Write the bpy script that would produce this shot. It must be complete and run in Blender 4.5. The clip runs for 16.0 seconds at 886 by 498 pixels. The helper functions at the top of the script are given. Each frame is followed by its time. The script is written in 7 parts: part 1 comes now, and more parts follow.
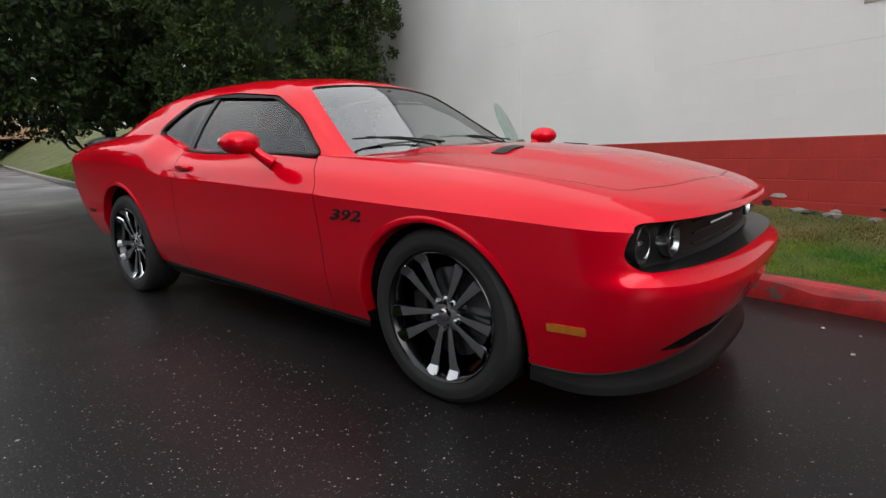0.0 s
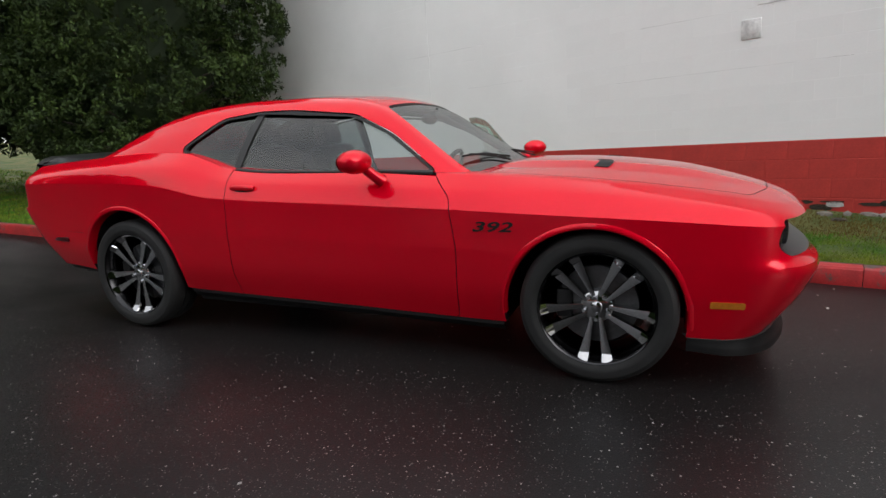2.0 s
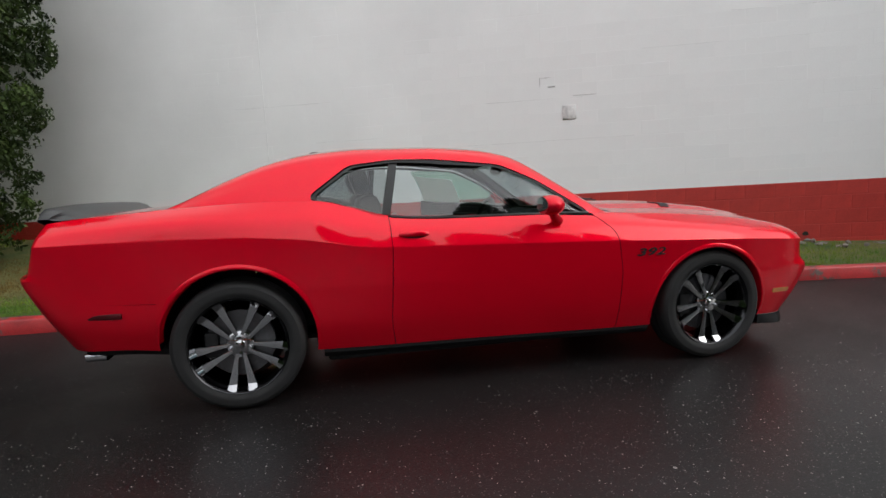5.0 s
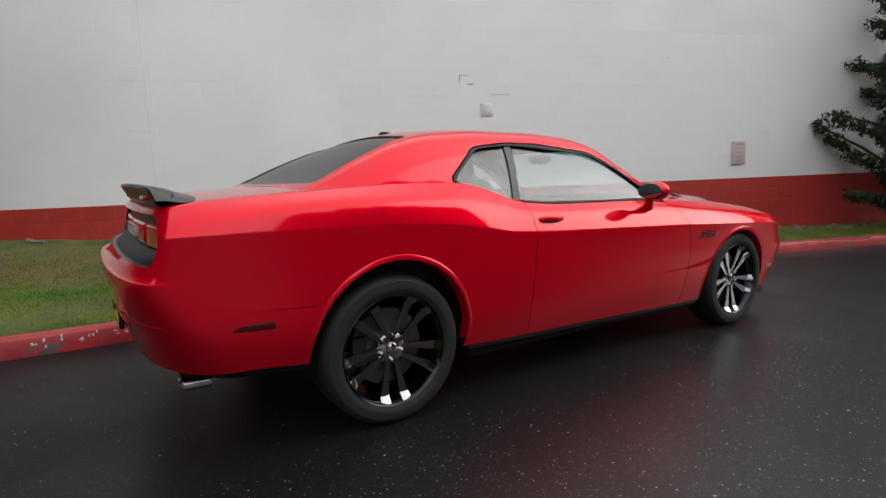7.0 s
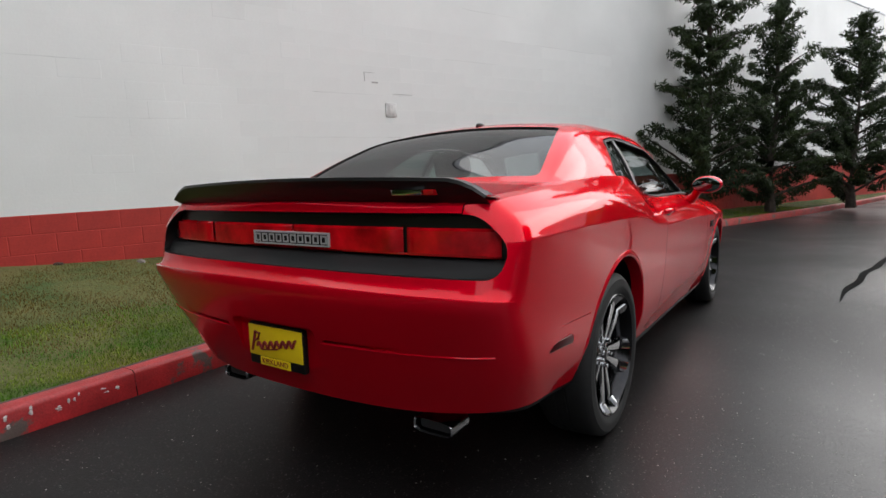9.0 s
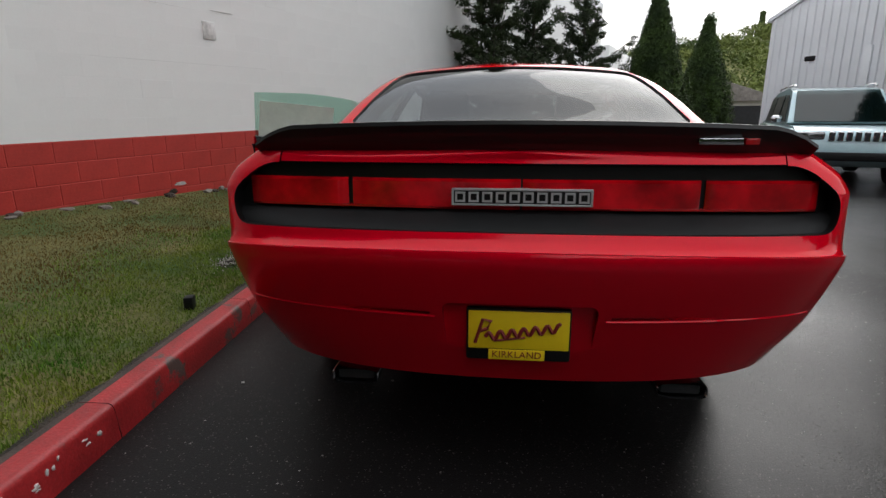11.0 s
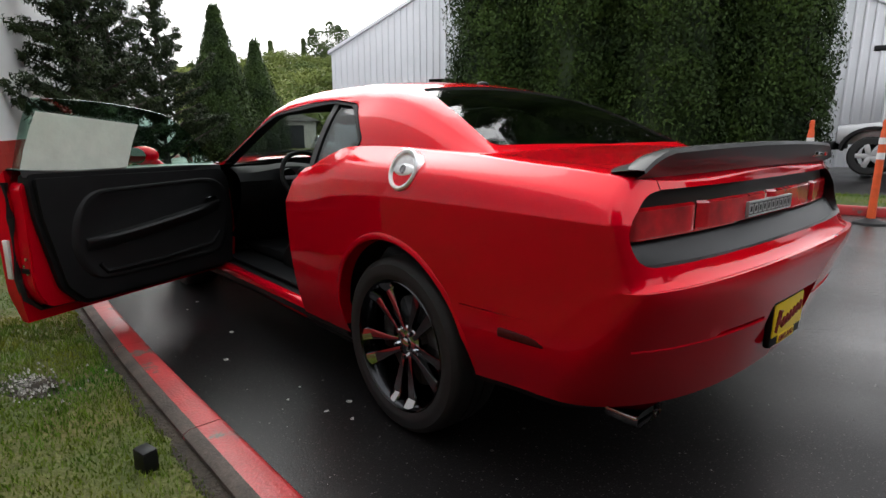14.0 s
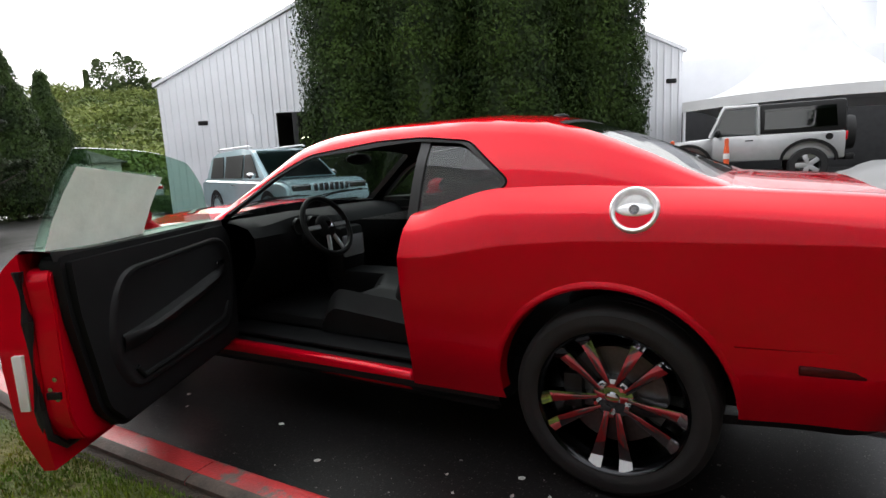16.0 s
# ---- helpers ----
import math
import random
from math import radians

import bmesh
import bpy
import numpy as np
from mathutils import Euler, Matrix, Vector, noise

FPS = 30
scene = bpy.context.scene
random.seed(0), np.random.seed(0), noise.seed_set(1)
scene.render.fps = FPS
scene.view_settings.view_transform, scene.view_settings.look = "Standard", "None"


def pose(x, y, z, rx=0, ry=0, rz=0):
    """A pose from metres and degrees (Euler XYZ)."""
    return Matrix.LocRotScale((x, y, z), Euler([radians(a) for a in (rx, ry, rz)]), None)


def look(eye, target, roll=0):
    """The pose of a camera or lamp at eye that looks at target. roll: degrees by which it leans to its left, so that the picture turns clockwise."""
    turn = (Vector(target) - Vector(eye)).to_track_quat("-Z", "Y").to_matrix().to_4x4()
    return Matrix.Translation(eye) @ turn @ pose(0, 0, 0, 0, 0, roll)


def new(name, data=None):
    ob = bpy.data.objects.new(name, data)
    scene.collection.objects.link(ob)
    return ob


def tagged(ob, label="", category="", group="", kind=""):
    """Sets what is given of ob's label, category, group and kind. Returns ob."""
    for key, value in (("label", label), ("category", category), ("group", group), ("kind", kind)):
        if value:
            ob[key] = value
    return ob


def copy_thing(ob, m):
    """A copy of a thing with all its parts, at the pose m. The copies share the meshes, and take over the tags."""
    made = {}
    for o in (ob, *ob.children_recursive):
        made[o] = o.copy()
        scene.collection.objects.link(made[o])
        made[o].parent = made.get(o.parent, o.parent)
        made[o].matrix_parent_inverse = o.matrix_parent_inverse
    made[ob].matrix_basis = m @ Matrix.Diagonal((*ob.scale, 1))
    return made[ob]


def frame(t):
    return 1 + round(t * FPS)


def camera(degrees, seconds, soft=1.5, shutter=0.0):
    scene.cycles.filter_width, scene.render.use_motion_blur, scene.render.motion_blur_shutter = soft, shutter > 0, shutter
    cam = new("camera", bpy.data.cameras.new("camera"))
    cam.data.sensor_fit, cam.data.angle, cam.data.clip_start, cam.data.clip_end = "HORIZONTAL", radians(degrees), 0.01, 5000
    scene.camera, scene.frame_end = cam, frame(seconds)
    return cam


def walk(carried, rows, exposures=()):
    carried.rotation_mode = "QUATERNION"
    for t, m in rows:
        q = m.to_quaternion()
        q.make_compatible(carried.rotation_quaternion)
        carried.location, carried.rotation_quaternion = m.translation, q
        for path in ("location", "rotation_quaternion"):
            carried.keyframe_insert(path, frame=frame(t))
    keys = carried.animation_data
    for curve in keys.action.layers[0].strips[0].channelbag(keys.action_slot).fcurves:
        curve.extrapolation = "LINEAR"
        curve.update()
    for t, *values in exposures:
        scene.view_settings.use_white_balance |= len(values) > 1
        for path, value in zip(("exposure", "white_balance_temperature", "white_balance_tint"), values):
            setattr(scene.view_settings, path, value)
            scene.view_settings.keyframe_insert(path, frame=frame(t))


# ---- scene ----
from mathutils.bvhtree import BVHTree

cam = camera(78.5, 16.0)
PATH = [
    (0, (2.799, -2.475, 1.042), (1.548, -0.964, 0.648), -1.6),
    (0.5, (2.569, -2.725, 1.049), (1.481, -1.09, 0.672), -0.8),
    (1, (2.292, -2.967, 1.071), (1.3, -1.27, 0.701), -1.7),
    (1.5, (1.988, -3.197, 1.094), (1.086, -1.449, 0.733), -1.5),
    (2, (1.734, -3.377, 1.148), (0.994, -1.561, 0.753), -2.3),
    (2.5, (1.366, -3.645, 1.155), (0.774, -1.766, 0.809), -3.3),
    (3, (0.953, -3.925, 1.19), (0.542, -1.987, 0.914), -1.3),
    (3.5, (0.493, -4.053, 1.211), (0.269, -2.082, 0.956), -0.4),
    (4, (0.018, -4.075, 1.227), (-0.004, -2.091, 0.977), -0.2),
    (4.2, (-0.177, -4.085, 1.222), (-0.106, -2.099, 0.997), -0.5),
    (6.3, (-2.062, -3.476, 1.16), (-1.265, -1.661, 0.894), -1.2),
    (6.5, (-2.216, -3.386, 1.154), (-1.359, -1.594, 0.918), -0.7),
    (7, (-2.633, -3.111, 1.154), (-1.548, -1.451, 0.897), -1.0),
    (7.5, (-2.994, -2.785, 1.172), (-1.75, -1.24, 0.907), -0.9),
    (8, (-3.322, -2.41, 1.153), (-1.962, -0.976, 0.849), -2.1),
    (8.5, (-3.581, -2.004, 1.134), (-2.07, -0.724, 0.852), -2.8),
    (9, (-3.798, -1.596, 1.134), (-2.155, -0.484, 0.883), -1.6),
    (9.5, (-3.956, -1.176, 1.129), (-2.183, -0.28, 0.9), -1.9),
    (9.7, (-4.003, -1.012, 1.126), (-2.189, -0.215, 0.852), -1.3),
    (11.8, (-4.049, 0.759, 1.182), (-2.102, 0.422, 0.871), -0.1),
    (12, (-3.972, 0.928, 1.147), (-2.051, 0.424, 0.91), -0.2),
    (12.5, (-3.799, 1.256, 1.139), (-1.984, 0.479, 0.821), 0.7),
    (13, (-3.596, 1.618, 1.134), (-1.931, 0.569, 0.773), 0.2),
    (13.5, (-3.404, 1.884, 1.162), (-1.851, 0.7, 0.728), -1.1),
    (14, (-3.126, 2.119, 1.177), (-1.653, 0.831, 0.767), -0.1),
    (14.5, (-2.852, 2.393, 1.2), (-1.562, 0.921, 0.788), -1.7),
    (15, (-2.57, 2.599, 1.224), (-1.353, 1.06, 0.837), -1.4),
    (15.5, (-2.247, 2.741, 1.254), (-1.119, 1.14, 0.848), -0.7),
    (16, (-1.899, 2.779, 1.246), (-0.907, 1.072, 0.926), -2.9),
]
walk(cam, [(t, look(eye, target, roll)) for t, eye, target, roll in PATH],
     [(0, 0.75), (4, 0.75), (8, 0.70), (9.7, 0.84), (12, 0.25), (12.7, 0.3), (13.5, 0.72), (14.5, 1.15), (16, 1.15)])

# ---- world, sun, exposure ----
world = bpy.data.worlds.new("overcast_sky")
scene.world = world
world.use_nodes = True
wn, wl = world.node_tree.nodes, world.node_tree.links
CLOUD = 4.9
sky = wn.new("ShaderNodeTexSky")
sky.sky_type, sky.sun_disc = "NISHITA", False
sky.sun_elevation, sky.sun_rotation, sky.dust_density, sky.air_density = radians(33), radians(118), 4.0, 1.0
hsv = wn.new("ShaderNodeHueSaturation")
hsv.inputs["Saturation"].default_value = 0.22
cloud = wn.new("ShaderNodeTexNoise")
cloud.inputs["Scale"].default_value, cloud.inputs["Detail"].default_value, cloud.inputs["Distortion"].default_value = 1.7, 5.0, 0.5
ramp = wn.new("ShaderNodeValToRGB")
ramp.color_ramp.elements[0].position, ramp.color_ramp.elements[1].position = 0.36, 0.62
ramp.color_ramp.elements[0].color, ramp.color_ramp.elements[1].color = (0.62, 0.66, 0.72, 1), (1.0, 1.0, 1.0, 1)
layer = wn.new("ShaderNodeMixRGB")
layer.blend_type = "MULTIPLY"
layer.inputs[0].default_value = 1.0
# cloud cover: dimmer towards the horizon
height, glow = wn.new("ShaderNodeSeparateXYZ"), wn.new("ShaderNodeMapRange")
wl.new(wn.new("ShaderNodeTexCoord").outputs["Generated"], height.inputs[0])
wl.new(height.outputs["Z"], glow.inputs["Value"])
glow.inputs["From Max"].default_value = 0.28
glow.inputs["To Min"].default_value, glow.inputs["To Max"].default_value = CLOUD * 0.75, CLOUD * 1.6
# the cloud is thinner and brighter round the veiled sun
SUN_AZIMUTH, SUN_HEIGHT = radians(-28), radians(33)
toward, veil, lit = wn.new("ShaderNodeVectorMath"), wn.new("ShaderNodeMapRange"), wn.new("ShaderNodeMath")
toward.operation, lit.operation = "DOT_PRODUCT", "MULTIPLY"
toward.inputs[1].default_value = (math.cos(SUN_HEIGHT) * math.cos(SUN_AZIMUTH), math.cos(SUN_HEIGHT) * math.sin(SUN_AZIMUTH), math.sin(SUN_HEIGHT))
wl.new(wn.new("ShaderNodeTexCoord").outputs["Generated"], toward.inputs[0])
veil.interpolation_type = "SMOOTHSTEP"
veil.inputs["From Min"].default_value, veil.inputs["From Max"].default_value = -0.1, 1.0
veil.inputs["To Min"].default_value, veil.inputs["To Max"].default_value = 1.0, 1.35
wl.new(toward.outputs["Value"], veil.inputs["Value"])
wl.new(glow.outputs[0], lit.inputs[0])
wl.new(veil.outputs[0], lit.inputs[1])
wl.new(lit.outputs[0], layer.inputs[2])
wmix = wn.new("ShaderNodeMixRGB")
wmix.inputs[0].default_value = 0.8
wl.new(sky.outputs[0], hsv.inputs["Color"])
wl.new(hsv.outputs[0], wmix.inputs[1])
wl.new(cloud.outputs["Fac"], ramp.inputs[0])
wl.new(ramp.outputs[0], layer.inputs[1])
wl.new(layer.outputs[0], wmix.inputs[2])
wl.new(wmix.outputs[0], wn["Background"].inputs[0])
wn["Background"].inputs[1].default_value = 0.15

sun = new("sun", bpy.data.lights.new("sun", "SUN"))
sun.data.energy, sun.data.angle, sun.data.color = 0.35, radians(40), (1.0, 0.97, 0.93)
sun.matrix_world = look((30 * math.cos(SUN_AZIMUTH), 30 * math.sin(SUN_AZIMUTH), 30 * math.tan(SUN_HEIGHT)), (0, 0, 0))


# ---- materials ----
def material(name, base, rough=0.6, metal=0.0, vary=0.12, scale=6.0, fine=60.0, bump=0.15, depth=0.004, coat=0.0, second=None, spec=0.5, island=0.0, piece=0.0, vary_rough=0.0):
    """A surface with stains at two scales, fine relief, and where asked a tone of its own for each piece."""
    m = bpy.data.materials.new(name)
    m.use_nodes = True
    n, l = m.node_tree.nodes, m.node_tree.links
    b = n["Principled BSDF"]
    b.inputs["Roughness"].default_value, b.inputs["Metallic"].default_value = rough, metal
    b.inputs["Coat Weight"].default_value, b.inputs["Coat Roughness"].default_value = coat, 0.03
    b.inputs["Specular IOR Level"].default_value = spec
    tc = n.new("ShaderNodeTexCoord")
    big, small = n.new("ShaderNodeTexNoise"), n.new("ShaderNodeTexNoise")
    for t, s, d in ((big, scale, 4.0), (small, fine, 3.0)):
        t.inputs["Scale"].default_value, t.inputs["Detail"].default_value = s, d
        l.new(tc.outputs["Object"], t.inputs["Vector"])
    mix = n.new("ShaderNodeMixRGB")
    lo = [c * (1 - vary) for c in base] + [1]
    hi = [min(1, c * (1 + vary)) for c in base] + [1]
    if second:
        hi = list(second) + [1]
    mix.inputs[1].default_value, mix.inputs[2].default_value = lo, hi
    rmp = n.new("ShaderNodeValToRGB")
    rmp.color_ramp.elements[0].position, rmp.color_ramp.elements[1].position = 0.32, 0.68
    l.new(big.outputs["Fac"], rmp.inputs[0])
    l.new(rmp.outputs[0], mix.inputs[0])
    out = mix.outputs[0]
    m2 = n.new("ShaderNodeMixRGB")
    m2.blend_type, m2.inputs[0].default_value = "OVERLAY", min(1.0, vary * 1.5)
    l.new(out, m2.inputs[1])
    l.new(small.outputs["Fac"], m2.inputs[2])
    out = m2.outputs[0]
    if island or piece:
        h = n.new("ShaderNodeHueSaturation")
        mr = n.new("ShaderNodeMapRange")
        mr.inputs["To Min"].default_value, mr.inputs["To Max"].default_value = 1 - (island or piece), 1 + (island or piece)
        src = n.new("ShaderNodeNewGeometry").outputs["Random Per Island"] if island else n.new("ShaderNodeObjectInfo").outputs["Random"]
        l.new(src, mr.inputs["Value"])
        l.new(mr.outputs[0], h.inputs["Value"])
        l.new(out, h.inputs["Color"])
        out = h.outputs[0]
    l.new(out, b.inputs["Base Color"])
    if vary_rough:
        mr = n.new("ShaderNodeMapRange")
        mr.inputs["To Min"].default_value, mr.inputs["To Max"].default_value = max(0.02, rough - vary_rough), min(1, rough + vary_rough)
        mr.inputs["From Min"].default_value, mr.inputs["From Max"].default_value = 0.3, 0.7
        l.new(big.outputs["Fac"], mr.inputs["Value"])
        l.new(mr.outputs[0], b.inputs["Roughness"])
    if bump:
        bp = n.new("ShaderNodeBump")
        bp.inputs["Strength"].default_value, bp.inputs["Distance"].default_value = bump, depth
        l.new(small.outputs["Fac"], bp.inputs["Height"])
        l.new(bp.outputs[0], b.inputs["Normal"])
    return m


def glass(name, tint, alpha=0.25, rough=0.0):
    """A pane: a clear tinted film that also mirrors."""
    m = bpy.data.materials.new(name)
    m.use_nodes = True
    n, l = m.node_tree.nodes, m.node_tree.links
    n.remove(n["Principled BSDF"])
    tr, gl, mx = n.new("ShaderNodeBsdfTransparent"), n.new("ShaderNodeBsdfGlossy"), n.new("ShaderNodeMixShader")
    tr.inputs[0].default_value = (*tint, 1)
    gl.inputs["Roughness"].default_value = rough
    lw, pw, ad = n.new("ShaderNodeLayerWeight"), n.new("ShaderNodeMath"), n.new("ShaderNodeMath")
    lw.inputs[0].default_value = 0.5
    pw.operation, pw.inputs[1].default_value = "POWER", 4.0
    ad.operation, ad.inputs[1].default_value, ad.inputs[2].default_value = "MULTIPLY_ADD", 0.64 * (1 - alpha), alpha
    l.new(lw.outputs["Facing"], pw.inputs[0])
    l.new(pw.outputs[0], ad.inputs[0])
    l.new(ad.outputs[0], mx.inputs[0])
    l.new(tr.outputs[0], mx.inputs[1])
    l.new(gl.outputs[0], mx.inputs[2])
    l.new(mx.outputs[0], n["Material Output"].inputs[0])
    return m


M_ASPHALT = material("wet_asphalt", (0.0080, 0.0072, 0.0073), 0.45, vary=0.3, scale=0.45, fine=160, bump=0.22, depth=0.006, spec=0.10)
def wet(m):
    """A film of rain: smoother where water stands, rougher where the stone shows."""
    n, l = m.node_tree.nodes, m.node_tree.links
    b = n["Principled BSDF"]
    tc, t, mr = n.new("ShaderNodeTexCoord"), n.new("ShaderNodeTexNoise"), n.new("ShaderNodeMapRange")
    t.inputs["Scale"].default_value, t.inputs["Detail"].default_value, t.inputs["Distortion"].default_value = 0.35, 7.0, 0.8
    mr.inputs["From Min"].default_value, mr.inputs["From Max"].default_value = 0.38, 0.62
    mr.inputs["To Min"].default_value, mr.inputs["To Max"].default_value = 0.38, 0.55
    l.new(tc.outputs["Object"], t.inputs["Vector"])
    l.new(t.outputs["Fac"], mr.inputs["Value"])
    l.new(mr.outputs[0], b.inputs["Roughness"])
    inv = n.new("ShaderNodeMapRange")
    inv.inputs["From Min"].default_value, inv.inputs["From Max"].default_value = 0.38, 0.60
    inv.inputs["To Min"].default_value, inv.inputs["To Max"].default_value = 1.0, 0.55
    l.new(t.outputs["Fac"], inv.inputs["Value"])
    # the crown of the road holds more water than the strip along the kerb
    sep, lane, film = n.new("ShaderNodeSeparateXYZ"), n.new("ShaderNodeMapRange"), n.new("ShaderNodeMath")
    l.new(tc.outputs["Object"], sep.inputs[0])
    l.new(sep.outputs["Y"], lane.inputs["Value"])
    lane.inputs["From Min"].default_value, lane.inputs["From Max"].default_value = -0.9, -1.7
    lane.inputs["To Min"].default_value, lane.inputs["To Max"].default_value = 0.35, 0.85
    film.operation = "MULTIPLY"
    l.new(inv.outputs[0], film.inputs[0])
    l.new(lane.outputs[0], film.inputs[1])
    l.new(film.outputs[0], b.inputs["Coat Weight"])
    b.inputs["Coat Roughness"].default_value, b.inputs["Coat IOR"].default_value = 0.27, 1.45
    grain, lift = n.new("ShaderNodeTexNoise"), n.new("ShaderNodeBump")
    grain.inputs["Scale"].default_value, grain.inputs["Detail"].default_value = 110.0, 3.0
    l.new(tc.outputs["Object"], grain.inputs["Vector"])
    l.new(grain.outputs["Fac"], lift.inputs["Height"])
    lift.inputs["Strength"].default_value, lift.inputs["Distance"].default_value = 0.30, 0.006
    l.new(lift.outputs[0], b.inputs["Coat Normal"])
    # pale grains of stone in the tar
    old = b.inputs["Base Color"].links[0].from_socket
    vo, cut, mx, pick, both = n.new("ShaderNodeTexVoronoi"), n.new("ShaderNodeMapRange"), n.new("ShaderNodeMixRGB"), n.new("ShaderNodeMapRange"), n.new("ShaderNodeMath")
    vo.inputs["Scale"].default_value = 95
    l.new(tc.outputs["Object"], vo.inputs["Vector"])
    cut.inputs["From Min"].default_value, cut.inputs["From Max"].default_value = 0.34, 0.22
    l.new(vo.outputs["Distance"], cut.inputs["Value"])
    pick.inputs["From Min"].default_value, pick.inputs["From Max"].default_value = 0.62, 0.98
    sep = n.new("ShaderNodeSeparateColor")
    l.new(vo.outputs["Color"], sep.inputs[0])
    l.new(sep.outputs[0], pick.inputs["Value"])
    both.operation = "MULTIPLY"
    l.new(cut.outputs[0], both.inputs[0])
    l.new(pick.outputs[0], both.inputs[1])
    l.new(both.outputs[0], mx.inputs[0])
    l.new(old, mx.inputs[1])
    mx.inputs[2].default_value = (0.075, 0.068, 0.066, 1)
    l.new(mx.outputs[0], b.inputs["Base Color"])
    return m


wet(M_ASPHALT)
M_WALL_WHITE = material("white_painted_block", (0.80, 0.80, 0.79), 0.65, vary=0.05, scale=0.7, fine=45, bump=0.25, depth=0.004, piece=0.012)
M_WALL_RED = material("red_painted_block", (0.42, 0.030, 0.022), 0.55, vary=0.14, scale=2.2, fine=45, bump=0.3, depth=0.004, piece=0.05)
M_CONCRETE = material("worn_concrete", (0.20, 0.18, 0.16), 0.8, vary=0.25, scale=5, fine=90, bump=0.5)
M_SOIL = material("mossy_soil", (0.055, 0.115, 0.014), 0.95, vary=0.4, scale=1.9, fine=42, bump=0.9, depth=0.02, second=(0.120, 0.105, 0.030))
M_EARTH = material("bare_earth", (0.030, 0.022, 0.014), 0.9, vary=0.45, scale=7, fine=60, bump=0.9, depth=0.015)
M_GRASS = material("grass_blades", (0.075, 0.225, 0.016), 0.6, vary=0.3, scale=2.6, fine=8, bump=0, second=(0.190, 0.225, 0.024), island=0.30, spec=0.2)
M_LEAF = material("conifer_leaf", (0.011, 0.025, 0.006), 0.65, vary=0.3, scale=1.3, fine=9, bump=0, second=(0.026, 0.050, 0.010), island=0.35, spec=0.25)
M_LEAF_TUFT = material("evergreen_tuft", (0.012, 0.026, 0.006), 0.65, vary=0.3, scale=2.2, fine=9, bump=0, second=(0.040, 0.066, 0.012), island=0.30, spec=0.2)
M_SHRUB = material("hill_shrub_leaf", (0.065, 0.105, 0.024), 0.7, vary=0.3, scale=0.16, fine=3, bump=0, second=(0.17, 0.20, 0.05), island=0.08, spec=0.15)
M_FAR_LEAF = material("ridge_tree_leaf", (0.045, 0.070, 0.025), 0.7, vary=0.3, scale=0.3, fine=3, bump=0, second=(0.080, 0.110, 0.038), island=0.2, spec=0.15)
M_LEAF_PALE = material("bush_leaf", (0.050, 0.090, 0.026), 0.65, vary=0.3, scale=1.3, fine=9, bump=0, second=(0.085, 0.13, 0.035), island=0.4, spec=0.25)
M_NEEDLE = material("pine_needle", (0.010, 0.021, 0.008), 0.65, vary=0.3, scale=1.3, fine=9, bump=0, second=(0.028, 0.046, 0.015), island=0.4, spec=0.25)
M_PINE_TUFT = material("pine_tuft", (0.014, 0.026, 0.009), 0.65, vary=0.3, scale=1.3, fine=9, bump=0, second=(0.038, 0.058, 0.018), island=0.35, spec=0.2)
M_HEDGE = material("arborvitae_spray", (0.012, 0.027, 0.006), 0.65, vary=0.3, scale=0.8, fine=7, bump=0, second=(0.040, 0.070, 0.012), island=0.10, spec=0.15)
M_BARK = material("bark", (0.055, 0.042, 0.034), 0.9, vary=0.35, scale=8, fine=60, bump=0.9, depth=0.02)
M_METAL_WALL = material("white_metal_siding", (0.80, 0.81, 0.85), 0.5, vary=0.05, scale=0.8, fine=20, bump=0.05)
# near-black: holds the shade inside openings in its colour; also on a post
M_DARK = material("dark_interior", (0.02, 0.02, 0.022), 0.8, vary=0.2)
M_CANOPY = material("white_canopy_cloth", (0.64, 0.64, 0.65), 0.6, vary=0.05, scale=2, bump=0.05)
M_CREAM = material("cream_boards", (0.50, 0.47, 0.40), 0.7, vary=0.06, scale=2, bump=0.05)
M_ORANGE = material("orange_plastic", (0.75, 0.11, 0.03), 0.45, vary=0.1, scale=12)
M_REFLECT = material("white_reflective_band", (0.75, 0.75, 0.75), 0.35, vary=0.05, scale=20)
M_RUBBER = material("black_rubber", (0.007, 0.007, 0.0075), 0.7, vary=0.25, scale=18, fine=120, bump=0.25, depth=0.002)
M_BLACK = material("black_plastic", (0.006, 0.006, 0.0065), 0.5, vary=0.2, scale=20, fine=200, bump=0.12, depth=0.001, spec=0.25)
M_SILVER = material("silver_car_paint", (0.42, 0.425, 0.44), 0.35, metal=0.4, vary=0.05, coat=1.0, bump=0)
M_BLUEGREY = material("blue_grey_car_paint", (0.42, 0.58, 0.63), 0.35, metal=0.2, vary=0.05, coat=1.0, bump=0)
M_CHROME = material("chrome", (0.60, 0.61, 0.63), 0.08, metal=1.0, vary=0.03, bump=0)
M_CLEAR = bpy.data.materials.new("clear_inner_face")
M_CLEAR.use_nodes = True
M_CLEAR.node_tree.nodes.remove(M_CLEAR.node_tree.nodes["Principled BSDF"])
M_CLEAR.node_tree.links.new(M_CLEAR.node_tree.nodes.new("ShaderNodeBsdfTransparent").outputs[0], M_CLEAR.node_tree.nodes["Material Output"].inputs[0])
M_GLASS = glass("clear_tinted_glass", (0.72, 0.80, 0.78), 0.08)
M_RED_PAINT = material("red_car_paint", (0.65, 0.0007, 0.0150), 0.40, metal=0.45, vary=0.02, scale=3, fine=400, bump=0, coat=1.0, spec=0.0)
pb = M_RED_PAINT.node_tree.nodes["Principled BSDF"]
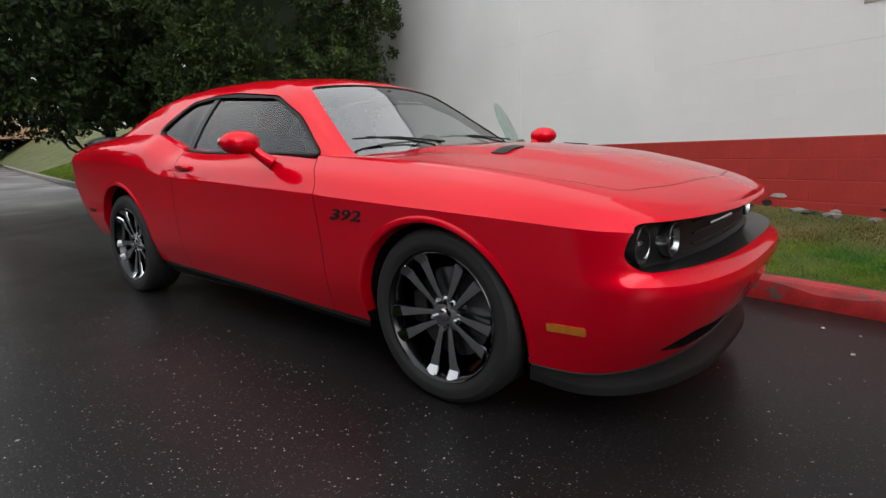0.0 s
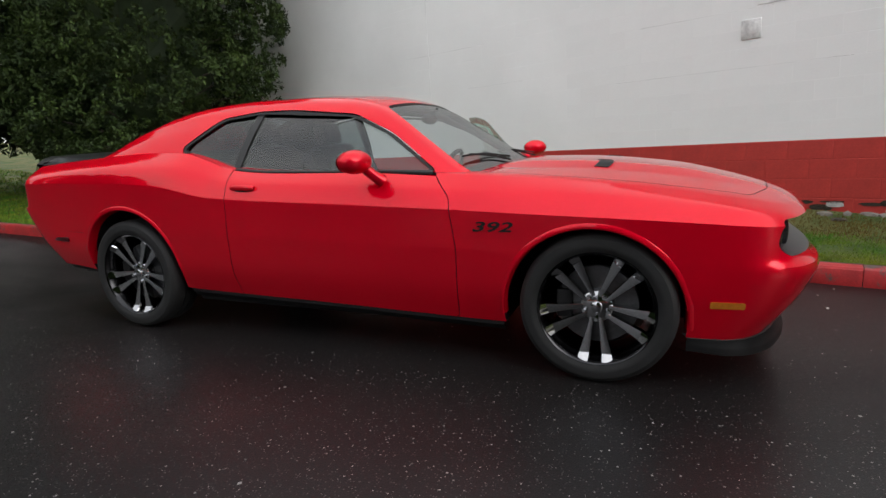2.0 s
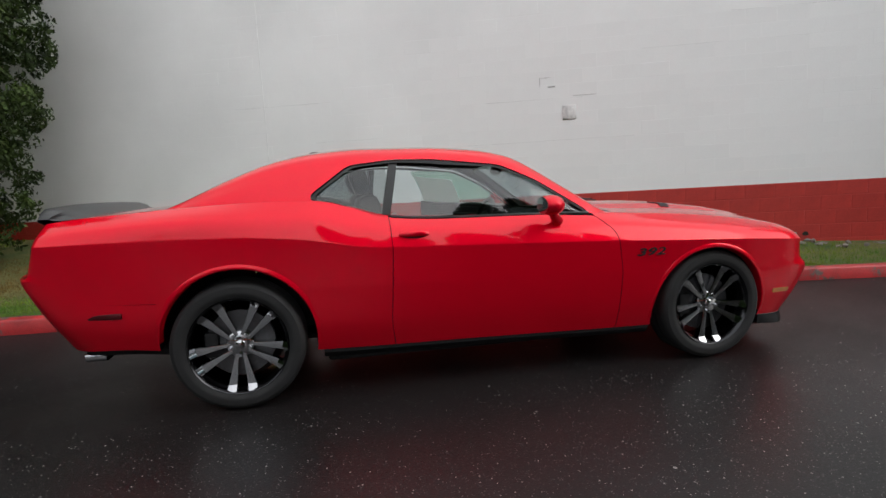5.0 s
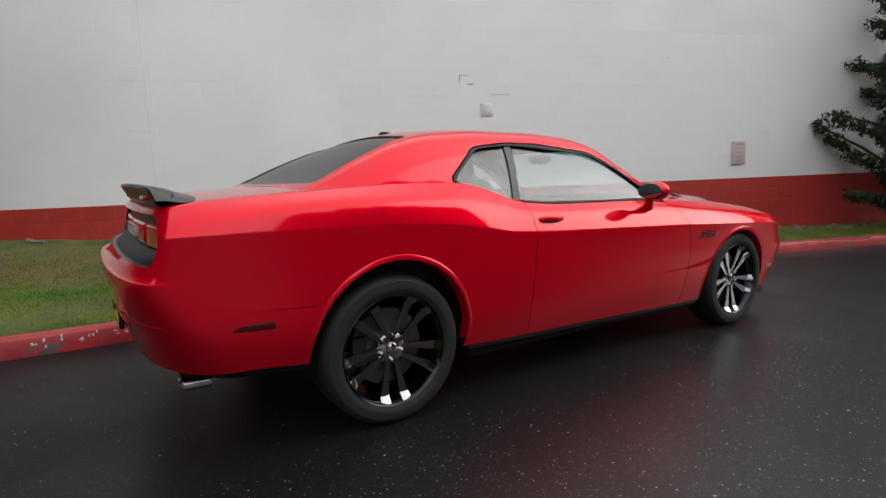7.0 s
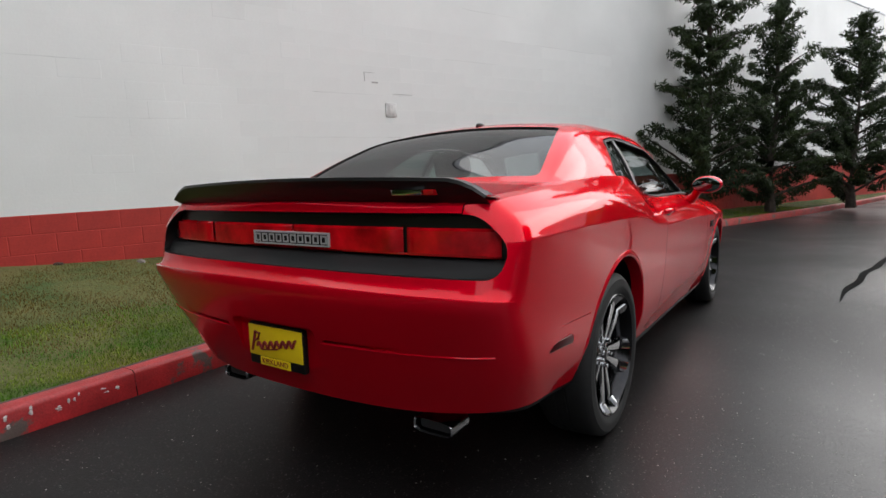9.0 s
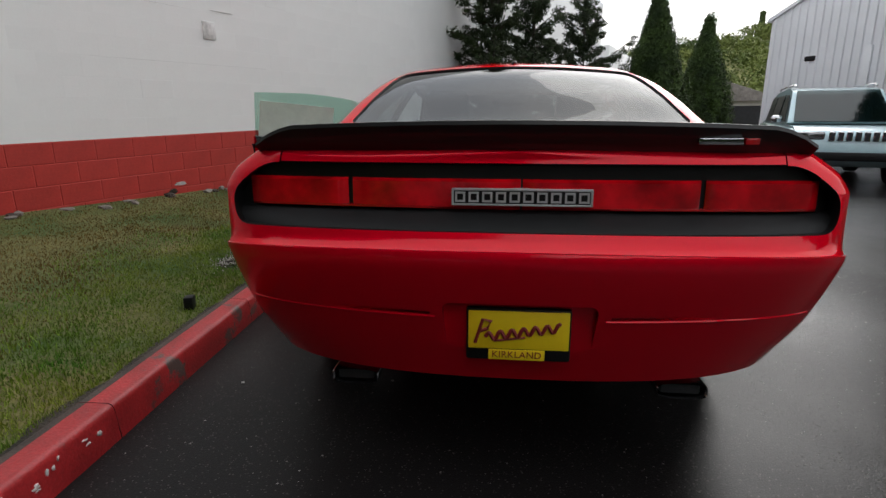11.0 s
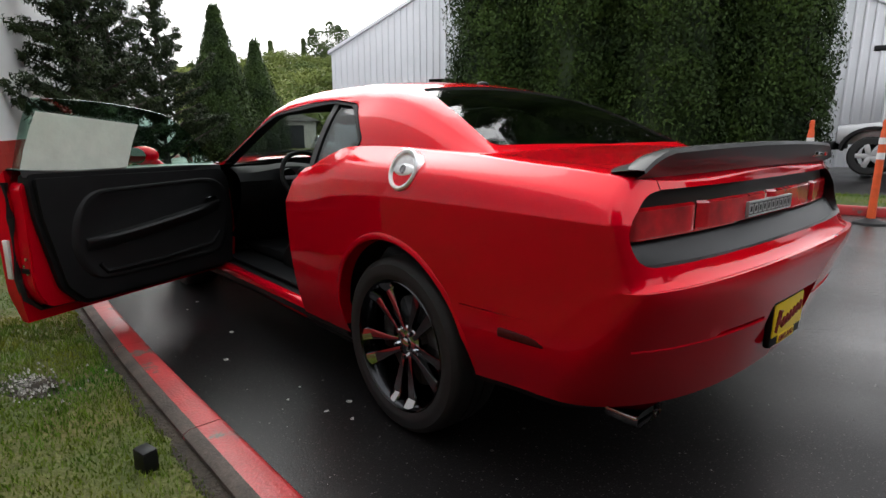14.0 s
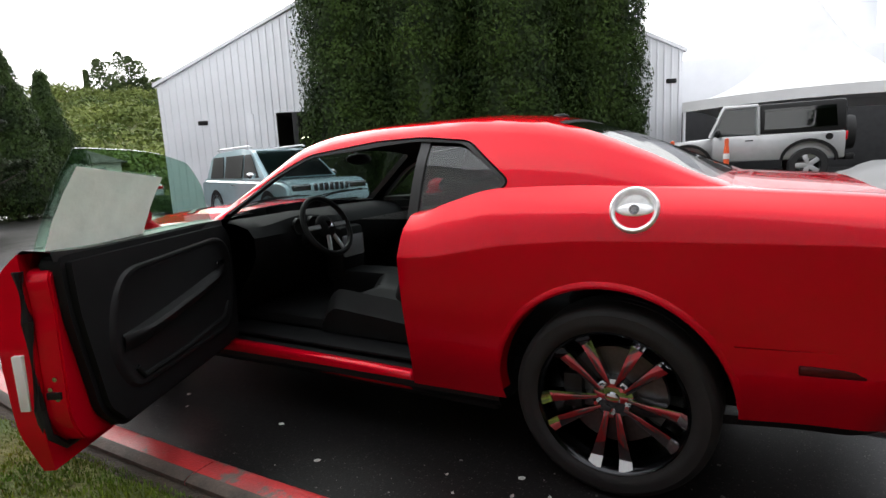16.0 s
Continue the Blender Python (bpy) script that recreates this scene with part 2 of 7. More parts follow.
def beads(m, b):
    """Rain beads standing on faces that look up."""
    n, l = m.node_tree.nodes, m.node_tree.links
    tc, vo, cut, up, sx, mul, bp = [n.new("ShaderNode" + k) for k in ("TexCoord", "TexVoronoi", "MapRange", "MapRange", "SeparateXYZ", "Math", "Bump")]
    vo.inputs["Scale"].default_value = 85
    cut.inputs["From Min"].default_value, cut.inputs["From Max"].default_value = 0.38, 0.10
    up.inputs["From Min"].default_value, up.inputs["From Max"].default_value = 0.25, 0.7
    mul.operation = "MULTIPLY"
    l.new(tc.outputs["Object"], vo.inputs["Vector"])
    l.new(vo.outputs["Distance"], cut.inputs["Value"])
    l.new(n.new("ShaderNodeNewGeometry").outputs["Normal"], sx.inputs[0])
    l.new(sx.outputs["Z"], up.inputs["Value"])
    l.new(cut.outputs[0], mul.inputs[0])
    l.new(up.outputs[0], mul.inputs[1])
    bp.inputs["Strength"].default_value, bp.inputs["Distance"].default_value = 0.12, 0.0008
    l.new(mul.outputs[0], bp.inputs["Height"])
    l.new(bp.outputs[0], b.inputs["Coat Normal"])


beads(M_RED_PAINT, pb)
pb.inputs["Specular Tint"].default_value = (0.80, 0.05, 0.07, 1)
pb.inputs["Coat IOR"].default_value, pb.inputs["Coat Roughness"].default_value = 1.37, 0.012


# ---- helpers ----
def link(name, bm, mat, parent=None, label="", smooth=35):
    me = bpy.data.meshes.new(name)
    if smooth:
        for f in bm.faces:
            f.smooth = True
        lim = math.cos(radians(smooth))
        for e in bm.edges:
            if len(e.link_faces) == 2 and e.link_faces[0].normal.dot(e.link_faces[1].normal) < lim:
                e.smooth = False
    bm.to_mesh(me)
    bm.free()
    for x in (mat if isinstance(mat, (list, tuple)) else [mat]):
        me.materials.append(x)
    ob = new(name, me)
    if parent:
        ob.parent = parent
    if label:
        ob["label"] = label
    return ob


def part(name, bm, mat, parent, label="", smooth=35):
    bmesh.ops.recalc_face_normals(bm, faces=bm.faces)
    return link(name, bm, mat, parent, label, smooth)


def thing(name, label, category, group="", kind="", at=None):
    ob = new(name)
    ob.empty_display_size = 0.1
    if at is not None:
        ob.matrix_world = at
    return tagged(ob, label, category, group, kind)


def box(bm, lo, hi, bevel=0.0, m=None, segments=2):
    """A box between two corners with rounded edges; returns its vertices."""
    r = bmesh.ops.create_cube(bm, size=1)
    c, s = [(a + b) / 2 for a, b in zip(lo, hi)], [b - a for a, b in zip(lo, hi)]
    vs = r["verts"]
    for v in vs:
        v.co = Vector([v.co[i] * s[i] + c[i] for i in range(3)])
    if bevel:
        es = list({e for v in vs for e in v.link_edges})
        got = bmesh.ops.bevel(bm, geom=es, offset=bevel, segments=segments, affect="EDGES", profile=0.5)
        vs = got["verts"]
    if m is not None:
        bmesh.ops.transform(bm, matrix=m, verts=list(vs))
    return list(vs)


def rod(bm, a, b, r0, r1=None, sides=10):
    """A tapered rod from a to b."""
    a, b = Vector(a), Vector(b)
    r1 = r0 if r1 is None else r1
    g = bmesh.ops.create_cone(bm, cap_ends=True, segments=sides, radius1=r0, radius2=r1, depth=(b - a).length)
    q = (b - a).to_track_quat("Z", "Y").to_matrix().to_4x4()
    bmesh.ops.transform(bm, matrix=Matrix.Translation((a + b) / 2) @ q, verts=g["verts"])
    return g["verts"]


def spin(bm, profile, sides=48, axis="Y", close=False):
    """A turned body: profile rows of (radius, along)."""
    rings = []
    for k in range(sides):
        a = 2 * math.pi * k / sides
        ring = []
        for r, h in profile:
            p = {"Y": (r * math.cos(a), h, r * math.sin(a)), "Z": (r * math.cos(a), r * math.sin(a), h), "X": (h, r * math.cos(a), r * math.sin(a))}[axis]
            ring.append(bm.verts.new(p))
        rings.append(ring)
    n = len(profile)
    for k in range(sides):
        p, q = rings[k], rings[(k + 1) % sides]
        for i in range(n - 1 + (1 if close else 0)):
            j = (i + 1) % n
            bm.faces.new((p[i], p[j], q[j], q[i]))
    return [v for r in rings for v in r]


def curve(points):
    """A smooth function through (x, value) knots."""
    xs = [p[0] for p in points]
    ys = [p[1] for p in points]
    n = len(xs)
    d = [(ys[i + 1] - ys[i]) / (xs[i + 1] - xs[i]) for i in range(n - 1)]
    t = [d[0]] + [0 if d[i - 1] * d[i] <= 0 else 2 * d[i - 1] * d[i] / (d[i - 1] + d[i]) for i in range(1, n - 1)] + [d[-1]]

    def f(x):
        if x <= xs[0]:
            return ys[0]
        if x >= xs[-1]:
            return ys[-1]
        i = next(k for k in range(n - 1) if x <= xs[k + 1])
        h = xs[i + 1] - xs[i]
        u = (x - xs[i]) / h
        return (ys[i] * (1 + 2 * u) * (1 - u) ** 2 + t[i] * h * u * (1 - u) ** 2 + ys[i + 1] * u * u * (3 - 2 * u) + t[i + 1] * h * u * u * (u - 1))
    return f


def grid(bm, rows, flip=False):
    """A sheet from rows of points."""
    vs = [[bm.verts.new(p) for p in r] for r in rows]
    for a, b in zip(vs, vs[1:]):
        for i in range(len(a) - 1):
            q = (a[i], a[i + 1], b[i + 1], b[i])
            bm.faces.new(q[::-1] if flip else q)
    return vs


def solid(name, verts, faces, mat, parent=None, smooth=False):
    """A mesh from computed arrays."""
    me = bpy.data.meshes.new(name)
    me.from_pydata([tuple(v) for v in verts], [], [tuple(f) for f in faces])
    me.materials.append(mat)
    if smooth:
        me.polygons.foreach_set("use_smooth", [True] * len(me.polygons))
    me.update()
    ob = new(name, me)
    if parent:
        ob.parent = parent
    return ob


# ---- the setting: road, kerb, lawn, wall ----
WALL_SLOPE = -0.357
WALL_ANGLE = math.degrees(math.atan(WALL_SLOPE))
def wall_y(x):
    return 3.543 + WALL_SLOPE * (x - 2.607)


kerb_y = curve([(-80, 13.2), (-45, 7.6), (-30, 5.15), (-21.8, 3.85), (-16, 2.95), (-9, 1.95), (-5, 1.52), (-3, 1.445), (-1.6, 1.485), (0.0, 1.52), (1.0, 1.515), (1.5, 1.475), (2.4, 1.34), (3.4, 1.15), (5.7, 0.76), (8.4, 0.10), (10, -0.45), (14.1, -1.84), (19, -3.25), (24, -4.5), (31, -7.5), (40, -13)])
lawn_rise = curve([(-12, 0.55), (-4, 0.48), (-2.7, 0.44), (-1.3, 0.37), (0, 0.335), (2, 0.31), (4.5, 0.245), (8, 0.20), (20, 0.18)])


def lawn_z(x, y):
    a, b = kerb_y(x) + 0.16, wall_y(x)
    u = min(1, max(0, (y - a) / max(0.2, b - a)))
    bank = 0.075 * min(32, max(0.0, -14 - x)) * min(1, max(0.0, (y - a) / 3.5))
    return bank + 0.10 + (lawn_rise(x) - 0.10) * u ** 1.2 + 0.018 * noise.noise((x * 1.7, y * 1.7, 0)) * min(1, 6 * u)


bm = bmesh.new()
xs = [-1500, -300, -80] + [-40 + 1.0 * i for i in range(101)] + [150, 400, 1500]
ys = [-1500, -300, -80] + [-40 + 1.0 * i for i in range(61)] + [80, 300, 1500]
def ground_z(x, y):
    w = max(0.0, 1 - max(abs(x), abs(y)) / 60)
    up = min(1, max(0, (-8.6 - y) / 3.4)) * min(1, max(0, (6 - x) / 5)) * min(1, max(0, (x + 40) / 10))
    return -0.03 * (1 if (abs(x) > 60 or abs(y) > 60) else 0) + 0.006 * noise.noise((x * 0.4, y * 0.4, 3)) * w - 0.006 + 0.32 * up * up * (3 - 2 * up)


grid(bm, [[(x, y, ground_z(x, y)) for x in xs] for y in ys])
ground = part("ground", bm, M_ASPHALT, None, smooth=60)
tagged(ground, "wet dark asphalt road with pale aggregate specks", "road", kind="structure")

# lawn bank between the kerb and the wall
bm = bmesh.new()
rows = []
for x in [-80 + 1.25 * i for i in range(40)] + [-30 + i * 0.35 for i in range(200)]:
    a, b = kerb_y(x) + 0.155, wall_y(x) + 0.25
    rows.append([(x, a + (b - a) * j / 16, lawn_z(x, a + (b - a) * j / 16)) for j in range(17)])
grid(bm, rows, flip=True)
lawn = part("lawn", bm, M_SOIL, None, smooth=60)
tagged(lawn, "patchy damp lawn rising from the kerb to the wall", "lawn", kind="structure")

# ---- the red car: materials ----
M_CABIN = material("dark_cabin_trim", (0.006, 0.006, 0.0065), 0.7, vary=0.2, scale=9, fine=220, bump=0.25, depth=0.001, spec=0.15)
M_LEATHER = material("dark_grey_leather", (0.0065, 0.0065, 0.007), 0.55, vary=0.2, scale=9, fine=160, bump=0.3, depth=0.0015, spec=0.25)
M_DARK_CHROME = material("black_chrome", (0.42, 0.42, 0.43), 0.04, metal=1.0, vary=0.04, bump=0)
M_BARREL = material("dark_rim_barrel", (0.035, 0.035, 0.037), 0.18, metal=1.0, vary=0.1, bump=0)
M_SATIN = material("satin_black_paint", (0.006, 0.006, 0.006), 0.38, vary=0.15, scale=14, bump=0, coat=0.15, spec=0.35)
M_EMBLEM = material("brushed_emblem", (0.50, 0.50, 0.50), 0.45, metal=0.3, vary=0.1, scale=40)
M_MIRROR = material("mirror_glass", (0.18, 0.21, 0.20), 0.02, metal=1.0, vary=0.01, bump=0)
M_AMBER = material("amber_lens", (0.42, 0.13, 0.012), 0.18, vary=0.1, scale=40, fine=200, bump=0.2, depth=0.001, coat=0.6)
M_RED_LENS = material("red_tail_lens", (0.55, 0.002, 0.008), 0.16, vary=0.45, scale=7, fine=18, bump=0.0, depth=0.002, coat=0.6, spec=0.3)
M_RED_BRIGHT = material("red_lens_reflector", (0.40, 0.004, 0.006), 0.25, vary=0.2, scale=50, bump=0, coat=0.8)
M_YELLOW = material("yellow_plate", (0.85, 0.60, 0.01), 0.4, vary=0.04, scale=14, bump=0)
M_PAPER = material("crumpled_paper", (0.86, 0.84, 0.82), 0.8, vary=0.08, scale=9, fine=16, bump=0.6, depth=0.012)
pn, pl = M_PAPER.node_tree.nodes, M_PAPER.node_tree.links
through_paper, paper_mix = pn.new("ShaderNodeBsdfTranslucent"), pn.new("ShaderNodeMixShader")
through_paper.inputs[0].default_value, paper_mix.inputs[0].default_value = (0.92, 0.90, 0.88, 1), 0.45
pl.new(pn["Principled BSDF"].outputs[0], paper_mix.inputs[1])
pl.new(through_paper.outputs[0], paper_mix.inputs[2])
pl.new(paper_mix.outputs[0], pn["Material Output"].inputs[0])
M_SCRIPT = material("dark_red_lettering", (0.20, 0.010, 0.012), 0.5, vary=0.05, bump=0)
M_BADGE = material("black_badge", (0.006, 0.005, 0.005), 0.55, vary=0.05, bump=0, spec=0.2)
M_WHITE = material("white_label", (0.75, 0.75, 0.73), 0.6, vary=0.04, bump=0)
M_LAMP = material("headlamp_reflector", (0.22, 0.22, 0.23), 0.15, metal=0.9, vary=0.2, scale=30, bump=0)
M_GLASS_SIDE = glass("side_window_glass", (0.58, 0.66, 0.66), 0.08)
M_GLASS_QUARTER = glass("quarter_window_glass", (0.34, 0.40, 0.40), 0.07)
M_GLASS_REAR = glass("rear_window_glass", (0.26, 0.31, 0.31), 0.06)
M_GLASS_FRONT = glass("windscreen_glass", (0.55, 0.64, 0.63), 0.26)
M_GLASS_GREEN = glass("green_edge_glass", (0.70, 0.86, 0.79), 0.07)


# ---- solids and cuts ----
def to_mesh(bm, mats):
    bmesh.ops.recalc_face_normals(bm, faces=bm.faces)
    me = bpy.data.meshes.new("solid")
    bm.to_mesh(me)
    bm.free()
    for m in mats:
        me.materials.append(m)
    return me


def combine(a, b, how):
    """The solid a cut by, or shared with, the solid b."""
    oa, ob = new("cut_a", a), new("cut_b", b)
    mod = oa.modifiers.new("cut", "BOOLEAN")
    mod.object, mod.operation, mod.solver = ob, how, "EXACT"
    mod.material_mode = "TRANSFER"
    dg = bpy.context.evaluated_depsgraph_get()
    dg.update()
    out = bpy.data.meshes.new_from_object(oa.evaluated_get(dg))
    bpy.data.objects.remove(oa)
    bpy.data.objects.remove(ob)
    return out


def rounded(points, r, steps=5):
    """A polygon with rounded corners."""
    out, n = [], len(points)
    for i in range(n):
        p, a, b = Vector(points[i]), Vector(points[i - 1]), Vector(points[(i + 1) % n])
        d0, d1 = min(r, (a - p).length * 0.45), min(r, (b - p).length * 0.45)
        s, e = p + (a - p).normalized() * d0, p + (b - p).normalized() * d1
        for k in range(steps + 1):
            t = k / steps
            out.append((s * (1 - t) ** 2 + p * 2 * t * (1 - t) + e * t * t))
    return out


def prism(points, axis, lo, hi, mats):
    """A solid with the outline given, from lo to hi along an axis."""
    bm = bmesh.new()
    def at(p, h):
        return {"y": (p[0], h, p[1]), "z": (p[0], p[1], h), "x": (h, p[0], p[1])}[axis]
    a = [bm.verts.new(at(p, lo)) for p in points]
    b = [bm.verts.new(at(p, hi)) for p in points]
    bm.faces.new(a)
    bm.faces.new(b[::-1])
    for i in range(len(points)):
        j = (i + 1) % len(points)
        bm.faces.new((a[j], a[i], b[i], b[j]))
    return to_mesh(bm, mats)


def grow(points, d):
    """An outline pushed outward by d."""
    n = len(points)
    c = sum((Vector(p) for p in points), Vector((0, 0))) / n
    out = []
    for i in range(n):
        a, p, b = Vector(points[i - 1]), Vector(points[i]), Vector(points[(i + 1) % n])
        t = (b - a).normalized()
        q = Vector((t.y, -t.x))
        if q.dot(p - c) < 0:
            q = -q
        out.append(p + q * d)
    return out


def place_mesh(name, me, parent, label="", smooth=32):
    """A mesh object whose edges are sharp past an angle."""
    bm = bmesh.new()
    bm.from_mesh(me)
    bmesh.ops.remove_doubles(bm, verts=bm.verts, dist=1e-5)
    lim = math.cos(radians(smooth))
    bm.normal_update()
    for f in bm.faces:
        f.smooth = True
    for e in bm.edges:
        e.smooth = not (len(e.link_faces) == 2 and e.link_faces[0].normal.dot(e.link_faces[1].normal) < lim)
    bm.to_mesh(me)
    bm.free()
    me.name = name
    ob = new(name, me)
    ob.parent = parent
    if label:
        ob["label"] = label
    return ob


# ---- the red car: body lines from the sill up, each a width and a height along the car ----
LINES = [
    dict(t=-2.49, n=2.30, rt=0.34, z=curve([(-2.49, 0.375), (-2.15, 0.385), (-1.85, 0.36), (-1.0, 0.285), (0, 0.268), (1.0, 0.25), (1.9, 0.245), (2.12, 0.242), (2.3, 0.255)]),
         w=curve([(-2.4, 0.84), (-2.1, 0.87), (-1.5, 0.88), (-1, 0.875), (0, 0.875), (1, 0.88), (1.5, 0.88), (1.9, 0.865), (2.3, 0.80)])),
    dict(t=-2.555, n=2.395, rt=0.26, z=curve([(-2.5, 0.57), (-2.1, 0.53), (-1.6, 0.49), (-1, 0.44), (0, 0.43), (1, 0.41), (1.9, 0.40), (2.4, 0.395)]),
         w=curve([(-2.5, 0.885), (-2.1, 0.92), (-1.5, 0.935), (-1, 0.925), (0, 0.92), (1, 0.928), (1.5, 0.93), (2.0, 0.893), (2.3, 0.855)])),
    dict(t=-2.60, n=2.45, rt=0.16, z=curve([(-2.6, 0.782), (-2.3, 0.75), (-1.9, 0.69), (-1, 0.63), (1, 0.60), (1.9, 0.570), (2.3, 0.553), (2.45, 0.545)]),
         w=curve([(-2.5, 0.908), (-2.2, 0.930), (-1.5, 0.953), (-1, 0.945), (0, 0.943), (1, 0.95), (1.5, 0.95), (2.0, 0.915), (2.3, 0.89)])),
    dict(t=-2.555, n=2.405, rt=0.14, z=curve([(-2.6, 0.815), (-2.3, 0.788), (-1.9, 0.74), (-1, 0.68), (1, 0.65), (1.9, 0.622), (2.3, 0.612), (2.45, 0.605)]),
         w=curve([(-2.5, 0.910), (-2.2, 0.933), (-1.5, 0.956), (-1, 0.948), (0, 0.946), (1, 0.953), (1.5, 0.953), (2.0, 0.917), (2.3, 0.887)])),
    dict(t=-2.485, n=2.40, rt=0.10, z=curve([(-2.5, 0.955), (-1.95, 0.96), (-1.45, 0.955), (-1.12, 0.93), (-0.89, 0.89), (-0.76, 0.868), (-0.46, 0.852), (-0.1, 0.842), (0.69, 0.82), (1.19, 0.80), (1.68, 0.78), (2.13, 0.752), (2.4, 0.74)]),
         w=curve([(-2.5, 0.925), (-2.2, 0.945), (-1.5, 0.962), (-1, 0.955), (-0.6, 0.95), (0, 0.952), (0.7, 0.957), (1.2, 0.962), (1.6, 0.957), (2.0, 0.920), (2.3, 0.88)])),
    dict(t=-2.47, n=2.385, rt=0.10, z=curve([(-2.5, 0.995), (-2.2, 1.03), (-1.6, 1.055), (-1.1, 1.04), (-0.7, 0.962), (0, 0.935), (0.7, 0.915), (1.2, 0.89), (1.6, 0.865), (2.0, 0.822), (2.3, 0.778)]),
         w=curve([(-2.5, 0.893), (-2.2, 0.912), (-1.6, 0.932), (-1.1, 0.915), (-0.7, 0.905), (0, 0.905), (0.7, 0.90), (1.2, 0.89), (1.6, 0.875), (2.0, 0.855), (2.3, 0.83)])),
    dict(t=-2.455, n=2.375, rt=0.10, z=curve([(-2.5, 1.035), (-2.35, 1.07), (-2.0, 1.10), (-1.6, 1.125), (-1.3, 1.135), (-1.03, 1.13), (-0.8, 1.075), (-0.65, 1.025), (-0.3, 1.0), (0.3, 0.995), (0.66, 0.985), (1.2, 0.952), (1.6, 0.918), (2.0, 0.862), (2.3, 0.805), (2.4, 0.785)]),
         w=curve([(-2.5, 0.825), (-2.2, 0.825), (-1.6, 0.82), (-1.03, 0.82), (-0.65, 0.835), (0, 0.838), (0.66, 0.815), (1.2, 0.78), (1.6, 0.755), (2.0, 0.75), (2.3, 0.74)])),
]
top_z = curve([(-2.5, 1.06), (-2.3, 1.095), (-2.0, 1.12), (-1.7, 1.14), (-1.0, 1.14), (0.4, 1.02), (0.85, 1.005), (1.3, 1.0), (1.8, 0.955), (2.1, 0.90), (2.3, 0.845), (2.42, 0.79)])


def line_point(k, s):
    """Where body line k is at station s: a cap at the tail, the side, a cap at the nose."""
    L, (zone, u) = LINES[k], s
    rt, rn, pt, pn = L["rt"], 0.36, 2.4, 2.6
    if zone == 0:
        a = u * math.pi / 2
        x, g = L["t"] + rt * (1 - math.cos(a) ** (2 / pt)), math.sin(a) ** (2 / pt)
    elif zone == 2:
        a = (1 - u) * math.pi / 2
        x, g = L["n"] - rn * (1 - math.cos(a) ** (2 / pn)), math.sin(a) ** (2 / pn)
    else:
        x, g = L["t"] + rt + (L["n"] - rn - L["t"] - rt) * u, 1.0
    return Vector((x, L["w"](x) * g, L["z"](x)))


STATIONS = [(0, i / 12) for i in range(12)] + [(1, i / 104) for i in range(104)] + [(2, i / 14) for i in range(15)]


def spline(points, counts):
    """Points along a smooth line through the given ones, so many to each stretch."""
    out = []
    for i in range(len(points) - 1):
        p0, p1, p2, p3 = points[max(0, i - 1)], points[i], points[i + 1], points[min(len(points) - 1, i + 2)]
        for j in range(counts[i]):
            t = j / counts[i]
            out.append(0.5 * (2 * p1 + (p2 - p0) * t + (2 * p0 - 5 * p1 + 4 * p2 - p3) * t * t + (3 * p1 - p0 - 3 * p2 + p3) * t ** 3))
    return out


def section(s):
    """The half section of the body at a station, from under the floor to the middle of the top."""
    P = [line_point(k, s) for k in range(7)]
    low = spline(P[:5], [5, 5, 3, 6])
    edge = [P[3].lerp(P[4], 0.93), P[3].lerp(P[4], 0.98)]
    up = spline(P[4:], [7, 7])
    pts = [Vector((P[0].x, P[0].y * f, P[0].z + 0.01 * (1 - f))) for f in (0, 0.3, 0.6, 0.9)] + low + [edge[1]] + up
    e = P[6]
    for j in range(13):
        y = e.y * (1 - j / 12)
        c = 1 - (1 - j / 12) ** 2
        z = e.z + max(0.0, top_z(e.x) - e.z) * c
        if 0.8 < e.x < 2.4:
            q = min(1, max(0, (0.46 - y) / 0.10))
            fade = min(1, max(0, (e.x - 0.85) / 0.15)) * min(1, max(0, (2.32 - e.x) / 0.5))
            z += 0.020 * q * q * (3 - 2 * q) * fade
        pts.append(Vector((e.x, y, z)))
    return pts


bm = bmesh.new()
secs = [section(s) for s in STATIONS]
for side in (-1, 1):
    grid(bm, [[(p.x, side * p.y, p.z) for p in sec] for sec in secs], flip=side > 0)
bmesh.ops.remove_doubles(bm, verts=bm.verts, dist=2e-4)
bmesh.ops.dissolve_degenerate(bm, dist=1e-5, edges=bm.edges)
whole = to_mesh(bm, [M_RED_PAINT])

# outlines on the side (x, z) and on top (x, y)
DOOR = rounded([(-0.615, 1.12), (-0.605, 0.84), (-0.625, 0.42), (-0.603, 0.25), (0.795, 0.25), (0.81, 0.62), (0.775, 0.87), (0.66, 0.985), (0.60, 1.12)], 0.03)
SIDE_WINDOW = rounded([(-1.055, 1.145), (-0.82, 1.318), (-0.56, 1.348), (-0.31, 1.345), (0.12, 1.30), (0.36, 1.19), (0.66, 0.985), (0.2, 0.985), (-0.30, 0.995), (-0.62, 1.01), (-0.74, 1.035)], 0.045)
HOOD = rounded([(0.86, 0.70), (1.3, 0.715), (1.8, 0.70), (2.10, 0.665), (2.20, 0.40), (2.25, 0.0), (2.20, -0.40), (2.10, -0.665), (1.8, -0.70), (1.3, -0.715), (0.86, -0.70), (0.93, 0.0)], 0.05)
DECK = rounded([(-2.60, 0.735), (-1.9, 0.735), (-1.74, 0.70), (-1.80, 0.4), (-1.815, 0.0), (-1.80, -0.4), (-1.74, -0.70), (-1.9, -0.735), (-2.60, -0.735)], 0.05)

car = thing("car", "glossy red two-door muscle coupe parked on wet asphalt, driver's door open", "car")

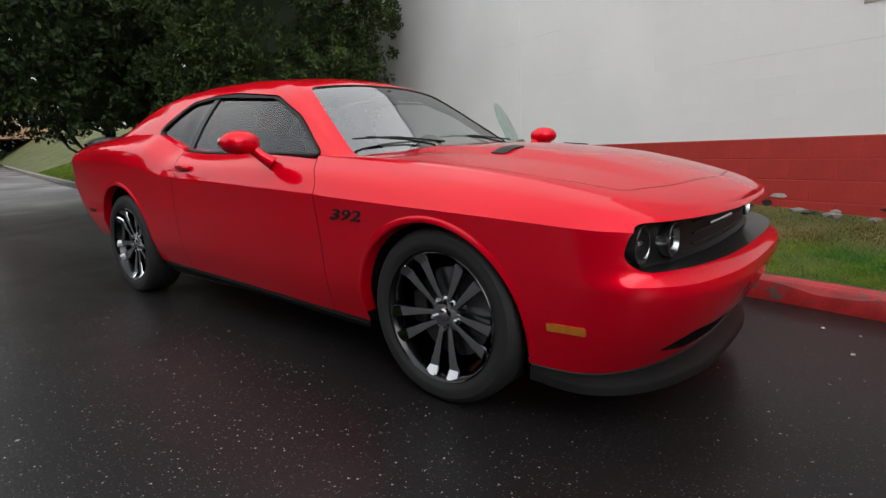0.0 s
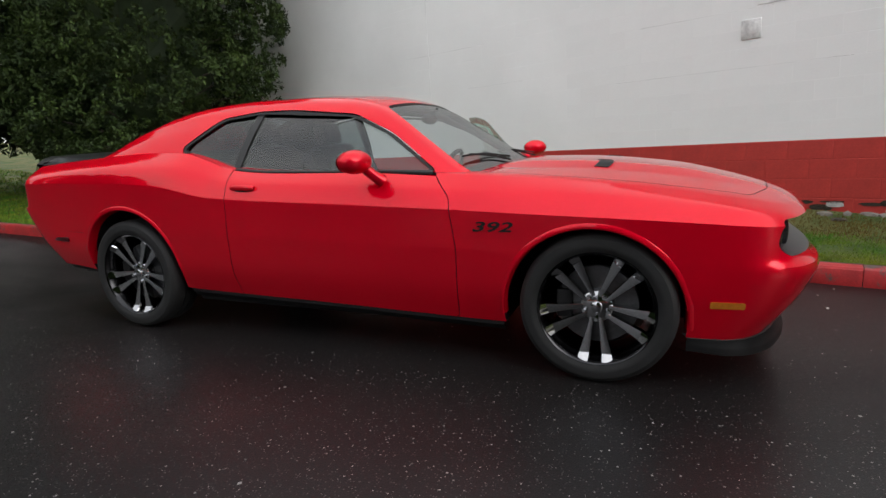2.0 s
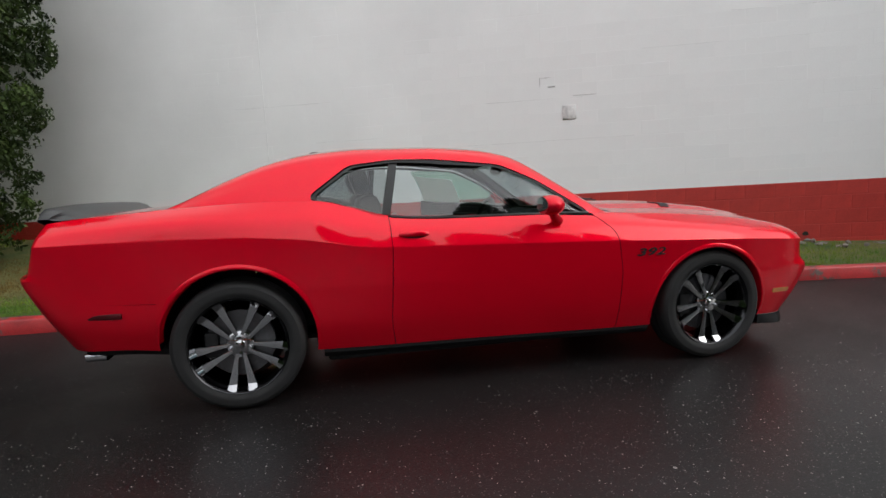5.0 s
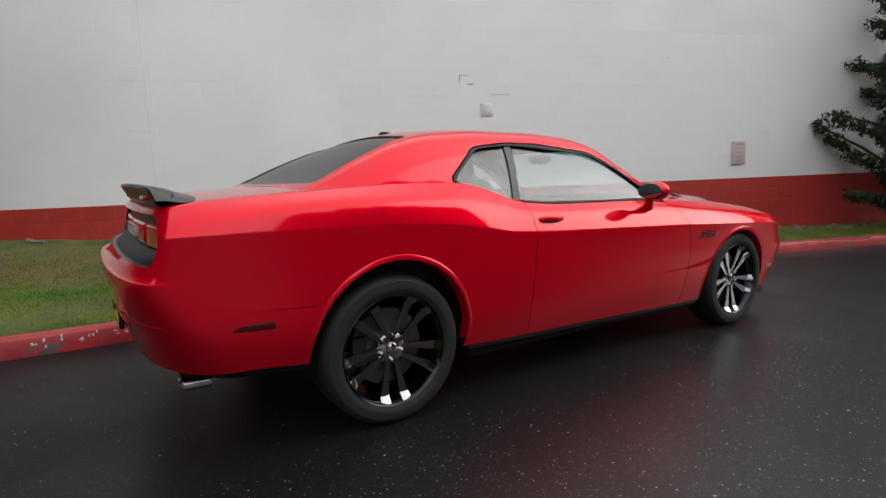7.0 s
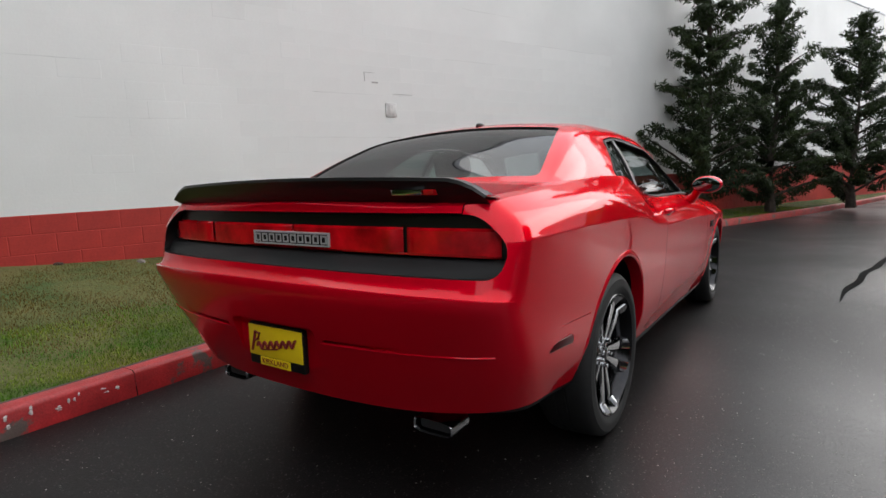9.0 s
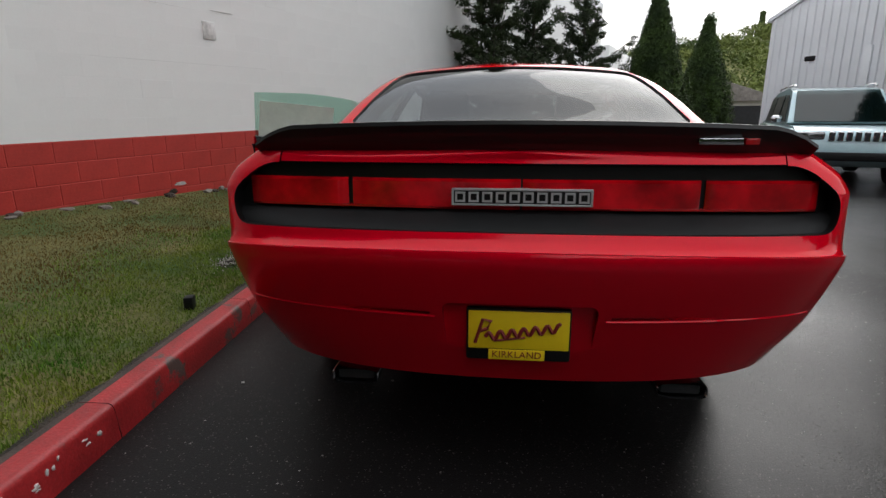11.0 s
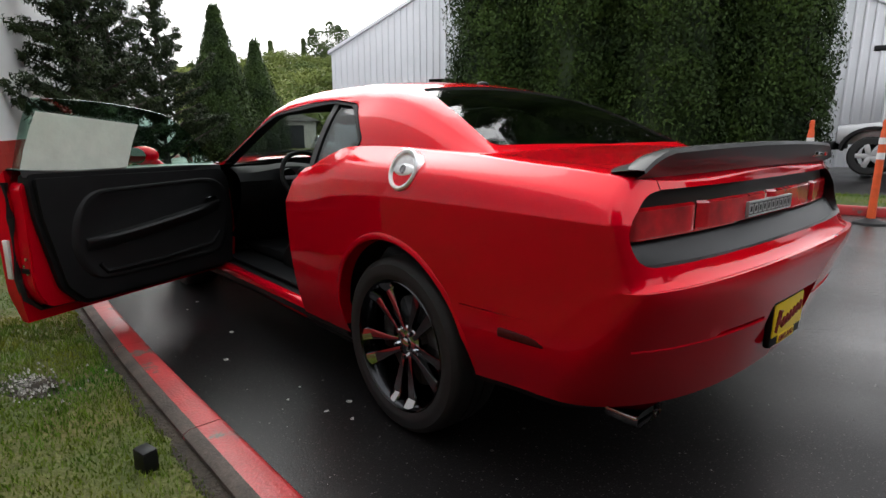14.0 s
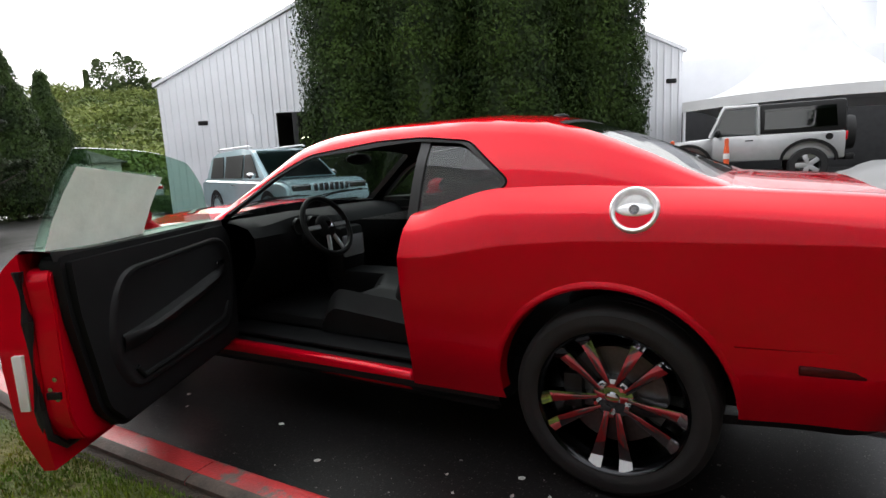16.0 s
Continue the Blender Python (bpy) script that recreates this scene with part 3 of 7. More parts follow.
door_skin = combine(whole.copy(), prism(DOOR, "y", 0.835, 1.2, [M_RED_PAINT]), "INTERSECT")
door_skin_2 = combine(whole.copy(), prism(DOOR, "y", -1.2, -0.835, [M_SATIN]), "INTERSECT")
hood_skin = combine(whole.copy(), prism(HOOD, "z", 0.70, 1.2, [M_SATIN]), "INTERSECT")
deck_skin = combine(whole.copy(), prism(DECK, "z", 1.035, 1.3, [M_SATIN]), "INTERSECT")

shell = whole.copy()
shell = combine(shell, prism(grow(DOOR, 0.005), "y", 0.60, 1.3, [M_CABIN]), "DIFFERENCE")
shell = combine(shell, prism(grow(DOOR, 0.004), "y", -1.3, -0.80, [M_CABIN]), "DIFFERENCE")
shell = combine(shell, prism(grow(HOOD, 0.004), "z", 0.66, 1.3, [M_CABIN]), "DIFFERENCE")
shell = combine(shell, prism(grow(DECK, 0.004), "z", 1.0, 1.3, [M_CABIN]), "DIFFERENCE")
shell = combine(shell, prism(rounded([(-1.56, 0.72), (-1.0, 0.765), (0.4, 0.775), (0.90, 0.70), (0.90, -0.70), (0.4, -0.775), (-1.0, -0.765), (-1.56, -0.72)], 0.06), "z", 0.36, 1.4, [M_CABIN]), "DIFFERENCE")
for cx, cz, r in ((-1.462, 0.375, 0.416), (1.450, 0.325, 0.415)):
    ring = [(cx + r * math.cos(a), cz + r * math.sin(a)) for a in (2 * math.pi * i / 72 for i in range(72))]
    for lo, hi in ((-1.3, -0.60), (0.60, 1.3)):
        shell = combine(shell, prism(ring, "y", lo, hi, [M_CABIN]), "DIFFERENCE")
tail_cut = rounded([(-0.875, 0.845), (0.875, 0.845), (0.90, 0.945), (0.79, 1.032), (-0.79, 1.032), (-0.90, 0.945)], 0.05)
shell = combine(shell, prism(tail_cut, "x", -2.9, -2.35, [M_SATIN]), "DIFFERENCE")
nose_cut = rounded([(-0.865, 0.660), (-0.82, 0.618), (0.82, 0.618), (0.865, 0.660), (0.855, 0.735), (0.82, 0.772), (-0.82, 0.772), (-0.855, 0.735)], 0.03)
shell = combine(shell, prism(nose_cut, "x", 2.02, 2.8, [M_SATIN]), "DIFFERENCE")
low_cut = rounded([(-0.50, 0.283), (0.50, 0.283), (0.68, 0.318), (0.56, 0.375), (-0.56, 0.375), (-0.68, 0.318)], 0.03)
shell = combine(shell, prism(low_cut, "x", 2.2, 2.8, [M_SATIN]), "DIFFERENCE")
plate_cut = rounded([(-0.205, 0.40), (0.205, 0.40), (0.225, 0.645), (-0.225, 0.645)], 0.03)
shell = combine(shell, prism(plate_cut, "x", -2.9, -2.53, [M_RED_PAINT]), "DIFFERENCE")
for side in (-1, 1):
    shell = combine(shell, prism(rounded([(side * 0.26, 0.600), (side * 0.78, 0.612), (side * 0.82, 0.625), (side * 0.78, 0.626), (side * 0.26, 0.613)], 0.004), "x", -2.9, -2.528, [M_RED_PAINT]), "DIFFERENCE")
for side in (-1, 1):
    shell = combine(shell, prism([(-2.235, 0.642), (-1.86, 0.628), (-1.86, 0.632), (-2.235, 0.646)], "y", *sorted((side * 0.928, side * 1.2)), [M_RED_PAINT]), "DIFFERENCE")
place_mesh("body", shell, car)
place_mesh("hood", hood_skin, car)
place_mesh("boot_lid", deck_skin, car)

# ---- greenhouse ----
roof_c = curve([(-1.86, 1.12), (-1.75, 1.165), (-1.5, 1.29), (-1.25, 1.39), (-1.0, 1.442), (-0.7, 1.464), (-0.35, 1.464), (0.0, 1.446), (0.2, 1.414), (0.32, 1.370), (0.6, 1.20), (0.9, 1.02), (1.0, 0.96)])
edge_z = curve([(-1.9, 1.09), (-1.75, 1.150), (-1.5, 1.262), (-1.25, 1.35), (-1.0, 1.394), (-0.7, 1.412), (-0.35, 1.411), (0.0, 1.388), (0.2, 1.345), (0.4, 1.238), (0.6, 1.11), (0.8, 0.985), (1.0, 0.90)])
edge_y = curve([(-1.9, 0.76), (-1.5, 0.70), (-1.2, 0.645), (-0.8, 0.60), (-0.3, 0.590), (0.1, 0.605), (0.4, 0.655), (0.7, 0.735), (1.0, 0.78)])
foot_y, foot_z = LINES[6]["w"], LINES[6]["z"]


def cabin_section(x, inset=0.0):
    a = Vector((foot_y(x) - 0.004 - inset, min(foot_z(x), edge_z(x) - 0.004) - 0.06))
    e = Vector((edge_y(x) - inset * 0.6, edge_z(x) - inset))
    c = Vector((0, max(roof_c(x), edge_z(x) + 0.002) - inset))
    a.x = max(a.x, e.x + 0.01)
    s0, s1 = e + (a - e) * 0.22, e + (Vector((e.x * 0.84, e.y + (c.y - e.y) * 0.34)) - e)
    pts = [a.lerp(s0, i / 7) for i in range(7)]
    pts = [p + Vector((0.018 * math.sin(math.pi * i / 8), 0)) for i, p in enumerate(pts)]
    pts += [s0 * (1 - t) ** 2 + e * 2 * t * (1 - t) + s1 * t * t for t in (i / 8 for i in range(8))]
    for i in range(9):
        y = s1.x * (1 - i / 8)
        pts.append(Vector((y, s1.y + (c.y - s1.y) * (1 - (1 - i / 8) ** 2))))
    return [Vector((x, p.x, p.y)) for p in pts]


def cabin_solid(x0, x1, inset, mats, n=76):
    bm = bmesh.new()
    rows = [cabin_section(x0 + (x1 - x0) * i / n, inset) for i in range(n + 1)]
    for side in (-1, 1):
        grid(bm, [[(p.x, side * p.y, p.z) for p in r] + [] for r in rows], flip=side > 0)
    bmesh.ops.remove_doubles(bm, verts=bm.verts, dist=1e-5)
    es = [e for e in bm.edges if len(e.link_faces) == 1]
    bmesh.ops.holes_fill(bm, edges=es, sides=0)
    bmesh.ops.triangulate(bm, faces=[f for f in bm.faces if len(f.verts) > 4])
    return to_mesh(bm, mats)


house = cabin_solid(-1.84, 0.93, 0.0, [M_RED_PAINT])
house = combine(house, cabin_solid(-1.72, 0.96, 0.045, [M_CABIN]), "DIFFERENCE")
house = combine(house, prism(grow(SIDE_WINDOW, 0.012), "y", -1.2, 1.2, [M_SATIN]), "DIFFERENCE")
house = combine(house, prism(rounded([(-0.60, 1.06), (-0.60, 0.80), (0.80, 0.80), (0.68, 0.99)], 0.03), "y", 0.3, 1.2, [M_SATIN]), "DIFFERENCE")
SCREEN = rounded([(0.255, -0.52), (0.30, 0.0), (0.255, 0.52), (0.54, 0.625), (0.815, 0.715), (1.2, 0.72), (1.2, -0.72), (0.815, -0.715), (0.54, -0.625)], 0.05)
BACKLIGHT = rounded([(-1.175, -0.545), (-1.155, 0.0), (-1.175, 0.545), (-1.45, 0.62), (-1.775, 0.695), (-1.81, 0.0), (-1.775, -0.695), (-1.45, -0.62)], 0.05)
house = combine(house, prism(SCREEN, "z", 0.98, 1.7, [M_SATIN]), "DIFFERENCE")
house = combine(house, prism(BACKLIGHT, "z", 1.06, 1.7, [M_SATIN]), "DIFFERENCE")
place_mesh("roof", house, car, "red roof and pillars with black window surrounds")


def cabin_y(x, z):
    """How wide the greenhouse is at x and z."""
    pts = cabin_section(x)
    for p, q in zip(pts, pts[1:]):
        if p.z <= z <= q.z:
            return p.y + (q.y - p.y) * (z - p.z) / max(1e-6, q.z - p.z)
    return pts[0].y if z < pts[0].z else 0.6


def cabin_top(x, y):
    """How high the greenhouse is at x and y."""
    pts = cabin_section(x)
    for p, q in zip(pts[8:], pts[9:]):
        if q.y <= abs(y) <= p.y:
            return p.z + (q.z - p.z) * (p.y - abs(y)) / max(1e-6, p.y - q.y)
    return pts[8].z


def thick(bm, d):
    bmesh.ops.recalc_face_normals(bm, faces=bm.faces)
    bmesh.ops.solidify(bm, geom=bm.faces[:], thickness=d)


def pane(name, bm, mat, parent, label=""):
    """A pane whose outer face mirrors and whose inner face is clear."""
    bmesh.ops.recalc_face_normals(bm, faces=bm.faces)
    for f in bm.faces:
        f.material_index = 0 if f.normal.dot(f.calc_center_median() - Vector((-0.4, 0, 0.9))) > 0 else 1
    ob = link(name, bm, [mat, M_CLEAR], parent, label)
    ob.visible_shadow = False
    return ob


def side_glass(x0, x1, zlow, zhigh, inset, nx=22, nz=10, y_of=None):
    bm = bmesh.new()
    rows = []
    for i in range(nx + 1):
        x = x0 + (x1 - x0) * i / nx
        lo, hi = zlow(x), max(zlow(x) + 0.004, zhigh(x))
        rows.append([(x, (y_of or cabin_y)(x, lo + (hi - lo) * j / nz) - inset, lo + (hi - lo) * j / nz) for j in range(nz + 1)])
    grid(bm, rows)
    return bm


win_low = curve([(-1.06, 1.145), (-0.74, 1.03), (-0.62, 1.005), (-0.3, 0.99), (0.2, 0.98), (0.67, 0.98)])
win_high = curve([(-1.06, 1.146), (-0.95, 1.225), (-0.82, 1.312), (-0.68, 1.335), (-0.56, 1.345), (-0.31, 1.343), (0.12, 1.30), (0.24, 1.255), (0.36, 1.19), (0.52, 1.08), (0.67, 0.982)])


def flip_y(bm):
    for v in bm.verts:
        v.co.y = -v.co.y
    bmesh.ops.reverse_faces(bm, faces=bm.faces)


for side in (1, -1):
    bm = side_glass(-1.06, -0.60, win_low, win_high, 0.016)
    thick(bm, 0.004)
    if side < 0:
        flip_y(bm)
    pane("quarter_window", bm, M_GLASS_QUARTER, car)
    # black post between the panes
    bm = side_glass(-0.622, -0.572, win_low, win_high, 0.008, nx=3)
    thick(bm, 0.03)
    for v in bm.verts:
        v.co.x += (0.24 if side < 0 else 0.05) * (v.co.z - 1.14)
    if side < 0:
        flip_y(bm)
    part("window_post", bm, M_SATIN, car)
    # black rubber seal round the opening
    bm = bmesh.new()
    loop = grow(SIDE_WINDOW, 0.004)
    ring = [[], [], [], []]
    for p in loop:
        q = p + (Vector((-0.25, 1.17)) - p).normalized() * 0.022
        ya, yb = cabin_y(p.x, p.y) + 0.004, cabin_y(q.x, q.y) + 0.002
        ring[0].append((p.x, side * (ya - 0.02), p.y))
        ring[1].append((p.x, side * ya, p.y))
        ring[2].append((q.x, side * yb, q.y))
        ring[3].append((q.x, side * (yb - 0.02), q.y))
    vs = [[bm.verts.new(p) for p in r + r[:0]] for r in ring]
    n = len(loop)
    for a in range(4):
        for i in range(n):
            if side > 0 and -0.60 < loop[i].x < 0.72 and loop[i].y < 1.05:
                continue
            b, j = (a + 1) % 4, (i + 1) % n
            bm.faces.new((vs[a][i], vs[a][j], vs[b][j], vs[b][i]))
    part("window_seal", bm, M_RUBBER, car)


def screen(x_of, half_of, inset, n=24, m=14):
    """A bowed pane over the cabin between two curved edges."""
    bm = bmesh.new()
    rows = []
    for i in range(m + 1):
        t = i / m
        row = []
        for j in range(n + 1):
            s = -1 + 2 * j / n
            y = s * half_of(t)
            x = x_of(t, s)
            row.append((x, y, cabin_top(min(0.97, x), y) - inset))
        rows.append(row)
    grid(bm, rows)
    thick(bm, 0.005)
    return bm


bm = screen(lambda t, s: (0.268 + 0.035 * (1 - s * s)) * (1 - t) + (0.835 + 0.085 * (1 - s * s)) * t, lambda t: 0.525 + 0.195 * t, 0.008)
pane("windscreen", bm, M_GLASS_FRONT, car, "wide raked windscreen reflecting the sky")
bm = screen(lambda t, s: (-1.165 + 0.015 * (1 - s * s)) * (1 - t) + (-1.775 - 0.03 * (1 - s * s)) * t, lambda t: 0.55 + 0.15 * t, 0.008)
pane("rear_window", bm, M_GLASS_REAR, car, "dark rear window with rain drops")

# ---- doors ----
def thin_block(outline, y0, y1, mat, bevel=0.0):
    me = prism(outline, "y", y0, y1, [mat])
    bm = bmesh.new()
    bm.from_mesh(me)
    if bevel:
        bmesh.ops.bevel(bm, geom=[e for e in bm.edges if abs(e.verts[0].co.y - e.verts[1].co.y) < 1e-6 and e.calc_face_angle(0) > 0.6], offset=bevel, segments=2, affect="EDGES")
    return bm


def egg(bm, c, r, m=None, u=24, v=14):
    g = bmesh.ops.create_uvsphere(bm, u_segments=u, v_segments=v, radius=1)
    t = Matrix.Translation(c) @ (m or Matrix()) @ Matrix.Diagonal((*r, 1))
    bmesh.ops.transform(bm, matrix=t, verts=g["verts"])
    return g["verts"]


def tube(bm, pts, r, sides=8):
    """A round bar through points."""
    rings = []
    pts = [Vector(p) for p in pts]
    for i, p in enumerate(pts):
        d = (pts[min(i + 1, len(pts) - 1)] - pts[max(i - 1, 0)]).normalized()
        q = d.to_track_quat("Z", "Y")
        rr = r[i] if isinstance(r, (list, tuple)) else r
        rings.append([bm.verts.new(p + q @ Vector((rr * math.cos(2 * math.pi * k / sides), rr * math.sin(2 * math.pi * k / sides), 0))) for k in range(sides)])
    for a, b in zip(rings, rings[1:]):
        for k in range(sides):
            bm.faces.new((a[k], a[(k + 1) % sides], b[(k + 1) % sides], b[k]))
    bm.faces.new(rings[0][::-1])
    bm.faces.new(rings[-1])


def sided(bm, side):
    if side < 0:
        flip_y(bm)
    return bm


def door(side, skin, label):
    d = place_mesh("door", skin, car, label)
    # inner steel shell and trim
    inner = rounded([(-0.606, 0.968), (-0.596, 0.84), (-0.608, 0.45), (-0.55, 0.345), (0.775, 0.32), (0.795, 0.62), (0.765, 0.86), (0.66, 0.945)], 0.05)
    part("door_shell", sided(thin_block(inner, 0.752, 0.834, M_RED_PAINT, 0.006), side), M_RED_PAINT, d)
    trim = rounded([(-0.585, 1.005), (-0.575, 0.80), (-0.50, 0.43), (-0.40, 0.325), (0.70, 0.30), (0.735, 0.62), (0.72, 0.90), (0.64, 0.985)], 0.04)
    part("door_trim", sided(thin_block(trim, 0.700, 0.812, M_CABIN, 0.022), side), M_CABIN, d, "black plastic door card")
    upper = rounded([(-0.30, 0.90), (-0.40, 0.78), (-0.43, 0.60), (-0.33, 0.44), (0.56, 0.42), (0.66, 0.60), (0.66, 0.84), (0.52, 0.91)], 0.09)
    bm = bmesh.new()
    rim = [Vector((p.x, 0, p.y)) for p in upper]
    mid = sum(rim, Vector()) / len(rim)
    rings = [[bm.verts.new((mid.x + (p.x - mid.x) * f, h, mid.z + (p.z - mid.z) * f)) for p in rim] for f, h in ((1.03, 0.7002), (1.0, 0.690), (0.955, 0.690), (0.92, 0.6985))]
    for a, b in zip(rings, rings[1:]):
        for i in range(len(rim)):
            bm.faces.new((a[i], a[(i + 1) % len(rim)], b[(i + 1) % len(rim)], b[i]))
    bm.faces.new(rings[-1])
    part("trim_inset", sided(bm, side), M_LEATHER, d)
    bm = bmesh.new()
    rows = []
    for i in range(15):
        u = i / 14
        x, z = -0.36 + 0.96 * u, 0.655 + 0.10 * u ** 1.3
        o = 0.055 * min(1, u / 0.2 + 0.25) * min(1, (1 - u) / 0.25 + 0.1)
        rows.append([(x, 0.702, z + 0.012), (x, 0.702 - o * 0.8, z + 0.006), (x, 0.702 - o, z - 0.006), (x, 0.702 - o * 0.9, z - 0.024), (x, 0.702 - o * 0.35, z - 0.055), (x, 0.702, z - 0.07)])
    grid(bm, rows)
    part("armrest", sided(bm, side), M_LEATHER, d)
    bm = bmesh.new()
    tube(bm, [(-0.30, 0.698, 0.52), (-0.27, 0.692, 0.472), (0.1, 0.688, 0.468), (0.5, 0.692, 0.485), (0.58, 0.698, 0.55)], 0.012, 8)
    part("map_pocket", sided(bm, side), M_CABIN, d)
    bm = bmesh.new()
    box(bm, (0.46, 0.676, 0.770), (0.55, 0.690, 0.792), 0.005)
    part("inner_handle", sided(bm, side), M_CHROME, d, "chrome inner door handle")
    bm = bmesh.new()
    for k in range(3):
        rod(bm, (-0.609, 0.785 + 0.02 * (k % 2), 0.60 - 0.035 * k), (-0.600, 0.785 + 0.02 * (k % 2), 0.60 - 0.035 * k), 0.008, sides=10)
    part("latch_bolt", sided(bm, side), M_CHROME, d)
    bm = bmesh.new()
    box(bm, (-0.612, 0.77, 0.53), (-0.600, 0.82, 0.555), 0.003)
    part("latch", sided(bm, side), M_BLACK, d)
    bm = bmesh.new()
    tube(bm, [(-0.612, 0.842, 0.965), (-0.608, 0.842, 0.8), (-0.618, 0.842, 0.5), (-0.605, 0.842, 0.40), (-0.54, 0.842, 0.335), (-0.2, 0.842, 0.322), (0.6, 0.842, 0.318)], 0.017, 8)
    part("door_seal", sided(bm, side), M_RUBBER, d)
    # belt strip
    bm = bmesh.new()
    rows = []
    for i in range(25):
        x = -0.60 + 1.25 * i / 24
        y = LINES[6]["w"](x)
        z = LINES[6]["z"](x)
        rows.append([(x, y - 0.105, z - 0.03), (x, y - 0.10, z + 0.004), (x, y - 0.012, z + 0.012), (x, y + 0.003, z + 0.004), (x, y + 0.004, z - 0.008)])
    grid(bm, rows)
    part("belt_strip", sided(bm, side), M_SATIN, d)
    # outer handle in its scoop
    bm = bmesh.new()
    egg(bm, (-0.482, 0.918, 0.905), (0.082, 0.014, 0.028), pose(0, 0, 0, -35, 0, 0), 20, 10)
    part("handle_scoop", sided(bm, side), M_SATIN, d)
    bm = bmesh.new()
    tube(bm, [(-0.565, 0.924, 0.922), (-0.53, 0.937, 0.926), (-0.44, 0.938, 0.926), (-0.40, 0.926, 0.922)], [0.012, 0.017, 0.017, 0.012], 10)
    part("handle", sided(bm, side), M_RED_PAINT, d)
    # mirror
    bm = bmesh.new()
    egg(bm, (0.315, 1.012, 1.056), (0.078, 0.098, 0.060), pose(0, 0, 0, 0, 0, 12), 28, 16)
    for v in bm.verts:
        if v.co.x < 0.262:
            v.co.x = 0.262
    part("mirror_shell", sided(bm, side), M_RED_PAINT, d)
    bm = bmesh.new()
    egg(bm, (0.261, 1.012, 1.056), (0.006, 0.086, 0.050), None, 24, 12)
    part("mirror_glass", sided(bm, side), M_MIRROR, d)
    bm = bmesh.new()
    tube(bm, [(0.33, 0.965, 1.035), (0.37, 0.93, 0.985), (0.405, 0.895, 0.95)], [0.030, 0.027, 0.034], 12)
    part("mirror_arm", sided(bm, side), M_RED_PAINT, d)
    bm = side_glass(-0.60, 0.665, lambda x: win_low(x) - 0.03, win_high, 0.016, nx=30)
    thick(bm, 0.004)
    if side > 0:
        part("door_glass", bm, M_GLASS_GREEN, d).visible_shadow = False
    else:
        pane("door_glass", sided(bm, side), M_GLASS_SIDE, d)
    return d


HINGE = Vector((0.68, 0.78, 0))
left_door = door(1, door_skin, "driver's door standing wide open")
left_door.matrix_basis = Matrix.Translation(HINGE + Vector((0.02, 0.05, 0))) @ Matrix.Rotation(radians(-61), 4, "Z") @ Matrix.Translation(-HINGE)
door(-1, door_skin_2, "closed passenger door")
# a sheet of paper on the glass of the open door
bm = bmesh.new()
rows = []
for i in range(15):
    u = i / 14
    row = []
    for j in range(11):
        v = j / 10
        x = -0.005 - 0.555 * u
        z = 0.992 + 0.03 * u + (0.245 + 0.02 * u) * v
        w = 0.006 * noise.noise((u * 5, v * 4, 2)) + (0.03 * (u - 0.75) * (1 - v) * 2 if u > 0.75 else 0) * 0.4
        row.append((x - 0.02 * (1 - v) * u, cabin_y(max(-0.6, x), z) - 0.030 - abs(w), z))
    rows.append(row)
grid(bm, rows)
thick(bm, 0.001)
part("paper_sheet", bm, M_PAPER, left_door, "sheet of crumpled white paper on the glass")
bm = bmesh.new()
box(bm, (-0.628, 0.868, 0.50), (-0.612, 0.900, 0.69), 0.001)
part("door_sticker", bm, M_WHITE, left_door)

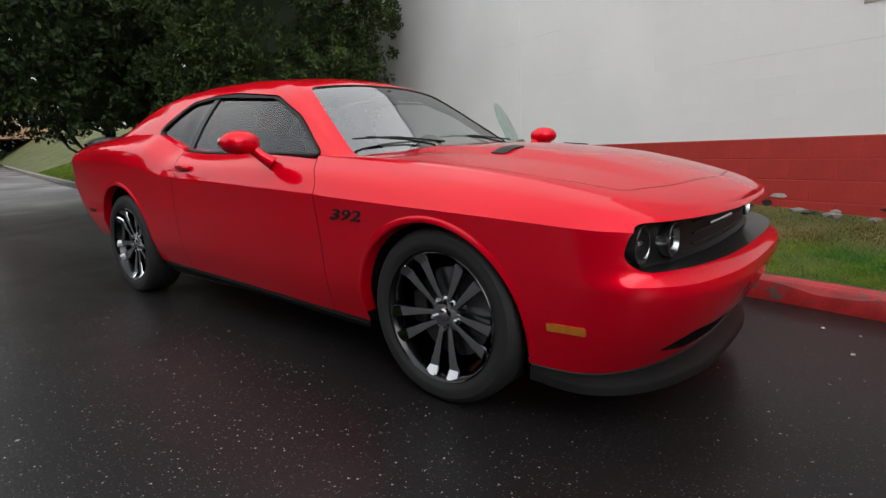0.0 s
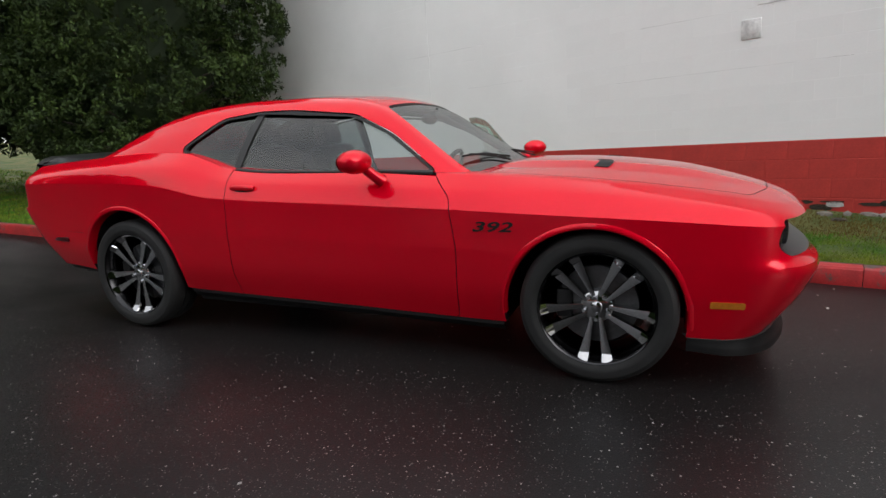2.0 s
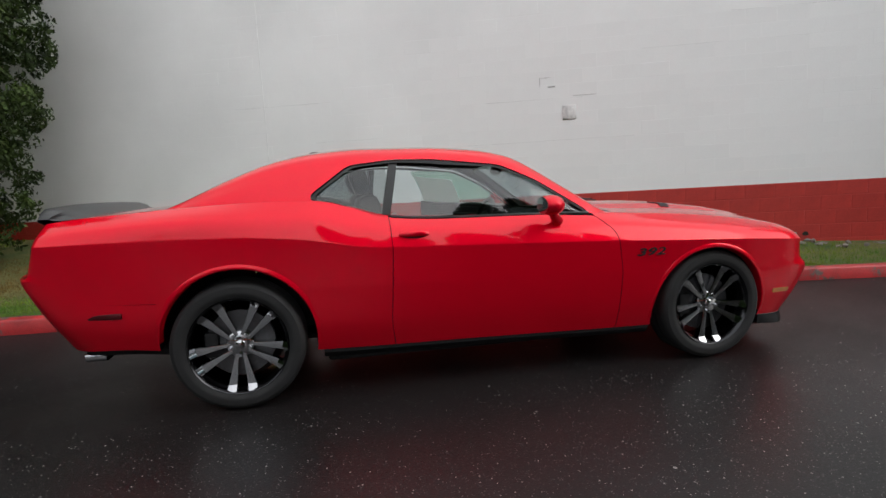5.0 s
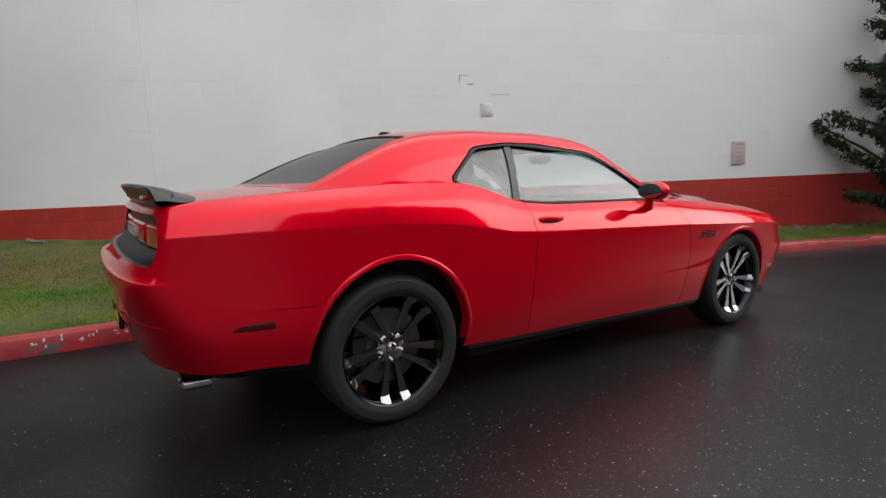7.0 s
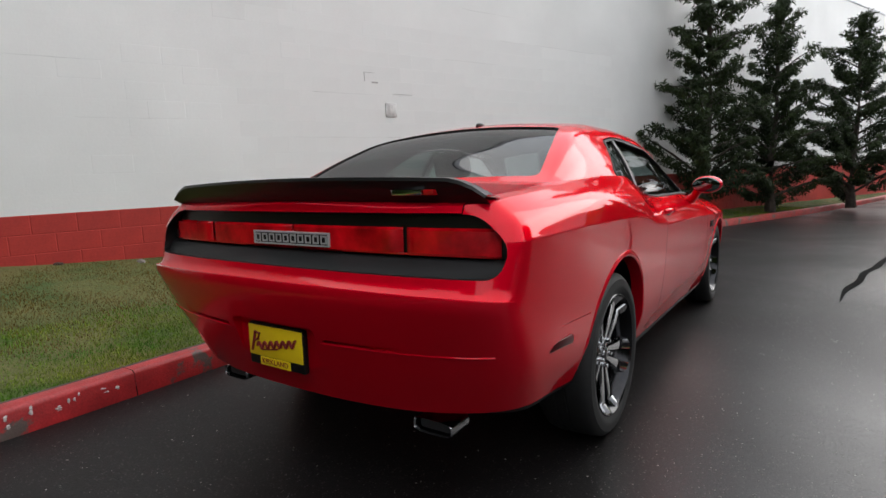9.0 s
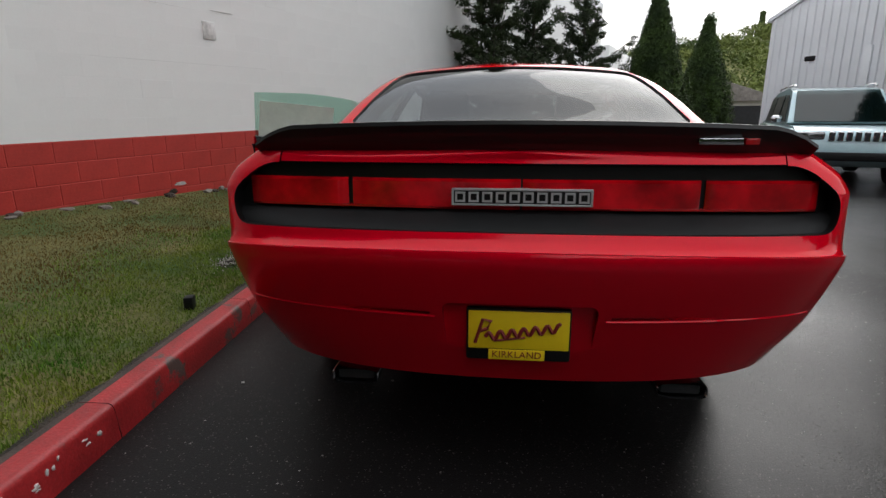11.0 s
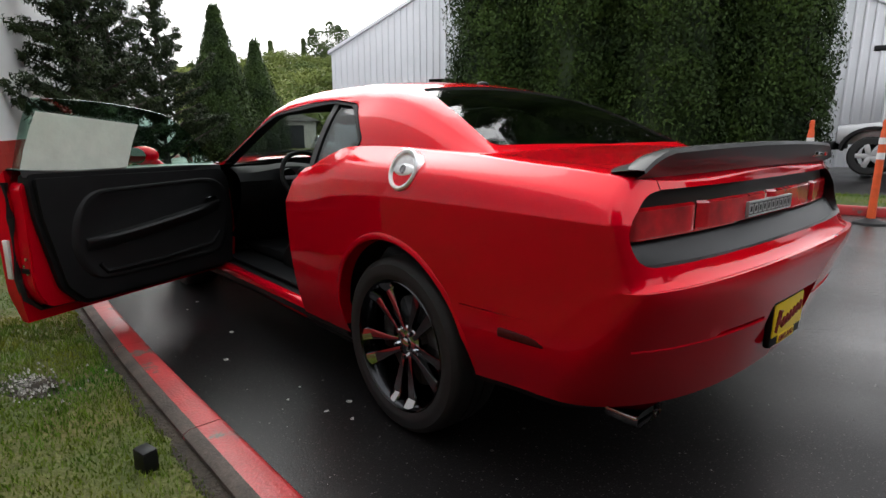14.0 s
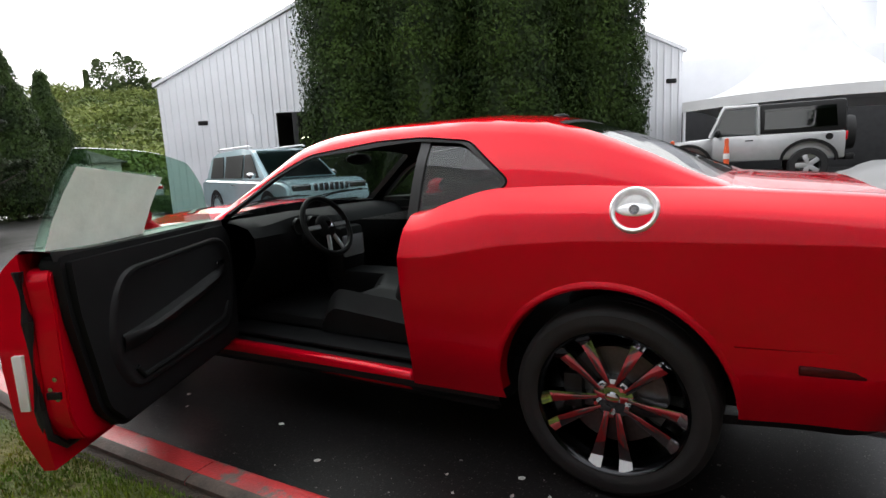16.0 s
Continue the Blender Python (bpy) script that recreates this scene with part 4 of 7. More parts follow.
# ---- wheels ----
def wheel(c, turn, label):
    bm = bmesh.new()
    spin(bm, [(0.232, 0.10), (0.236, -0.04), (0.250, -0.088), (0.259, -0.112), (0.266, -0.118), (0.271, -0.112), (0.268, -0.09), (0.25, -0.03), (0.245, 0.10)], 72, close=True)
    w = part("wheel", bm, M_BARREL, car, label)
    w.matrix_basis = Matrix.Translation(c) @ Matrix.Rotation(radians(turn), 4, "Z")
    bm = bmesh.new()
    spin(bm, [(0.258, 0.105), (0.275, 0.118), (0.305, 0.124), (0.335, 0.117), (0.355, 0.098), (0.362, 0.07), (0.361, 0.03), (0.3555, 0.028), (0.3555, 0.020), (0.361, 0.018), (0.361, -0.018), (0.3555, -0.020), (0.3555, -0.028), (0.361, -0.03), (0.359, -0.07), (0.355, -0.098),
              (0.345, -0.110), (0.335, -0.117), (0.330, -0.1205), (0.326, -0.1205), (0.305, -0.124), (0.288, -0.1225), (0.284, -0.120), (0.275, -0.118), (0.262, -0.108)], 80)
    part("tyre", bm, M_RUBBER, w, "black low-profile tyre")
    bm = bmesh.new()
    spin(bm, [(0.0, -0.015), (0.185, -0.015), (0.187, -0.010), (0.187, 0.012), (0.185, 0.016), (0.0, 0.016)], 48)
    part("brake_disc", bm, material("brake_steel", (0.10, 0.10, 0.105), 0.4, metal=0.8, vary=0.2, bump=0.1) if "brake_steel" not in bpy.data.materials else bpy.data.materials["brake_steel"], w)
    bm = bmesh.new()
    box(bm, (-0.19, -0.045, -0.07), (-0.115, 0.03, 0.07), 0.012)
    part("brake_caliper", bm, M_BLACK, w)
    bm = bmesh.new()
    spin(bm, [(0.0, -0.066), (0.060, -0.066), (0.074, -0.058), (0.080, -0.03), (0.080, 0.02)], 40)
    part("hub", bm, M_DARK_CHROME, w)
    bm = bmesh.new()
    spin(bm, [(0.0, -0.082), (0.018, -0.081), (0.026, -0.076), (0.029, -0.064)], 32)
    part("hub_cap", bm, M_DARK_CHROME, w)
    for i in range(5):
        a = radians(-90 + 72 * i)
        ca, sa = math.cos(a), math.sin(a)
        bm = bmesh.new()
        rod(bm, (0.058 * ca, -0.062, 0.058 * sa), (0.058 * ca, -0.084, 0.058 * sa), 0.0115, 0.0085, 6)
        part("lug_nut", bm, M_CHROME, w)
        for s in (-1, 1):
            bm = bmesh.new()
            rows = []
            for t in (0, 0.12, 0.24, 0.36, 0.48, 0.60, 0.72, 0.84, 0.92, 1.0):
                r = 0.050 + 0.204 * t
                off = s * (0.020 + 0.038 * t ** 1.1)
                half = 0.0105 + 0.0190 * t ** 1.2
                y = -0.066 - 0.020 * t - 0.15 * max(0.0, t - 0.84)
                sect = [(-half * 0.8, 0.045), (-half, 0.008), (-half * 0.86, 0.0), (0, -0.0012), (half * 0.86, 0.0), (half, 0.008), (half * 0.8, 0.045)]
                rows.append([((r * ca - (off + q) * sa), y + dy, (r * sa + (off + q) * ca)) for q, dy in sect])
            grid(bm, rows)
            part("spoke", bm, M_DARK_CHROME, w, smooth=28)
    return w


for x in (1.473, -1.473):
    wheel((x, -0.805, 0.356), 0, "dark chrome split-spoke alloy wheel")
    wheel((x, 0.805, 0.356), 180, "dark chrome split-spoke alloy wheel")
# raised lips of the wheel arches
for side in (-1, 1):
    for cx, cz, r in ((-1.462, 0.375, 0.416), (1.450, 0.325, 0.415)):
        bm = bmesh.new()
        rows = []
        for i in range(49):
            a = radians(-6 + (190 if cx > 0 else 182) * i / 48)
            row = []
            for dr, dy in ((-0.010, -0.05), (-0.003, 0.001), (0.004, 0.005), (0.012, 0.004), (0.024, 0.0), (0.030, -0.006)):
                x, z = cx + (r + dr) * math.cos(a), cz + (r + dr) * math.sin(a)
                zz = [L["z"](x) for L in LINES[:6]]
                ww = [L["w"](x) for L in LINES[:6]]
                y = ww[0] if z < zz[0] else ww[-1]
                for k in range(5):
                    if zz[k] <= z <= zz[k + 1]:
                        y = ww[k] + (ww[k + 1] - ww[k]) * (z - zz[k]) / (zz[k + 1] - zz[k])
                row.append((x, side * (y + dy), z))
            rows.append(row)
        grid(bm, rows)
        part("wheel_arch", bm, M_RED_PAINT, car)

# ---- tail ----
bm = bmesh.new()
rows = []
for i in range(41):
    y = -0.815 + 1.63 * i / 40
    e = 1 - (abs(y) / 0.815)
    h = min(1, e / 0.13) ** 0.7
    xt, xl = -2.475 + 0.06 * (y / 0.815) ** 2, -2.22 - 0.10 * (abs(y) / 0.815) ** 6
    zb = 1.045 + 0.02 * (1 - (y / 0.8) ** 2)
    rows.append([(xl, y, zb + 0.035), (xl - 0.07, y, zb + 0.045 + 0.010 * h), ((xl + xt) / 2, y, zb + 0.045 + 0.028 * h), (xt + 0.03, y, zb + 0.045 + 0.047 * h), (xt, y, zb + 0.044 + 0.047 * h), (xt - 0.004, y, zb + 0.035 + 0.045 * h), (xt + 0.035, y, zb + 0.012), (xt + 0.06, y, zb - 0.01), (xl, y, zb - 0.01)])
grid(bm, rows)
part("spoiler", bm, M_SATIN, car, "black boot spoiler")
bm = bmesh.new()
box(bm, (-2.4435, -0.605, 1.090), (-2.42, -0.485, 1.108), 0.002)
part("spoiler_badge", bm, M_CHROME, car)
bm = bmesh.new()
box(bm, (-2.4435, -0.648, 1.090), (-2.415, -0.610, 1.108), 0.002)
part("spoiler_badge_end", bm, M_RED_BRIGHT, car)
def tail_x(y):
    return -2.43 + 0.055 * (abs(y) / 0.88) ** 2.5


def tail_strip(y0, y1, z0, z1, out, n, edge=0.008, taper=0.0):
    """A strip across the tail that follows its bow, with rounded edges."""
    bm = bmesh.new()
    rows = []
    for i in range(n + 1):
        y = y0 + (y1 - y0) * i / n
        x = tail_x(y)
        o = out if 0 < i < n else out * 0.35
        b, t = z0, z1 - taper * max(0, abs(y) - 0.78)
        rows.append([(x + 0.03, y, b), (x - o * 0.5, y, b), (x - o, y, b + edge), (x - o, y, (b + t) / 2), (x - o, y, t - edge), (x - o * 0.5, y, t), (x + 0.03, y, t)])
    grid(bm, rows)
    bmesh.ops.holes_fill(bm, edges=[e for e in bm.edges if len(e.link_faces) == 1], sides=0)
    return bm


part("tail_panel", tail_strip(-0.895, 0.895, 0.86, 1.03, 0.002, 40, 0.01, 0.9), M_SATIN, car, "black panel round the tail lamps")
bm = bmesh.new()
rows = []
for i in range(41):
    y = -0.885 + 1.77 * i / 40
    x = tail_x(y)
    rows.append([(x, y, 0.898), (x - 0.03, y, 0.885), (x - 0.085 + 0.03 * (abs(y) / 0.885) ** 4, y, 0.848), (x - 0.10 + 0.045 * (abs(y) / 0.885) ** 4, y, 0.836), (x, y, 0.826)])
grid(bm, rows)
part("tail_sill", bm, M_BLACK, car, "black plastic sill below the lamps")
for side in (-1, 1):
    for y0, y1 in ((0.525, 0.850), (0.003, 0.512)):
        part("tail_lamp", sided(tail_strip(y0, y1, 0.897, 0.988, 0.020, 16), side), M_RED_LENS, car, "red tail lamp lens")
    # raised red strip standing in for the highlight line along the lens bottom
    part("lens_edge", sided(tail_strip(0.23, 0.842, 0.899, 0.908, 0.0225, 16, 0.002), side), M_RED_BRIGHT, car)
bm = bmesh.new()
box(bm, (-2.456, -0.200, 0.915), (-2.435, 0.200, 0.958), 0.006)
emblem = part("emblem_bar", bm, M_BADGE, car, "dark emblem bar with bright metal shapes")
for y0, y1, z0, z1 in ((-0.205, 0.205, 0.955, 0.962), (-0.205, 0.205, 0.911, 0.917), (-0.205, -0.199, 0.911, 0.962), (0.199, 0.205, 0.911, 0.962)):
    bm = bmesh.new()
    box(bm, (-2.459, y0, z0), (-2.437, y1, z1), 0.002)
    part("emblem_rim", bm, M_EMBLEM, emblem)
for k in range(10):
    y = -0.180 + 0.040 * k
    for y0, y1, z0, z1 in ((y - 0.015, y - 0.009, 0.921, 0.952), (y + 0.009, y + 0.015, 0.921, 0.952), (y - 0.009, y + 0.009, 0.946, 0.952), (y - 0.009, y + 0.009, 0.921, 0.927)):
        bm = bmesh.new()
        box(bm, (-2.4580, y0, z0), (-2.4555, y1, z1))
        part("emblem_shape", bm, M_EMBLEM, emblem)
# number plate frame
bm = bmesh.new()
box(bm, (-2.552, -0.152, 0.464), (-2.528, 0.152, 0.626), 0.008)
pf = part("plate_frame", bm, M_BLACK, car, "black dealer plate frame")
bm = bmesh.new()
box(bm, (-2.555, -0.146, 0.502), (-2.548, 0.146, 0.619), 0.002)
part("plate", bm, M_YELLOW, pf, "yellow dealer plate")
bm = bmesh.new()
box(bm, (-2.5545, -0.078, 0.468), (-2.548, 0.086, 0.500), 0.001)
part("name_strip", bm, M_YELLOW, pf)
bm = bmesh.new()
tube(bm, [(-2.557, 0.095 - 0.215 * t, 0.540 + 0.034 * t + 0.012 * math.sin(40 * t)) for t in (i / 60 for i in range(61))], 0.0058, 6)
tube(bm, [(-2.557, 0.126, 0.520), (-2.557, 0.104, 0.594), (-2.557, 0.080, 0.588), (-2.557, 0.090, 0.566), (-2.557, 0.112, 0.558)], 0.0055, 6)
tube(bm, [(-2.557, 0.070, 0.528), (-2.557, -0.02, 0.541)], 0.003, 6)
part("script_bar", bm, M_SCRIPT, pf)


def lettering(text, size, shear, m, mat, parent, name, depth=0.002, bold=0.0):
    cu = bpy.data.curves.new("letters", "FONT")
    cu.body, cu.size, cu.shear, cu.extrude, cu.align_x, cu.align_y = text, size, shear, depth, "CENTER", "CENTER"
    cu.space_character, cu.offset = 1.05 + 6 * bold, bold
    tmp = new("letters", cu)
    dg = bpy.context.evaluated_depsgraph_get()
    dg.update()
    me = bpy.data.meshes.new_from_object(tmp.evaluated_get(dg))
    bpy.data.objects.remove(tmp)
    me.materials.clear()
    me.materials.append(mat)
    me.transform(m)
    ob = new(name, me)
    ob.parent = parent
    return ob


lettering("KIRKLAND", 0.029, 0, Matrix.Translation((-2.555, 0.004, 0.484)) @ Euler((radians(90), 0, radians(-90))).to_matrix().to_4x4(), M_SCRIPT, pf, "frame_lettering", 0.001)
lettering("392", 0.105, 0.25, Matrix.Translation((0.995, -0.958, 0.735)) @ Euler((radians(86), 0, radians(0.6))).to_matrix().to_4x4() @ Matrix.Diagonal((1.2, 0.62, 1, 1)), M_BADGE, car, "fender_badge", 0.004, 0.002)
M_STEEL = material("sooty_steel", (0.42, 0.42, 0.43), 0.16, metal=1.0, vary=0.2, scale=20)
for side in (-1, 1):
    bm = bmesh.new()
    spin(bm, [(0.043, -2.24), (0.045, -2.347), (0.0475, -2.352), (0.050, -2.347), (0.050, -2.24)], 32, axis="X")
    for v in bm.verts:
        a = math.atan2(v.co.z, v.co.y)
        r = math.hypot(v.co.y, v.co.z)
        k = 1 / max(abs(math.cos(a)) ** 4 + abs(math.sin(a)) ** 4, 0.2) ** 0.25
        v.co.y, v.co.z = 0.55 + r * k * math.cos(a) * 1.65, 0.287 + r * k * math.sin(a) * 0.56
    part("exhaust_tip", sided(bm, side), M_STEEL, car, "chrome rectangular exhaust tip")
    bm = bmesh.new()
    box(bm, (-2.335, 0.485, 0.268), (-2.25, 0.615, 0.306), 0.01)
    part("exhaust_throat", sided(bm, side), M_DARK, car)
# lower valance, sills, belly
bm = bmesh.new()
rows = []
for s in STATIONS[:30]:
    p = line_point(0, s)
    d = 0.006 + 0.028 * min(1, max(0, (p.x + 2.42) / 0.18))
    rows.append([(p.x + 0.01, p.y * 0.985, p.z + 0.006), (p.x + 0.035, p.y * 0.97, p.z - d), (p.x + 0.10, p.y * 0.9, p.z - d - 0.004)])
grid(bm, rows)
grid(bm, [[(a, -b, c) for a, b, c in r] for r in rows], flip=True)
part("rear_valance", bm, M_BLACK, car)
for side in (-1, 1):
    bm = bmesh.new()
    rows = []
    for i in range(25):
        x = -1.02 + 2.05 * i / 24
        y, z = LINES[0]["w"](x), LINES[0]["z"](x)
        rows.append([(x, side * (y - 0.006), z + 0.008), (x, side * (y - 0.004), z - 0.02), (x, side * (y - 0.03), z - 0.052), (x, side * (y - 0.16), z - 0.055)])
    grid(bm, rows)
    part("sill_skirt", bm, M_BLACK, car)
bm = bmesh.new()
box(bm, (-2.1, -0.60, 0.27), (2.2, 0.60, 0.42), 0.04)
box(bm, (-1.0, -0.84, 0.20), (1.0, 0.84, 0.32), 0.02)
part("underbody", bm, M_CABIN, car)
# ---- nose ----
bm = bmesh.new()
rows = []
for s in STATIONS[98:]:
    p = line_point(0, s)
    if p.x < 1.86:
        continue
    o = min(1, max(0, (p.x - 1.86) / 0.10))
    mid = min(1, max(0, (0.80 - p.y) / 0.5))
    k, fx = 1 + 0.012 * o, (0.004 + 0.040 * mid) * min(1, max(0, (p.x - 1.95) / 0.2))
    zb = 0.178 - 0.028 * min(1, max(0, (p.x - 1.9) / 0.3))
    rows.append([(p.x - 0.02, p.y - 0.01, p.z + 0.015), (p.x + 0.006, p.y + 0.002, p.z - 0.004), (p.x + fx * 0.30, p.y * (1 + (k - 1) * 0.35), p.z - 0.4 * (p.z - zb - 0.03)),
                 (p.x + fx * 0.85, p.y * (1 + (k - 1) * 0.85), zb + 0.040), (p.x + fx, p.y * k, zb + 0.030), (p.x + fx * 0.99, p.y * k, zb + 0.004), (p.x + fx * 0.93, p.y * k * 0.99, zb), (p.x - 0.12, p.y * 0.86, zb)])
grid(bm, rows)
grid(bm, [[(a, -b, c) for a, b, c in r] for r in rows], flip=True)
part("chin_splitter", bm, M_BLACK, car, "matt black chin splitter")
def nose_x(y):
    return 2.33 - 0.36 * (1 - (1 - (abs(y) / 0.92) ** 2.6) ** (1 / 2.6))


bm = bmesh.new()
rows = []
for i in range(41):
    y = -0.848 + 1.696 * i / 40
    rows.append([(nose_x(y) - 0.02, y, 0.612), (nose_x(y) - 0.045, y, 0.63), (nose_x(y) - 0.05, y, 0.69), (nose_x(y) - 0.045, y, 0.765), (nose_x(y) - 0.02, y, 0.778)])
grid(bm, rows)
part("grille", bm, M_BLACK, car, "black front grille")
for k in range(3):
    bm = bmesh.new()
    tube(bm, [(nose_x(y) - 0.043, y, 0.650 + 0.040 * k) for y in (-0.42 + 0.07 * i for i in range(13))], 0.004, 6)
    part("grille_bar", bm, M_BLACK, car)
bm = bmesh.new()
tube(bm, [(nose_x(y) - 0.03, y, 0.712) for y in (-0.30, -0.2, -0.1, 0.0)], 0.006, 6)
part("grille_trim", bm, M_CHROME, car)
shell = next(o for o in car.children if o.name == "body").data
FLANK = BVHTree.FromPolygons([v.co for v in shell.vertices], [p.vertices for p in shell.polygons])
# raised ridge across each side of the rear bumper
for side in (-1, 1):
    bm = bmesh.new()
    ridge = []
    for i in range(22):
        y = side * (0.245 + 0.60 * i / 21)
        hit = FLANK.ray_cast(Vector((-3.2, y, 0.596 + 0.010 * i / 21)), Vector((1, 0, 0)))[0]
        if hit:
            ridge.append(hit + Vector((0.003, 0, 0)))
    tube(bm, ridge, 0.006, 8)
    part("bumper_ridge", bm, M_RED_PAINT, car)
M_MARKER = material("dark_marker_lens", (0.05, 0.002, 0.004), 0.3, vary=0.2, scale=30, bump=0, spec=0.3)
for side in (-1, 1):
    for y, r in ((0.745, 0.062), (0.595, 0.056)):
        x0 = nose_x(y) - 0.268
        bm = bmesh.new()
        spin(bm, [(0.0, 0.195), (r * 0.5, 0.205), (r * 0.9, 0.235), (r, 0.245), (r * 1.08, 0.243), (r * 1.08, 0.2)], 32, axis="X")
        bmesh.ops.translate(bm, verts=bm.verts, vec=(x0, y, 0.69))
        lamp = part("headlamp", sided(bm, side), M_LAMP, car, "round headlamp")
        bm = bmesh.new()
        egg(bm, (x0 + 0.225, y, 0.69), (0.022, 0.026, 0.026))
        part("projector", sided(bm, side), M_GLASS, lamp)
    bm = bmesh.new()
    box(bm, (1.945, 0.882, 0.395), (2.080, 0.906, 0.425), 0.006, None)
    for v in bm.verts:
        hit = FLANK.ray_cast(Vector((v.co.x, 1.5, v.co.z)), Vector((0, -1, 0)))[0]
        v.co.y = hit.y + (0.005 if v.co.y > 0.894 else -0.02)
    part("side_marker", sided(bm, side), M_AMBER, car, "amber side marker")
    bm = bmesh.new()
    box(bm, (-2.20, 0.905, 0.562), (-2.03, 0.93, 0.592), 0.006)
    for v in bm.verts:
        v.co.y += 0.13 * (v.co.x + 2.115)
    part("side_marker", sided(bm, side), M_MARKER, car, "dark red side marker")
# fuel filler cap on the haunch
M_CAP = material("brushed_cap", (0.84, 0.84, 0.85), 0.30, metal=0.75, vary=0.1, scale=30)
fm = Matrix.Translation((-1.557, 0.928, 1.055)) @ Euler((radians(-68), 0, 0)).to_matrix().to_4x4()
bm = bmesh.new()
spin(bm, [(0.0, 0.004), (0.052, 0.004), (0.056, 0.001), (0.061, 0.003), (0.065, 0.014), (0.073, 0.016), (0.079, 0.010), (0.081, -0.02)], 44, axis="Z")
bmesh.ops.transform(bm, matrix=fm, verts=bm.verts)
cap = part("fuel_cap", bm, M_CAP, car, "polished chrome fuel cap")
bm = bmesh.new()
egg(bm, (0, 0, 0.004), (0.060, 0.024, 0.008), None, 28, 12)
bmesh.ops.transform(bm, matrix=fm, verts=bm.verts)
part("cap_grip", bm, M_CAP, cap)
bm = bmesh.new()
spin(bm, [(0.0, 0.0125), (0.010, 0.0125), (0.0115, 0.0140), (0.016, 0.0135), (0.018, 0.006)], 28, axis="Z")
bmesh.ops.transform(bm, matrix=fm, verts=bm.verts)
part("cap_centre", bm, M_LAMP, cap)
# roof stub aerial, wipers, hood scoops
bm = bmesh.new()
egg(bm, (-1.02, 0.0, 1.437), (0.045, 0.018, 0.018))
part("roof_aerial", bm, M_BLACK, car)
def hood_z(x, y):
    """The height of the hood at x and y."""
    ey, ez = LINES[6]["w"](x), LINES[6]["z"](x)
    q = min(1, max(0, (0.46 - abs(y)) / 0.10))
    fade = min(1, max(0, (x - 0.85) / 0.15)) * min(1, max(0, (2.32 - x) / 0.5))
    return ez + max(0.0, top_z(x) - ez) * (1 - (abs(y) / ey) ** 2) + 0.020 * q * q * (3 - 2 * q) * fade


for y0 in (-0.62, 0.05):
    bm = bmesh.new()
    tube(bm, [(0.90, y0 + 0.40, 1.018), (0.83, y0 + 0.25, 1.052), (0.775, y0 + 0.02, 1.068)], 0.006, 6)
    tube(bm, [(0.865, y0 + 0.52, 1.035), (0.80, y0 + 0.2, 1.066), (0.765, y0 - 0.06, 1.060)], 0.005, 6)
    part("wiper", bm, M_BLACK, car)
bm = bmesh.new()
rows = []
for i in range(21):
    y = -0.70 + 1.4 * i / 20
    x = 0.965 - 0.10 * (y / 0.7) ** 2
    rows.append([(x - 0.07, y, 1.002 - 0.02 * (y / 0.7) ** 2), (x + 0.0, y, 0.995 - 0.02 * (y / 0.7) ** 2), (x + 0.02, y, 0.96)])
grid(bm, rows)
part("cowl", bm, M_BLACK, car)
for side in (-1, 1):
    bm = bmesh.new()
    rows = [[(x + 0.02 * math.sin(math.pi * j / 8), 0.265 + 0.0215 * j, hood_z(x, 0.265 + 0.0215 * j) + 0.004) for j in range(9)] for x in (1.405, 1.43, 1.455, 1.475)]
    grid(bm, rows)
    thick(bm, 0.01)
    part("hood_scoop", sided(bm, side), M_BLACK, car)

# ---- cabin ----
bm = bmesh.new()
rows = []
for i in range(25):
    y = -0.76 + 1.52 * i / 24
    hump = 0.035 * math.exp(-((y - 0.36) / 0.2) ** 2)
    rows.append([(0.90, y, 0.955), (0.75, y, 0.965), (0.60, y, 0.955 + hump), (0.50, y, 0.93 + hump), (0.455, y, 0.88), (0.46, y, 0.78), (0.50, y, 0.70), (0.62, y, 0.56), (0.78, y, 0.42)])
grid(bm, rows)
part("dashboard", bm, M_CABIN, car, "black moulded dashboard")
bm = bmesh.new()
box(bm, (-0.75, -0.105, 0.36), (0.52, 0.105, 0.58), 0.03)
box(bm, (0.40, -0.12, 0.50), (0.55, 0.12, 0.86), 0.03)
part("centre_console", bm, M_CABIN, car)
bm = bmesh.new()
box(bm, (0.395, -0.10, 0.66), (0.404, 0.10, 0.80), 0.01)
part("radio_panel", bm, M_SILVER, car)
for y in (0.30, 0.42):
    bm = bmesh.new()
    spin(bm, [(0.0, 0.452), (0.040, 0.452), (0.048, 0.446), (0.05, 0.47)], 24, axis="X")
    bmesh.ops.translate(bm, verts=bm.verts, vec=(0, y, 0.905))
    part("gauge", bm, M_BADGE, car)
swm = Matrix.Translation((0.285, 0.365, 0.905)) @ Euler((0, radians(-64), 0)).to_matrix().to_4x4()
bm = bmesh.new()
ring = [(0.178 * math.cos(2 * math.pi * i / 48), 0.178 * math.sin(2 * math.pi * i / 48)) for i in range(48)]
for i in range(48):
    a = 2 * math.pi * i / 48
    for k in range(8):
        b = 2 * math.pi * k / 8
        bm.verts.new(((0.178 + 0.0165 * math.cos(b)) * math.cos(a), (0.178 + 0.0165 * math.cos(b)) * math.sin(a), 0.0165 * math.sin(b)))
bm.verts.ensure_lookup_table()
for i in range(48):
    for k in range(8):
        j, l = (i + 1) % 48, (k + 1) % 8
        bm.faces.new((bm.verts[i * 8 + k], bm.verts[j * 8 + k], bm.verts[j * 8 + l], bm.verts[i * 8 + l]))
bmesh.ops.transform(bm, matrix=swm, verts=bm.verts)
